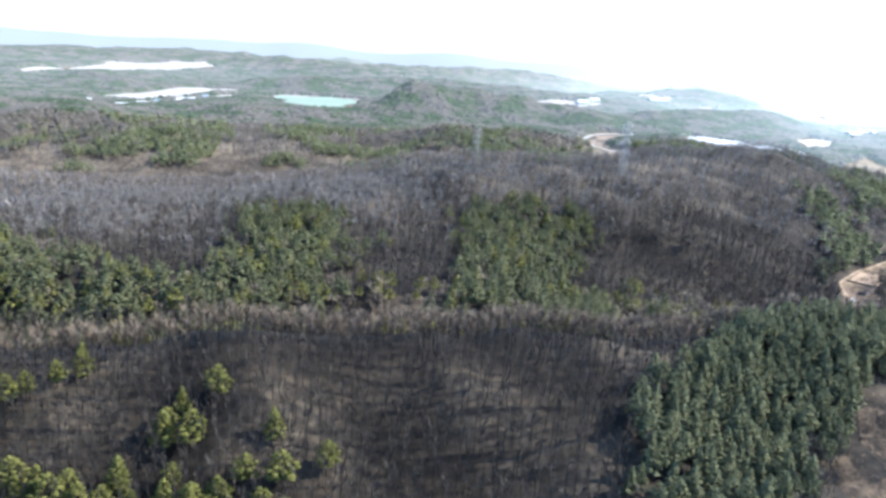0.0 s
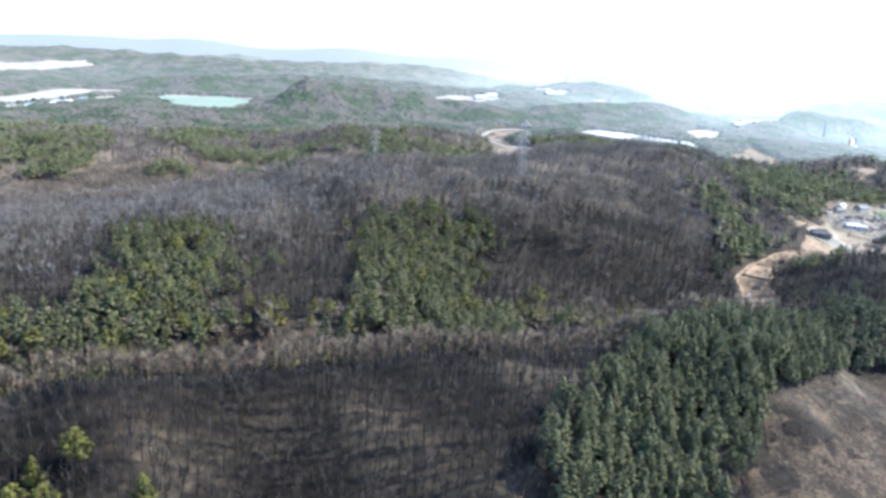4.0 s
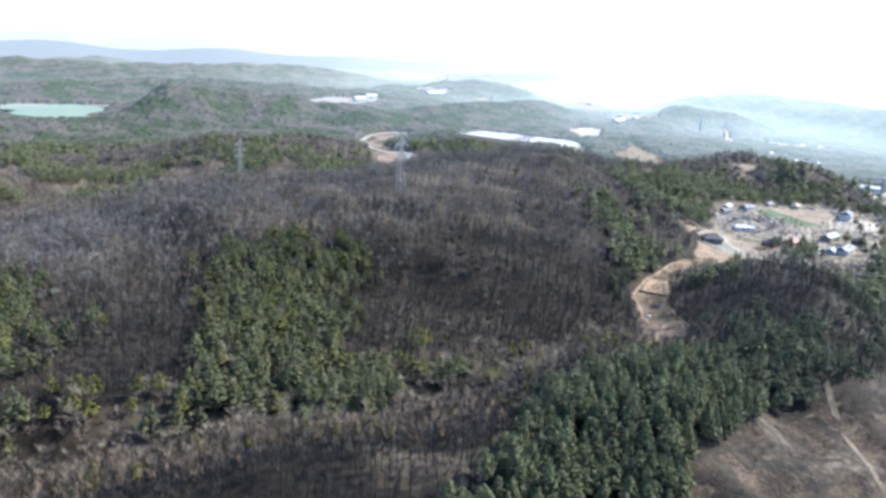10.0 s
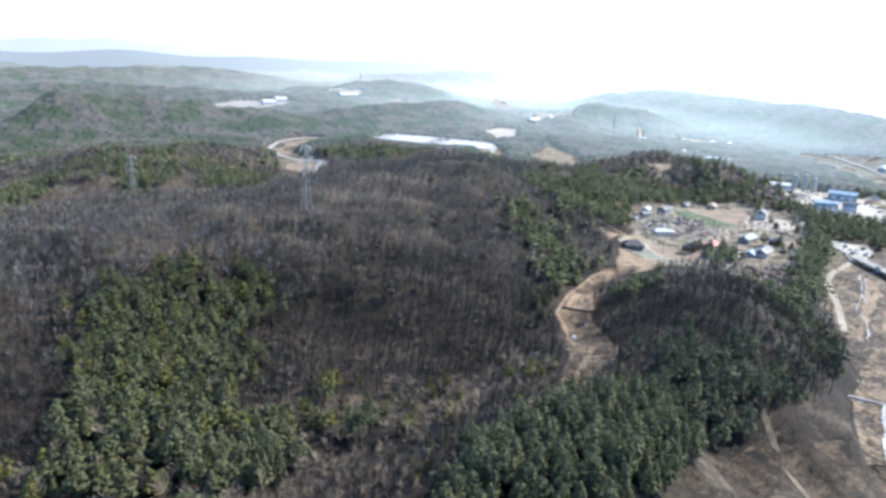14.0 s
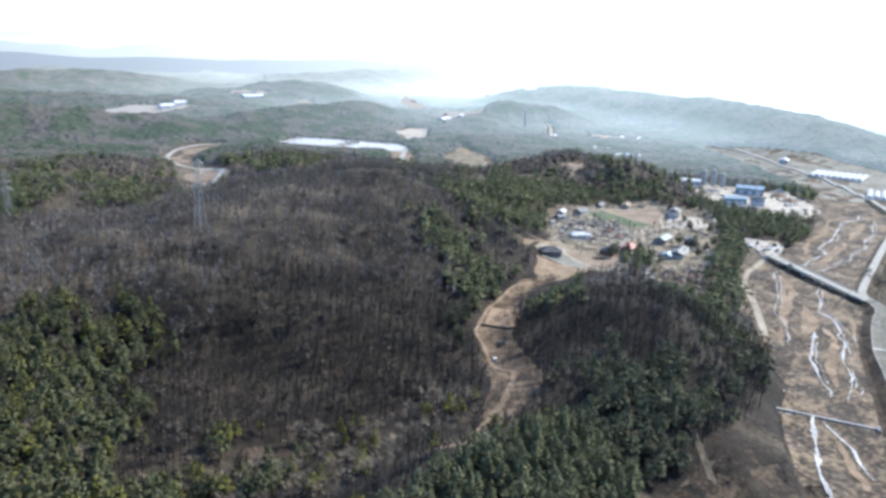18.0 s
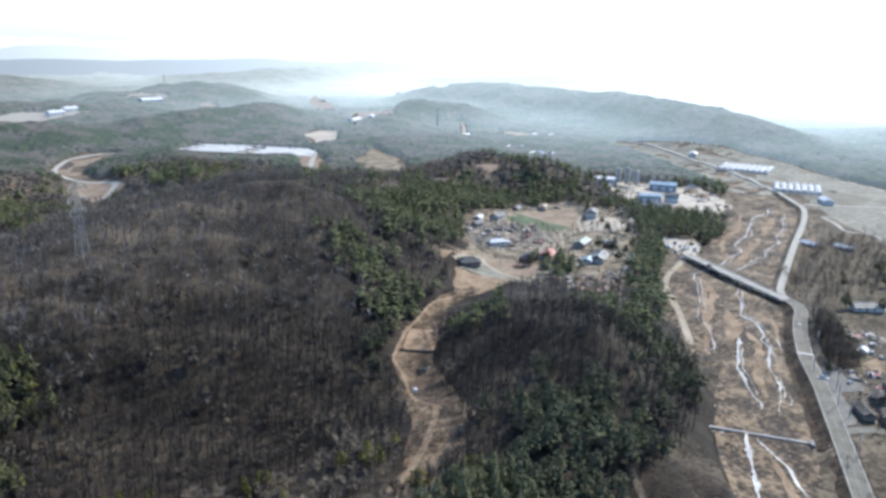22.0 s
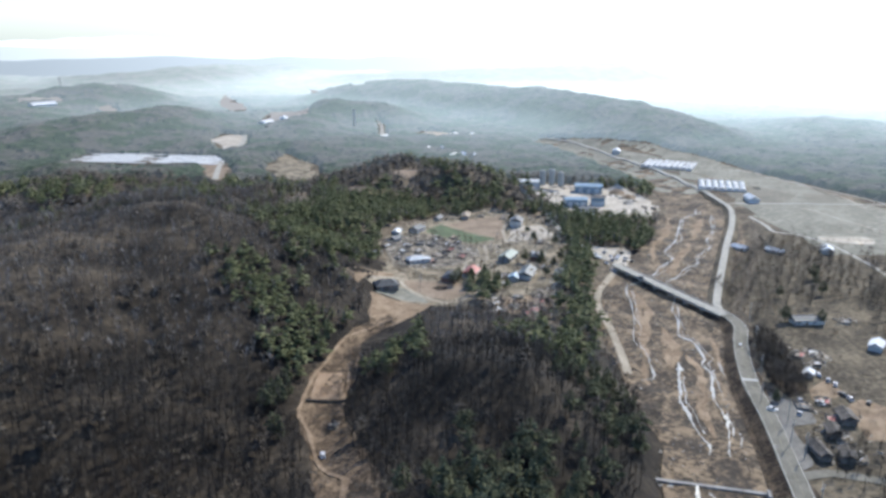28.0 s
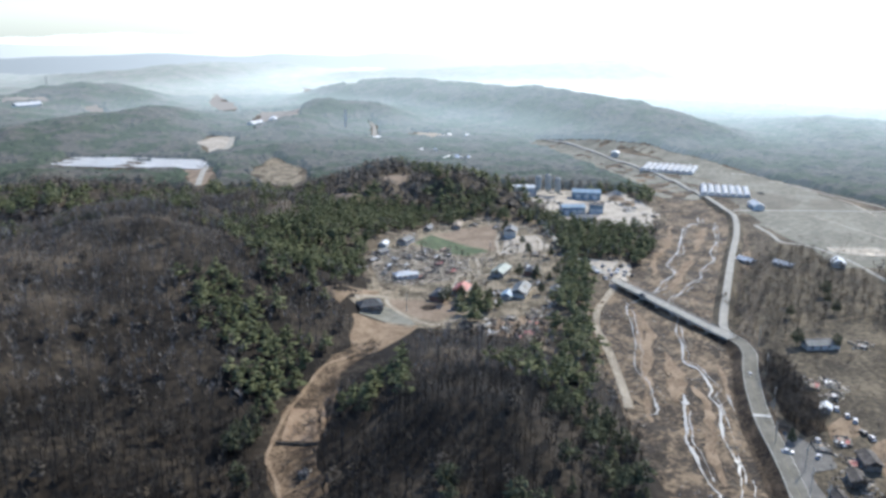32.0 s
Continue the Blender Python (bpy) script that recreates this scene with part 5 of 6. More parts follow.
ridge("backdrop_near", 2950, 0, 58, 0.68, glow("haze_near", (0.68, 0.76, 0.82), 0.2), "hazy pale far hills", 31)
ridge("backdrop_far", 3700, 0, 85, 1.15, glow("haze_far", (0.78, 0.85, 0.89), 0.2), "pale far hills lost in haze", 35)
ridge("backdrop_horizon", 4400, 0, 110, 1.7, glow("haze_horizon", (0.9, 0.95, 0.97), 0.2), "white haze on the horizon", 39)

# ---- buildings, vehicles and fixtures ----
WALLS = {
    "plaster": mat("pale_plaster", [(0.5, 0.47, 0.42), (0.62, 0.59, 0.54), (0.7, 0.67, 0.62)], 4, 0.85),
    "brick": mat("red_brown_brick", [(0.2, 0.11, 0.08), (0.27, 0.15, 0.11), (0.33, 0.2, 0.15)], 3, 0.85),
    "block": mat("grey_block", [(0.26, 0.25, 0.235), (0.34, 0.33, 0.31), (0.42, 0.41, 0.385)], 3, 0.85),
    "burnt": mat("soot_stained_wall", [(0.1, 0.088, 0.075), (0.19, 0.168, 0.145), (0.34, 0.305, 0.265)], 2.5, 0.9),
    "metal": mat("pale_metal_cladding", [(0.5, 0.52, 0.53), (0.6, 0.62, 0.63), (0.68, 0.7, 0.71)], 6, 0.5, metal=0.2),
    "blue": mat("blue_metal_cladding", [(0.16, 0.22, 0.27), (0.21, 0.28, 0.33), (0.27, 0.34, 0.39)], 6, 0.45, metal=0.1),
}
ROOFS = {
    "white": mat("white_sheet_roof", [(0.72, 0.72, 0.7), (0.8, 0.8, 0.78), (0.86, 0.86, 0.84)], 5, 0.4),
    "grey": mat("grey_tile_roof", [(0.12, 0.125, 0.13), (0.18, 0.185, 0.19), (0.25, 0.255, 0.26)], 3, 0.65),
    "dark": mat("dark_tile_roof", [(0.05, 0.052, 0.055), (0.08, 0.083, 0.088), (0.12, 0.123, 0.128)], 3, 0.6),
    "red": mat("red_sheet_roof", [(0.36, 0.08, 0.07), (0.46, 0.12, 0.1), (0.55, 0.2, 0.17)], 4, 0.55),
    "blue": mat("blue_sheet_roof", [(0.2, 0.32, 0.42), (0.27, 0.39, 0.49), (0.36, 0.47, 0.56)], 5, 0.45),
    "bluegrey": mat("blue_grey_roof", [(0.1, 0.115, 0.12), (0.15, 0.165, 0.17), (0.21, 0.225, 0.23)], 4, 0.55),
    "green": mat("faded_green_roof", [(0.26, 0.31, 0.27), (0.34, 0.39, 0.34), (0.42, 0.46, 0.41)], 4, 0.6),
    "burnt": mat("scorched_rusty_roof", [(0.07, 0.06, 0.05), (0.13, 0.112, 0.095), (0.25, 0.22, 0.19)], 2.5, 0.85),
    "tan": mat("rusty_tan_roof", [(0.28, 0.22, 0.16), (0.37, 0.3, 0.22), (0.46, 0.38, 0.29)], 3, 0.7),
}
GLASS = mat("dark_window_glass", [(0.03, 0.035, 0.04), (0.06, 0.065, 0.07)], 2, 0.1)
FRAME = mat("white_window_frame", [(0.55, 0.55, 0.53), (0.66, 0.66, 0.64)], 2, 0.6)
DOOR = mat("brown_door", [(0.13, 0.08, 0.05), (0.2, 0.13, 0.085)], 1, 0.6)
DEBRIS = mat("grey_rubble", [(0.17, 0.145, 0.11), (0.33, 0.285, 0.22), (0.5, 0.45, 0.37), (0.66, 0.62, 0.54)], 3, 0.9, vary=0.4, island=True, coords="Position")
STEEL = mat("galvanised_steel", [(0.36, 0.35, 0.32), (0.43, 0.42, 0.385), (0.5, 0.485, 0.45)], 2, 0.75, spec=0.25)
RUBBER = mat("tyre_rubber", [(0.02, 0.02, 0.02), (0.035, 0.035, 0.035)], 1, 0.8)
VINYL = mat("white_vinyl_film", [(0.74, 0.73, 0.7), (0.81, 0.8, 0.77), (0.87, 0.86, 0.83)], 6, 0.35)
_tr, _mx = VINYL.node_tree.nodes.new("ShaderNodeBsdfTranslucent"), VINYL.node_tree.nodes.new("ShaderNodeMixShader")      # thin film lets the sun through
_tr.inputs["Color"].default_value, _mx.inputs["Fac"].default_value = (0.9, 0.89, 0.86, 1), 0.28
VINYL.node_tree.links.new(VINYL.node_tree.nodes["Principled BSDF"].outputs[0], _mx.inputs[1])
VINYL.node_tree.links.new(_tr.outputs[0], _mx.inputs[2])
VINYL.node_tree.links.new(_mx.outputs[0], VINYL.node_tree.nodes["Material Output"].inputs["Surface"])
LAMP = mat("clear_headlight", [(0.6, 0.6, 0.58), (0.7, 0.7, 0.68)], 1, 0.2)
# near-white panel colour stands in for reflected glint
PANEL = mat("glint_white_panel", [(0.74, 0.72, 0.67), (0.83, 0.81, 0.76)], 8, 0.5, spec=0.5)


def part(name, V, F, material, parent, label=""):
    """A mesh of corners and faces of any size, under a thing or a part."""
    me = bpy.data.meshes.new(name)
    me.from_pydata([tuple(v) for v in V], [], F)
    me.materials.append(material)
    o = new(name, me)
    o.parent = parent
    return tagged(o, label) if label else o


def box_vf(x0, x1, y0, y1, z0, z1):
    V = [(x0, y0, z0), (x1, y0, z0), (x1, y1, z0), (x0, y1, z0), (x0, y0, z1), (x1, y0, z1), (x1, y1, z1), (x0, y1, z1)]
    return V, [(3, 2, 1, 0), (4, 5, 6, 7), (0, 1, 5, 4), (1, 2, 6, 5), (2, 3, 7, 6), (3, 0, 4, 7)]


def box(name, x0, x1, y0, y1, z0, z1, material, parent, label=""):
    return part(name, *box_vf(x0, x1, y0, y1, z0, z1), material, parent, label)


def roof_vf(L, W, h, z, over, hip, t=0.22):
    """A pitched roof with overhang and thickness; hip: how far the ridge is drawn in."""
    a, b = L / 2 + over, W / 2 + over
    drop = over * h / (W / 2)
    top = [(-a, -b, z - drop), (a, -b, z - drop), (a, b, z - drop), (-a, b, z - drop), (-a + hip, 0, z + h), (a - hip, 0, z + h)]
    V = top + [(x, y, q - t) for x, y, q in top]
    F = [(0, 1, 5, 4), (2, 3, 4, 5), (1, 2, 5), (3, 0, 4), (7, 6, 10, 11), (9, 8, 11, 10), (8, 7, 11), (6, 9, 10), (0, 6, 7, 1), (1, 7, 8, 2), (2, 8, 9, 3), (3, 9, 6, 0)]
    return V, F


def window(parent, x, y, z, w, h, face):
    """A window on the long wall (face +1 or -1): frame, and its pane one level down."""
    d = 0.06 * face
    f = box("window", x - w / 2, x + w / 2, min(y, y + d), max(y, y + d), z, z + h, FRAME, parent)
    box("pane", x - w / 2 + 0.1, x + w / 2 - 0.1, min(y + d, y + d * 1.3), max(y + d, y + d * 1.3), z + 0.1, z + h - 0.1, GLASS, f)


def place(name, x, y, rot, label, category, group="", z=None):
    root = new(name)
    root.matrix_basis = Matrix.Translation((x, y, float(ground_at(x, y)) + 0.02 if z is None else z)) @ Matrix.Rotation(radians(rot), 4, "Z")
    return tagged(root, label, category, group)


def house(x, y, rot, L, W, H, roof, wall, label, hip=0.0, pitch=0.24, annex=False):
    r = place("house", x, y, rot, label, "house", "village houses")
    w, rf = WALLS[wall], ROOFS[roof]
    h = W * pitch
    t = 0.2
    # walls with gable tops
    V, F = box_vf(-L / 2, L / 2, -W / 2, W / 2, -0.6, H)
    if not hip:
        V += [(-L / 2, 0, H + h - t), (L / 2, 0, H + h - t)]
        F = [f for f in F if f != (4, 5, 6, 7)] + [(4, 8, 7), (5, 6, 9)]
    part("wall", V, F, w, r)
    part("roof", *roof_vf(L, W, h, H + 0.05, 0.6, W * 0.42 if hip else 0.0), rf, r)
    box("ridge_cap", -L / 2 + (W * 0.3 if hip else -0.5), L / 2 - (W * 0.3 if hip else -0.5), -0.18, 0.18, H + h - 0.02, H + h + 0.16, rf, r)
    box("door", -0.5, 0.5, -W / 2 - 0.06, -W / 2, 0.1, 2.1, DOOR, r)
    for k in (-0.32, 0.3):
        window(r, k * L, -W / 2, 1.0, 1.6, 1.2, -1)
        window(r, k * L, W / 2, 1.0, 1.4, 1.1, 1)
    if annex:
        box("annex", L / 2, L / 2 + 3.2, -W / 2 + 0.4, W / 2 - 1.2, -0.5, H - 0.5, w, r)
        part("annex_roof", *[[(px + L / 2 + 1.6, py - 0.4, pz) for px, py, pz in roof_vf(3.4, W - 1.6, 0.6, H - 0.45, 0.3, 0)[0]], roof_vf(3.4, W - 1.6, 0.6, H - 0.45, 0.3, 0)[1]], rf, r)
    return r


def rubble_vf(L, W, H, n, rnd):
    V, F = [], []
    for _ in range(n):
        x, y = rnd.uniform(-L / 2, L / 2), rnd.uniform(-W / 2, W / 2)
        s = rnd.uniform(0.25, 0.8)
        k = len(V)
        bv, bf = box_vf(-s, s, -s * 0.7, s * 0.7, -0.25 * s, 0.35 * s)
        e = Euler((rnd.uniform(-0.5, 0.5), rnd.uniform(-0.5, 0.5), rnd.uniform(0, 3.1))).to_matrix()
        zc = H * max(0, 1 - (2 * x / L) ** 2) * max(0, 1 - (2 * y / W) ** 2) * rnd.uniform(0.2, 1)
        V += [tuple(e @ Vector(v) + Vector((x, y, zc + 0.1))) for v in bv]
        F += [tuple(i + k for i in f) for f in bf]
    return V, F


def ruin(x, y, rot, L, W, seed, sheet="grey", label="burnt-out house with collapsed roof and rubble"):
    rnd = random.Random(seed)
    r = place("ruined_house", x, y, rot, label, "ruin", "burnt village houses")
    for name, x0, x1, y0, y1 in (("wall_stub", -L / 2, L / 2, -W / 2, -W / 2 + 0.25), ("wall_stub", -L / 2, L / 2, W / 2 - 0.25, W / 2), ("wall_stub", -L / 2, -L / 2 + 0.25, -W / 2 + 0.25, W / 2 - 0.25), ("wall_stub", L / 2 - 0.25, L / 2, -W / 2 + 0.25, W / 2 - 0.25)):
        V, F = box_vf(x0, x1, y0, y1, -0.5, 1)
        a, b = rnd.uniform(0.3, 1.7), rnd.uniform(0.3, 1.7)
        V = [(p, q, s if s < 0 else (a if (p - x0) + (q - y0) < 0.5 * ((x1 - x0) + (y1 - y0)) else b)) for p, q, s in V]
        part(name, V, F, WALLS["burnt"], r)
    for k in range(3):
        V, F = box_vf(-L * 0.24, L * 0.24, -W * 0.22, W * 0.22, 0, 0.08)
        e = Euler((rnd.uniform(-0.22, 0.22), rnd.uniform(-0.2, 0.2), rnd.uniform(-0.5, 0.5))).to_matrix()
        o = Vector((rnd.uniform(-0.28, 0.28) * L, rnd.uniform(-0.25, 0.25) * W, rnd.uniform(0.4, 0.9)))
        part("roof_sheet", [tuple(e @ Vector(v) + o) for v in V], F, ROOFS[sheet if k else "tan"], r, "buckled fallen roof sheet")
    part("rubble", *rubble_vf(L * 1.15, W * 1.2, 1.0, 26, rnd), DEBRIS, r, "heap of grey rubble")["kind"] = "stuff"
    return r


VILLAGE = [
    (487, 613, 20, 11, 7, 3.0, "grey", "plaster", "grey-roofed farm building by the green field", 0),
    (465.5, 611, 35, 8, 5, 2.6, "white", "plaster", "small white-roofed shed at the wood edge", 0),
    (455, 600, 10, 8, 5, 2.6, "grey", "block", "grey block shed at the wood edge", 0),
    (441, 561, -18, 12, 7, 2.8, "white", "plaster", "long house with a bright white roof", 1),
    (436, 521, 28, 14, 9, 3.2, "dark", "brick", "dark tiled house at the lane", 1),
    (453, 520, 30, 13, 8, 3.0, "red", "plaster", "house with a faded red sheet roof", 0),
    (389, 529, -25, 13, 10, 3.2, "dark", "burnt", "scorched dark-roofed house in the fields", 1),
    (573, 588, 35, 12, 9, 5.4, "grey", "plaster", "two-storey house with grey tiled roof", 0),
    (497, 528, 24, 17, 8, 3.4, "green", "block", "long farmhouse with a faded green roof", 0),
    (478, 494, 30, 18, 9, 3.4, "bluegrey", "plaster", "large house with a blue-grey roof", 0),
    (466, 494, 30, 8, 6, 2.8, "blue", "plaster", "small light blue-roofed shed", 0),
    (512, 514, 28, 11, 8, 3.2, "dark", "brick", "brick house with a dark tiled roof", 1),
]
VILLAGE += [
    (560, 634, 40, 14, 6, 2.8, "tan", "block", "rusty-roofed barn at the top of the fields", 0),
    (533, 639, 30, 10, 5, 2.6, "grey", "block", "low grey shed behind the field", 0),
    (494, 479, 40, 10, 7, 2.8, "grey", "block", "grey farm shed by the trees", 0),
    (529, 337, -38, 14, 7, 3.0, "bluegrey", "plaster", "long blue-grey house on the river bank", 0),
    (684, 386, 30, 11, 8, 3.4, "white", "plaster", "white farmhouse at the edge of the paddies", 0),
    (430, 278, 40, 9, 6, 3.0, "burnt", "burnt", "scorched dark house by the junction", 0),
    (521, 297, 10, 10, 6, 3.0, "white", "metal", "white-roofed workshop on the bank", 0),
    (414, 277, 35, 8, 5, 2.8, "burnt", "burnt", "scorched cottage in the farmyard", 0),
    (395, 274.5, 48, 11, 4.5, 2.8, "burnt", "burnt", "long low scorched outbuilding", 0),
    (399, 266, 30, 8, 5, 3.0, "burnt", "burnt", "burnt dark-roofed house near the side road", 0),
    (462, 306.5, 20, 5, 4, 2.4, "white", "plaster", "small white shed by the parked cars", 0),
    (780, 927, 30, 16, 9, 4, "white", "plaster", "white-roofed house in a far valley", 0),
]
VILLAGE += [
    (794, 914, 60, 14, 9, 4, "white", "plaster", "white-roofed house in a far valley", 0),
    (897, 1003, 20, 22, 10, 4, "white", "metal", "white-roofed hall in a far valley", 0),
    (918, 985, 35, 20, 10, 4, "white", "metal", "white-roofed hall in a far valley", 0),
    (767, 866, 20, 18, 9, 4, "white", "plaster", "pale-roofed house in a far valley", 0),
    (788, 849, 50, 16, 9, 4, "white", "metal", "pale-roofed shed in a far valley", 0),
    (802, 1046, 20, 20, 10, 4, "white", "metal", "pale-roofed shed in a far valley", 0),
    (343, 1530, 20, 26, 13, 6, "white", "metal", "white building on a distant slope", 0),
    (368, 1545, 20, 22, 12, 6, "white", "metal", "white building on a distant slope", 0),
    (650, 435, 80, 11, 6, 2.8, "white", "block", "pale-roofed barn by the levee road", 0),
    (655, 411, 85, 12, 5, 2.4, "white", "block", "low pale shed on the bank", 0),
    (952, 755, 30, 14, 9, 4, "white", "plaster", "white hut by the levee road", 0),
    (811, 505, 45, 17, 9, 4, "white", "metal", "white-roofed store in the paddies", 0),
]
for i, (x, y) in enumerate([(-470, 1010), (-455, 1040), (-430, 1062), (-412, 1090), (-398, 1118), (-380, 1160), (-372, 1190), (-352, 1222), (-345, 1250), (-329, 1296)]):
    VILLAGE.append((x, y, 25 * i % 90, 13 + 5 * (i % 3), 8, 4.5, "white" if i % 3 else "blue", "plaster", "pale-roofed house on the bank near the pond", 0))
VILLAGE += [
    (530, 1646, 15, 44, 16, 8, "white", "metal", "very long white hall on a distant slope", 0),
    (729, 1242, 30, 28, 12, 6, "white", "metal", "white shed among terraced fields", 0),
    (748, 1222, 55, 24, 11, 6, "white", "plaster", "white-roofed house among terraced fields", 0),
    (712, 1200, 20, 20, 10, 5, "grey", "plaster", "grey-roofed house among terraced fields", 0),
    (779, 858, 60, 18, 9, 4.5, "white", "plaster", "white-roofed house below a wooded hill", 0),
]
for i, (x, y, rot, L, W, H, roof, wall, label, hip) in enumerate(VILLAGE):
    house(x, y, rot, L, W, H, roof, wall, label, hip, annex=i in (0, 3, 8, 15))
RUINS = [
    (459, 590, 15, 11, 7),
    (468, 588, 40, 9, 6),
    (476, 583, 20, 10, 7),
    (480, 570, 30, 11, 7),
    (441, 592, 10, 9, 6),
    (446, 580, 25, 10, 6),
    (425, 583, 35, 9, 6),
    (465, 563, 15, 11, 7),
    (476, 553, 30, 10, 7),
    (486, 580, 10, 8, 6),
    (455, 575, 30, 9, 6),
    (430, 500, 20, 7, 5),
    (433, 449, 35, 12, 8),
    (446, 456, 15, 10, 7),
    (417, 461, 30, 9, 6),
    (425, 471, 20, 11, 5),
    (596, 636, 30, 12, 6),
]
RUINS += [
    (583, 612, 30, 9, 6),
    (482, 320, 20, 9, 6),
    (490, 315, 30, 8, 6),
    (548, 322, 15, 8, 6),
    (429, 295, 35, 8, 6),
    (414, 273, 20, 9, 5),
    (440, 291, 30, 7, 5),
    (455, 492, 20, 7, 5),
    (466, 503, 40, 7, 5),
    (514, 488, 20, 9, 6),
    (270, 415, 30, 5, 3.5),
    (504, 590, 20, 8, 5),
    (498, 580, 35, 7, 5),
    (450, 600, 20, 8, 6),
    (461, 603, 30, 7, 5),
    (434, 572, 25, 8, 5),
    (452, 556, 30, 7, 5),
]
RUINS += [
    (488, 592, 15, 8, 5),
    (430, 462, 25, 8, 5),
    (442, 470, 35, 7, 5),
    (452, 462, 10, 8, 5),
    (424, 446, 30, 7, 4),
    (500, 498, 25, 8, 5),
    (522, 525, 20, 8, 5),
    (547, 541, 30, 8, 6),
    (575, 630, 30, 8, 5),
    (427, 282, 30, 7, 5),
    (402, 262, 20, 6, 4),
    (478, 309, 20, 7, 4),
]
for i, (x, y, rot, L, W) in enumerate(RUINS):
    ruin(x, y, rot, L, W, 200 + i, ("white", "grey", "grey", "red", "white")[i % 5] if i != 12 else "red")


# works with blue halls and silos
def hall(x, y, rot, L, W, H, wall, roof, label):
    r = place("works_hall", x, y, rot, label, "factory hall", "works halls")
    box("wall", -L / 2, L / 2, -W / 2, W / 2, -0.5, H, WALLS[wall], r)
    part("roof", *roof_vf(L, W, W * 0.12, H + 0.05, 0.5, 0), ROOFS[roof], r)
    for k in range(3):
        box("roller_door", (k - 1) * L / 3.4 - 2, (k - 1) * L / 3.4 + 2, -W / 2 - 0.08, -W / 2, 0, 4.2, WALLS["metal"], r)
    return r


hall(728, 632, -52, 26, 15, 7, "blue", "blue", "tall blue works hall with pale blue roof")
hall(668, 602, -40, 20, 12, 7, "blue", "blue", "blue works shed beside the yard")
hall(686, 590, -50, 12, 8, 8, "blue", "dark", "dark blue tower block of the works")
hall(690, 676, -45, 22, 12, 5, "metal", "white", "white-roofed office of the works")
hall(654, 580, -40, 16, 9, 4, "metal", "grey", "low grey works shed")


def cyl_vf(r0, r1, z0, z1, n=14, cx=0, cy=0):
    V = [(cx + r * math.cos(6.2832 * i / n), cy + r * math.sin(6.2832 * i / n), z) for r, z in ((r0, z0), (r1, z1)) for i in range(n)]
    F = [(i, (i + 1) % n, n + (i + 1) % n, n + i) for i in range(n)] + [tuple(range(n - 1, -1, -1)), tuple(range(n, 2 * n))]
    return V, F


def silo(x, y, H, R):
    r = place("silo", x, y, 0, "tall pale grey steel silo of the works", "silo", "works silos")
    part("shell", *cyl_vf(R, R, H * 0.3, H), STEEL, r)
    part("hopper", *cyl_vf(0.5, R, H * 0.12, H * 0.3), STEEL, r)
    part("cap", *cyl_vf(R, 0.4, H, H + R * 0.5), STEEL, r)
    for a in (0.8, 2.35, 3.9, 5.5):
        cx, cy = R * 0.85 * math.cos(a), R * 0.85 * math.sin(a)
        box("leg", cx - 0.15, cx + 0.15, cy - 0.15, cy + 0.15, -0.3, H * 0.34, STEEL, r)
    return r


for x, y, H in ((692, 661, 17), (700, 656, 19), (707, 650, 17)):
    silo(x, y, H, 3.0)
for i, (x, y, R, H) in enumerate(((745, 610, 9, 5), (760, 620, 11, 6), (735, 590, 8, 4), (715, 575, 7, 3.5))):
    rnd = random.Random(300 + i)
    V = [(R * q * math.cos(a) * rnd.uniform(0.9, 1.1), R * q * math.sin(a) * rnd.uniform(0.9, 1.1), H * (1 - q) ** 0.9 - 0.2) for q in (1, 0.66, 0.33) for a in [6.2832 * k / 14 for k in range(14)]] + [(0, 0, H * 0.95)]
    F = [(j * 14 + k, j * 14 + (k + 1) % 14, (j + 1) * 14 + (k + 1) % 14, (j + 1) * 14 + k) for j in range(2) for k in range(14)] + [(28 + k, 28 + (k + 1) % 14, 42) for k in range(14)]
    me = bpy.data.meshes.new("gravel_mound")
    me.from_pydata(V, [], F)
    me.materials.append(YARD if i % 2 else SAND)
    o = new("gravel_mound", me)
    o.location = (x, y, float(ground_at(x, y)))
    tagged(o, "conical heap of sand and gravel", "heap", "aggregate heaps")
stack = place("tall_stack", 828, 1150, 0, "pale tall chimney stack in a side valley", "chimney")
part("shaft", *cyl_vf(2.4, 1.8, -1, 30), WALLS["plaster"], stack)
part("rim", *cyl_vf(2.1, 2.1, 30, 31), STEEL, stack)
box("plinth", -4, 4, -4, 4, -1, 2, CONCRETE, stack)


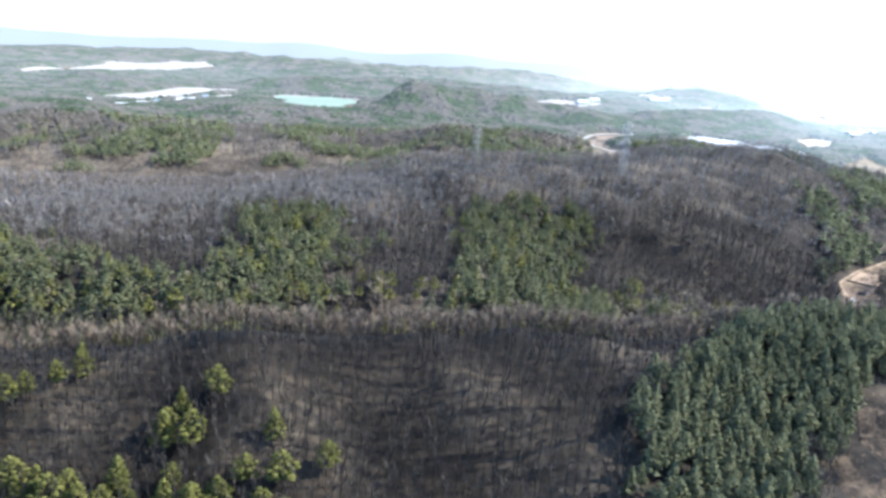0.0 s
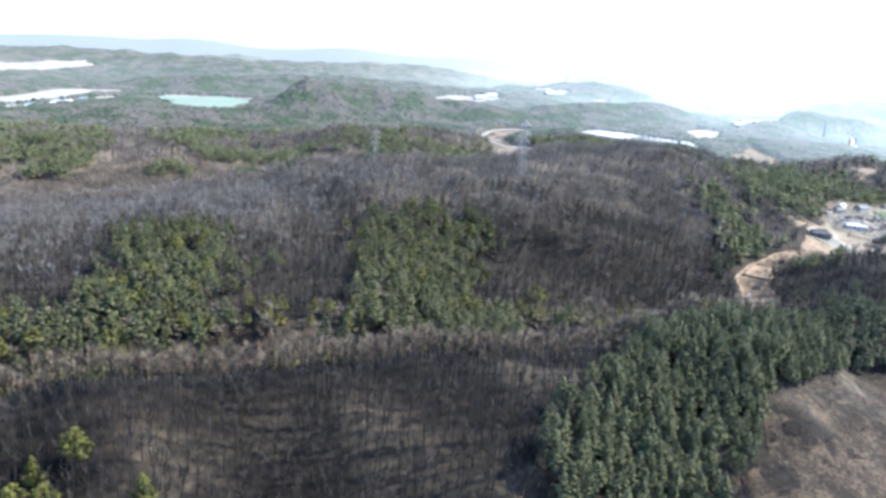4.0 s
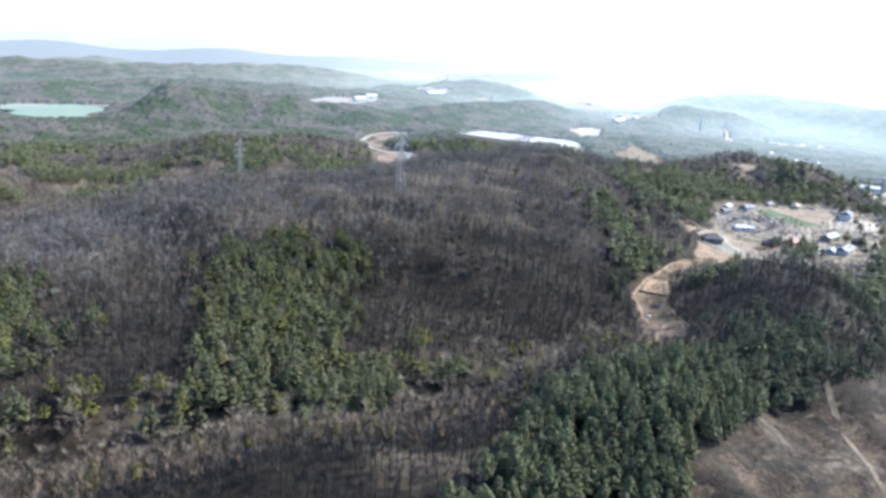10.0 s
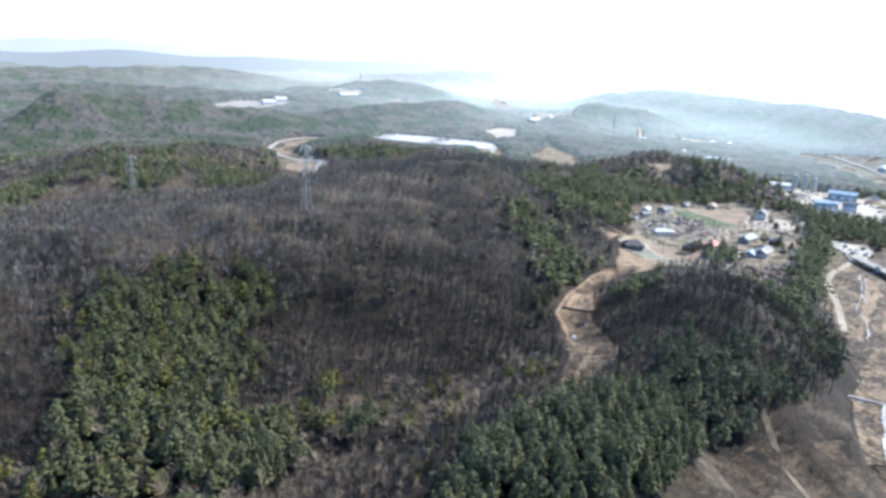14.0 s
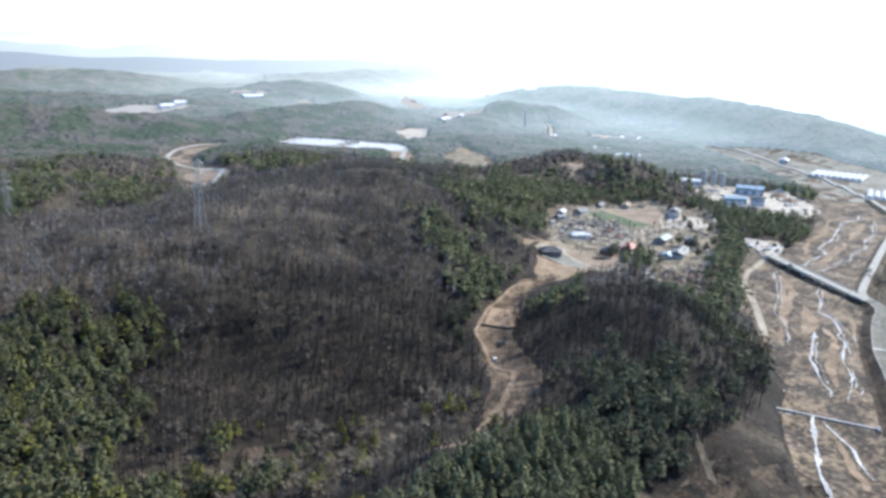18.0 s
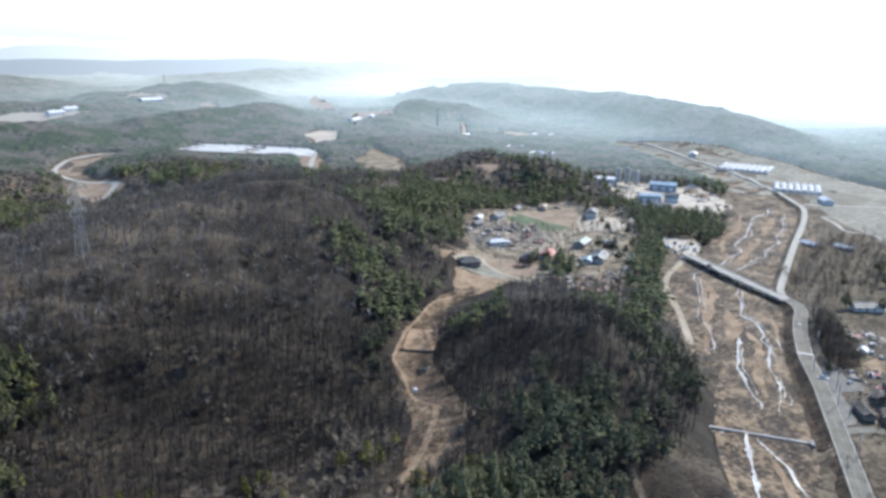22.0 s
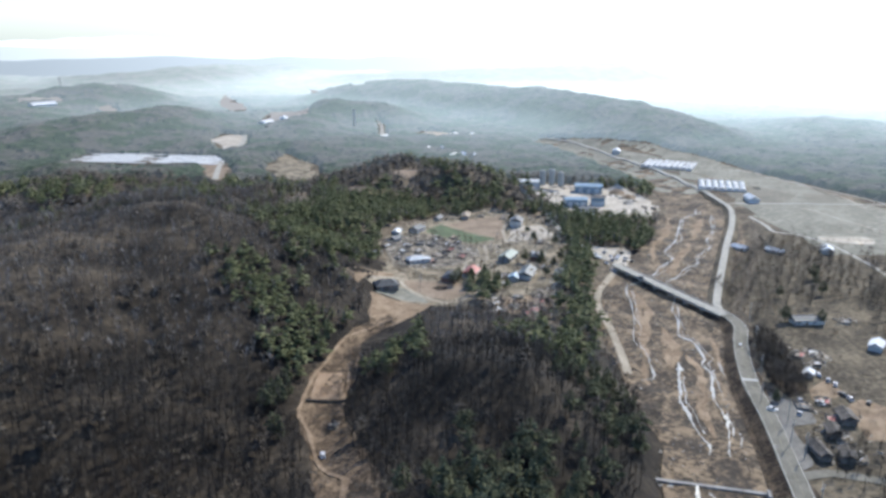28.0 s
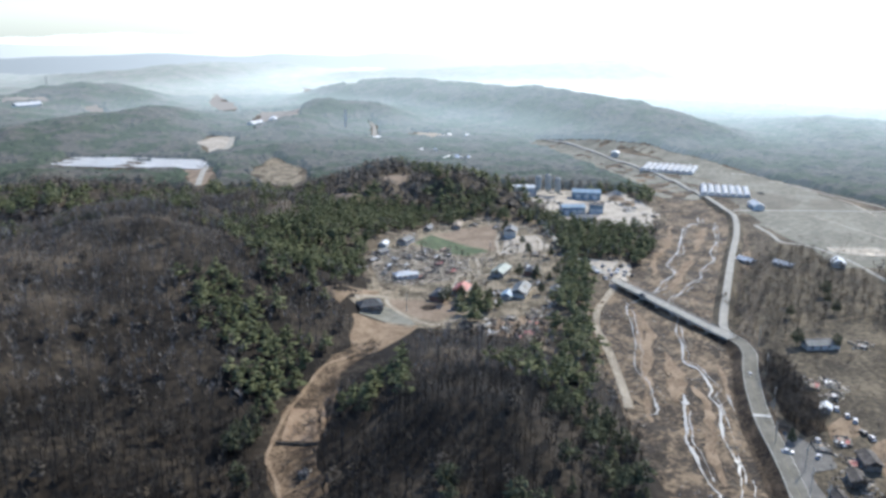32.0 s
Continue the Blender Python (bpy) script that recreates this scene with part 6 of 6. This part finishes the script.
# greenhouses: rows of vinyl tunnels
def tunnel(L, R):
    r = new("greenhouse_tunnel")
    n = 9
    V, F = [], []
    for x in (-L / 2, L / 2):
        for k in range(n + 1):
            a = math.pi * k / n
            V.append((x, R * math.cos(a), 1.0 + R * 0.8 * math.sin(a)))
        V += [(x, -R, 0), (x, R, 0)]
    m = n + 3
    F = [(k, k + 1, m + k + 1, m + k) for k in range(n)] + [(n, n + 1, m + n + 1, m + n), (n + 2, 0, m, m + n + 2)]
    F += [tuple([n + 2] + list(range(n + 1)) + [n + 1])[::-1], tuple([m + n + 2] + [m + k for k in range(n + 1)] + [m + n + 1])]
    part("vinyl_cover", V, F, VINYL, r)
    for x in (-L / 2 - 0.06, L / 2 + 0.06):
        box("end_door", x - 0.05, x + 0.05, -0.9, 0.9, 0, 2.1, FRAME, r)
    for k in range(5):
        x = -L / 2 + L * (k + 0.5) / 5
        V, F = [], []
        for q in range(n):
            a, b = math.pi * q / n, math.pi * (q + 1) / n
            tube(V, F, (x, R * 1.01 * math.cos(a), 1.0 + R * 0.81 * math.sin(a)), (x, R * 1.01 * math.cos(b), 1.0 + R * 0.81 * math.sin(b)), 0.06, 0.06, 3)
        part("hoop", V, [tuple(int(i) for i in f) for f in F], STEEL, r)
    return r


first = None
for (ax, ay, bx, by, n, L) in ((898, 682, 920, 628, 9, 44), (829, 572, 852, 532, 7, 40)):
    d = math.degrees(math.atan2(by - ay, bx - ax)) - 90
    for k in range(n):
        x, y = ax + (bx - ax) * (k + 0.5) / n + 14, ay + (by - ay) * (k + 0.5) / n + 6
        m = Matrix.Translation((x, y, float(ground_at(x, y)) + 0.05)) @ Matrix.Rotation(radians(d), 4, "Z")
        if first is None:
            first = tagged(tunnel(L, 3.1), "white vinyl greenhouse tunnel on the plain", "greenhouse", "vinyl greenhouses")
            first.matrix_basis = m
        else:
            copy_thing(first, m)

# rows of panels on the cleared hill
def panel_row(L):
    r = new("solar_panel_row")
    n = 10
    for k in range(n):
        x = -L / 2 + L * (k + 0.5) / n
        V, F = box_vf(x - L / n / 2 + 0.15, x + L / n / 2 - 0.15, -2.0, 2.0, -0.06, 0.06)
        e = Euler((radians(3), 0, 0)).to_matrix()
        part("panel", [tuple(e @ Vector(v) + Vector((0, 0, 2.0))) for v in V], F, PANEL, r)
        box("post", x - 0.12, x + 0.12, -0.12, 0.12, -1.5, 2.0, STEEL, r)
    return r


first_row = None
for k in range(20):
    col, row = k % 2, k // 2
    x, y = (428, 1088) if col else (486, 1020)
    slide = 7 * math.sin(row * 1.9 + col * 2.3) + (6 if row % 3 == 0 else 0)
    x, y = x + row * 4.6 + slide * 0.66, y + row * 4.3 - slide * 0.75
    m = Matrix.Translation((x, y, float(ground_at(x, y)) + 1.5)) @ Matrix.Rotation(radians(-49), 4, "Z")
    if first_row is None:
        first_row = tagged(panel_row(76), "pale glinting row of solar panels on a cleared hill", "solar panels", "solar rows")
        first_row.matrix_basis = m
    else:
        copy_thing(first_row, m)


# bridge
A, B = Vector((541, 468)), Vector((507.5, 374))
bl = (B - A).length
br = new("bridge")
ang = math.degrees(math.atan2(B.y - A.y, B.x - A.x))
br.matrix_basis = Matrix.Translation((A.x, A.y, 0.55)) @ Matrix.Rotation(radians(ang), 4, "Z")
tagged(br, "concrete road bridge on piers over the river bed", "bridge")
box("deck", -2, bl + 2, -3.6, 3.6, -0.9, 0, CONCRETE, br)
box("carriageway", -2, bl + 2, -2.9, 2.9, 0, 0.06, CONCRETE, br, "pale worn road surface")
for s in (-1, 1):
    box("kerb", -2, bl + 2, min(2.95 * s, 3.6 * s), max(2.95 * s, 3.6 * s), 0, 0.25, CONCRETE, br)
    rail = box("railing", -2, bl + 2, 3.4 * s - 0.05, 3.4 * s + 0.05, 1.0, 1.12, STEEL, br, "grey steel handrail")
    for k in range(int(bl / 2.5)):
        box("post", k * 2.5 - 0.05, k * 2.5 + 0.05, 3.4 * s - 0.05, 3.4 * s + 0.05, 0.25, 1.0, STEEL, rail)
for k in range(1, 7):
    x = bl * k / 7
    p = box("pier", x - 0.5, x + 0.5, -2.6, 2.6, -4.6, -1.3, CONCRETE, br)
    box("pier_cap", x - 0.7, x + 0.7, -3.4, 3.4, -1.3, -0.9, CONCRETE, p)

# weir across the river bed
wr = new("weir")
A, B = Vector((334, 312)), Vector((357.6, 276.4))
wr.matrix_basis = Matrix.Translation((A.x, A.y, -2.8)) @ Matrix.Rotation(math.atan2(B.y - A.y, B.x - A.x), 4, "Z")
tagged(wr, "low concrete weir across the stream bed", "weir")
wl = (B - A).length
box("sill", 0, wl, -0.8, 0.8, -1.2, 1.1, WALLS["block"], wr)
box("apron", 0, wl, -3.0, -0.8, -1.2, 0.35, WALLS["block"], wr)
for x in (0, wl):
    box("abutment", x - 0.6, x + 0.6, -3.0, 1.4, -1.0, 1.8, WALLS["block"], wr)
ribbon("bank_slope", [(500, 369, 5), (484, 357, 6), (465, 346.5, 6), (448, 336.5, 7), (430, 325, 7), (414, 313, 7), (396, 299, 7), (378, 286, 7), (356, 270, 6)], 0, 0.3, BRUSH, "dark grassy slope below the road", "river bank", 3, 5)


# pylons
def pylon(x, y, H, rot, z=None):
    r = place("power_pylon", x, y, rot, "grey steel lattice power pylon on the ridge", "pylon", "power pylons", z)
    b, t = H * 0.06, H * 0.014
    for sx in (-1, 1):
        for sy in (-1, 1):
            V, F = [], []
            tube(V, F, (b * sx, b * sy, -1.5), (t * sx, t * sy, H * 0.96), 0.17, 0.1, 4)
            part("leg", V, [tuple(int(i) for i in f) for f in F], STEEL, r)
    n = 9
    for sx, sy in ((1, 0), (-1, 0), (0, 1), (0, -1)):
        for k in range(n):
            z0, z1 = H * 0.96 * k / n, H * 0.96 * (k + 1) / n
            w0, w1 = b + (t - b) * k / n, b + (t - b) * (k + 1) / n
            P = lambda w, s, zz: (w * sx, w * s, zz) if sx else (w * s, w * sy, zz)
            for p, q in ((P(w0, -1, z0), P(w1, 1, z1)), (P(w0, 1, z0), P(w1, -1, z1)), (P(w1, -1, z1), P(w1, 1, z1))):
                V, F = [], []
                tube(V, F, p, q, 0.045, 0.045, 3)
                part("brace", V, [tuple(int(i) for i in f) for f in F], STEEL, r)
    for k, (zz, w) in enumerate(((0.62, 0.12), (0.76, 0.14), (0.9, 0.11))):
        for s in (-1, 1):
            V, F = [], []
            tip = (s * H * w, 0, H * zz)
            for sy in (-1, 1):
                tube(V, F, (s * t * 1.3, sy * t * 1.3, H * zz), tip, 0.13, 0.1, 3)
                tube(V, F, (s * t * 1.3, sy * t * 1.3, H * (zz + 0.05)), tip, 0.1, 0.08, 3)
            arm = part("cross_arm", V, [tuple(int(i) for i in f) for f in F], STEEL, r)
            V, F = cyl_vf(0.2, 0.2, H * zz - 2.2, H * zz, 6, tip[0], 0)
            part("insulator", V, F, FRAME, arm)
    V, F = [], []
    tube(V, F, (0, 0, H * 0.94), (0, 0, H), 0.16, 0.08, 4)
    part("peak", V, [tuple(int(i) for i in f) for f in F], STEEL, r)
    return r


pylon(158, 550, 42, 35)
pylon(71, 760, 36, 30)
pylon(640, 1900, 34, 20)


def utility_pole(x, y, rot):
    r = place("utility_pole", x, y, rot, "grey concrete utility pole beside the road", "pole", "utility poles")
    part("shaft", *cyl_vf(0.19, 0.11, -0.8, 11, 7), CONCRETE, r)
    for z in (9.6, 10.5):
        box("crossarm", -1.1, 1.1, -0.06, 0.06, z, z + 0.12, STEEL, r)
    for s in (-1, 0, 1):
        part("insulator", *cyl_vf(0.08, 0.05, 10.62, 10.9, 6, s * 0.95, 0), FRAME, r)
    part("transformer", *cyl_vf(0.32, 0.32, 7.6, 8.7, 8, 0.45, 0), STEEL, r)
    return r


for x, y, rot in ((419, 309, 50), (409, 293, 50), (394, 285, 50), (388, 277, 60), (357, 259, 50), (446, 322, 50), (478, 340, 60), (508, 358, 40), (470, 548, 20), (498, 545, 30), (520, 560, 30), (548, 575, 30), (560, 505, 20), (440, 512, 10), (405, 516, 20), (540, 478, 20), (600, 575, 30), (625, 605, 30)):
    utility_pole(x, y, rot)


# vehicles
PAINTS = {k: mat(k + "_car_paint", [c, tuple(v * 1.15 for v in c)], 2, 0.3, spec=0.6) for k, c in (("white", (0.7, 0.7, 0.7)), ("black", (0.025, 0.026, 0.03)), ("silver", (0.42, 0.43, 0.44)), ("blue", (0.07, 0.12, 0.25)))}


def wheels(r, xs, y, R):
    for x in xs:
        for s in (-1, 1):
            V, F = cyl_vf(R, R, -0.11, 0.11, 10)
            w = part("wheel", [(x + p, s * y + q, R + o) for p, o, q in V], F, RUBBER, r)
            V, F = cyl_vf(R * 0.55, R * 0.55, -0.13, 0.13, 8)
            part("rim", [(x + p, s * y + q, R + o) for p, o, q in V], F, STEEL, w)


def car(x, y, rot, paint, label):
    r = place("car", x, y, rot, label, "car", "cars", float(ground_at(x, y)) + 0.18)
    V = [(-2.2, 0.32), (-2.25, 0.75), (-1.9, 0.95), (1.0, 0.98), (2.15, 0.8), (2.25, 0.5), (2.2, 0.32)]
    def prism(prof, w0, w1):
        n = len(prof)
        P = [(p, -w0 if q < 1 else -w1, q) for p, q in prof] + [(p, w0 if q < 1 else w1, q) for p, q in prof]
        return P, [tuple(range(n - 1, -1, -1))[::-1], tuple(range(2 * n - 1, n - 1, -1))] + [(i, n + i, n + (i + 1) % n, (i + 1) % n) for i in range(n)]
    part("body", *prism(V, 0.9, 0.88), PAINTS[paint], r)
    part("cabin", *prism([(-1.85, 0.96), (-1.45, 1.42), (0.3, 1.45), (1.05, 0.97)], 0.84, 0.68), GLASS, r, "dark glazed cabin")
    box("roof", -1.4, 0.25, -0.68, 0.68, 1.44, 1.5, PAINTS[paint], r)
    for s in (-1, 1):
        box("headlight", 2.16, 2.24, min(s * 0.55, s * 0.85), max(s * 0.55, s * 0.85), 0.6, 0.75, LAMP, r)
    wheels(r, (-1.35, 1.35), 0.8, 0.32)
    return r


def truck(x, y, rot, paint, label):
    r = place("truck", x, y, rot, label, "truck", "trucks", float(ground_at(x, y)) + 0.18)
    box("chassis", -3.2, 3.2, -0.9, 0.9, 0.5, 0.75, STEEL, r)
    V, F = box_vf(1.6, 3.3, -1.05, 1.05, 0.7, 2.4)
    V = [(p - (0.35 if q > 2 and p > 2 else 0), o, q) for p, o, q in V]
    part("cab", V, F, PAINTS[paint], r)
    box("windscreen", 3.0, 3.12, -0.9, 0.9, 1.5, 2.2, GLASS, r)
    box("cargo_bed", -3.3, 1.4, -1.1, 1.1, 0.76, 1.5, PAINTS[paint], r, "drop-sided cargo bed")
    wheels(r, (-2.3, -1.5, 2.3), 0.95, 0.45)
    return r


car(417.3, 310.4, 222, "black", "black car on the main road")
truck(389, 289.5, 220, "black", "dark truck on the main road")
car(416, 302.5, 300, "white", "white car turning at the junction")
car(421, 293, 10, "silver", "silver car parked on the forecourt")
car(472, 345, 210, "white", "white car on the river road")
for i, (x, y, rot) in enumerate(((466, 303.5, 30), (463, 298, 25), (461, 294, 20), (453, 288, 60), (451, 284, 40), (453, 277, 10), (437, 291, 70), (433, 298, 30))):
    car(x, y, rot, ("white", "silver", "white", "black", "white", "black")[i % 6], "car parked in the riverside farmyard")
for i, (x, y, rot) in enumerate(((556, 484, 20), (559, 480, 20), (562, 476, 20), (565, 472, 20), (568, 480, 110), (550, 478, 30), (546, 488, 80), (540, 476, 60), (552, 494, 10), (572, 486, 110), (535, 467, 70), (560, 492, 15))):
    (truck if i in (1, 6) else car)(x, y, rot, ("white", "white", "silver", "black", "white", "blue")[i % 6], "vehicle parked on the gravel by the bridge")
car(253, 398, 60, "white", "white car on the creek track")
car(528, 440, 250, "black", "dark car crossing the bridge")
for o in bpy.data.objects:
    if o.name.startswith("car") and o.get("label") == "dark car crossing the bridge":
        o.location.z = 0.65

# evergreens and bare trees among the houses
VTREES = [(441, 497), (446, 502), (449, 494), (438, 505), (452, 507), (443, 510), (456, 499), (437, 490), (430, 512), (440, 518), (447, 514), (505, 505), (520, 500), (486, 485), (510, 498), (500, 515), (550, 530), (560, 565), (580, 600), (470, 625), (545, 545), (553, 553), (523, 345), (535, 330), (600, 360), (612, 366), (585, 350), (560, 365), (425, 305)]
plant_singles("garden_pine", PINET, (BARK, PINE), [(x, y, float(ground_at(x, y)), 6.5 + (i * 5 % 7) * 0.7, 1.2) for i, (x, y) in enumerate(VTREES)], "dark evergreen tree among the houses", "tree", "village evergreens", 31)
VBARE = [(450 + (i * 37) % 130, 470 + (i * 53) % 150) for i in range(60)]
VBARE = [(x, y) for x, y in VBARE if bool(inside(np.array([float(x)]), np.array([float(y)]), OPEN[1])[0]) and not bool(inside(np.array([float(x)]), np.array([float(y)]), [(528, 633), (562, 636), (586, 624), (584, 610), (552, 585), (526, 564), (508, 562), (500, 625)])[0])]
plant_singles("garden_tree", BARE, (BARK, TWIG), [(x, y, float(ground_at(x, y)), 5 + (i * 5 % 7) * 0.5, 1.4) for i, (x, y) in enumerate(VBARE)], "leafless garden tree among burnt houses", "tree", "village bare trees", 33)


# ---- clutter of the burnt village and the banks ----
def debris_field(name, region, step, test, size, label, seed):
    """Loose slabs, sheets and blocks strewn on the ground."""
    X, Y = spread(*region, step, seed)
    ok = test(X, Y)
    X, Y = X[ok], Y[ok]
    rnd = random.Random(seed)
    T = []
    for k in range(6):
        V, F = box_vf(-1, 1, -rnd.uniform(0.3, 0.8), rnd.uniform(0.3, 0.8), -0.25, rnd.uniform(0.2, 0.6))
        e = Euler((rnd.uniform(-0.35, 0.35), rnd.uniform(-0.35, 0.35), 0)).to_matrix()
        V = np.array([tuple(e @ Vector(v)) for v in V])
        T.append(((V, np.array([t for a, b, c, d in F for t in ((a, b, c), (a, c, d))])),))
    r = np.random.RandomState(seed)
    s = r.uniform(size[0], size[1], X.shape)
    return merged(name, T, np.stack([X, Y, ground_at(X, Y) + 0.1 * s, s, r.uniform(0.8, 1.5, X.shape)], 1), [DEBRIS], label, "debris", seed)


PLOTS = [(420, 560), (441, 598), (478, 607), (498, 600), (503, 566), (489, 546), (462, 541), (440, 548)]
LOWER = [(416, 450), (430, 481), (450, 468), (470, 476), (520, 492), (505, 470), (470, 458), (444, 444), (428, 438)]
CROPS = [(528, 633), (562, 636), (586, 624), (584, 610), (552, 585), (526, 564), (508, 562), (500, 625)]
FIELDS = [(406, 542), (438, 512), (428, 494), (356, 480), (342, 490), (374, 540), (392, 584), (412, 557)]
debris_field("village_debris", (410, 620, 430, 660), 2.3, lambda X, Y: inside(X, Y, PLOTS) & (waves(X, Y, 16, 101) > -0.35), (0.3, 0.95), "grey and white rubble of burnt houses", 301)
debris_field("lower_debris", (410, 620, 430, 660), 2.6, lambda X, Y: inside(X, Y, LOWER) & (waves(X, Y, 18, 102) > 0.0), (0.4, 1.3), "grey and white rubble in a clearing", 302)
debris_field("yard_debris", (470, 620, 480, 650), 4.5, lambda X, Y: inside(X, Y, OPEN[1]) & ~inside(X, Y, CROPS) & ~inside(X, Y, FIELDS) & (waves(X, Y, 30, 103) > 0.1), (0.4, 1.2), "scattered household debris in the yards", 303)
debris_field("farmyard_debris", (385, 500, 250, 330), 3.0, lambda X, Y: inside(X, Y, [(388, 262), (398, 284), (410, 284), (426, 290), (436, 296), (445, 290), (438, 274), (412, 258)]) & (waves(X, Y, 14, 104) > -0.1), (0.3, 1.0), "burnt debris in the riverside farmyard", 304)
debris_field("bank_debris", (470, 560, 290, 350), 4.0, lambda X, Y: (np.hypot(X - 484, Y - 316) < 13) | (np.hypot(X - 548, Y - 322) < 8), (0.4, 1.2), "pale rubble on the river bank", 305)
debris_field("works_clutter", (640, 770, 530, 700), 5.0, lambda X, Y: inside(X, Y, [(640, 590), (690, 690), (745, 665), (760, 600), (720, 545), (680, 530), (655, 555)]) & (waves(X, Y, 34, 105) > 0.2), (0.6, 2.0), "stacked material in the works yard", 306)
scatter_stuff("village_shrubs", (400, 620, 430, 660), 4.2, lambda X, Y: inside(X, Y, OPEN[1]) & ~inside(X, Y, CROPS) & ~inside(X, Y, FIELDS) & (waves(X, Y, 26, 106) > -0.2), (0.8, 2.0), SHRUB, "dry shrubs between the houses", "scrub", 307)
scatter_stuff("field_hedge", (400, 620, 430, 660), 2.0, lambda X, Y: (seg_dist(X, Y, [(508, 562, 0), (500, 626, 0), (528, 634, 0), (562, 637, 0), (586, 624, 0)])[0] < 1.6) | (seg_dist(X, Y, [(392, 584, 0), (411, 556, 0), (424, 542, 0), (440, 526, 0)])[0] < 1.2), (0.7, 1.5), SHRUB, "dark hedge along the field edges", "hedge", 308)
scatter_stuff("bank_hedge", (340, 520, 260, 380), 2.2, lambda X, Y: (lambda d: (d > 5.5) & (d < 9.5))(seg_dist(X, Y, [(*p, 0) for p in ROAD])[0]) & in_bed(X, Y), (0.6, 1.5), DARKSHRUB, "dark brush on the river bank below the road", "scrub", 309)
scatter_stuff("paddy_stubble_edge", (700, 1010, 340, 780), 7.0, lambda X, Y: inside(X, Y, [(690, 380), (760, 330), (790, 360), (770, 420), (735, 450)]), (0.8, 2.2), SHRUB, "dry shrubs at the edge of the paddies", "scrub", 310)
for i, poly in enumerate(([(590, 330), (640, 330), (700, 372), (690, 340), (640, 296), (590, 290)],)):
    X, Y = spread(560, 820, 280, 480, 5.4, 320 + i)
    ok = inside(X, Y, poly) & (waves(X, Y, 30, 107) > -0.3)
    X, Y = X[ok], Y[ok]
    r = np.random.RandomState(330 + i)
    merged("plain_edge_wood", ROUND, np.stack([X, Y, ground_at(X, Y), r.uniform(5, 9, X.shape), r.uniform(1.0, 1.4, X.shape)], 1), [BARK, TWIG], "leafless grey trees at the edge of the plain", "bare trees", 340 + i)
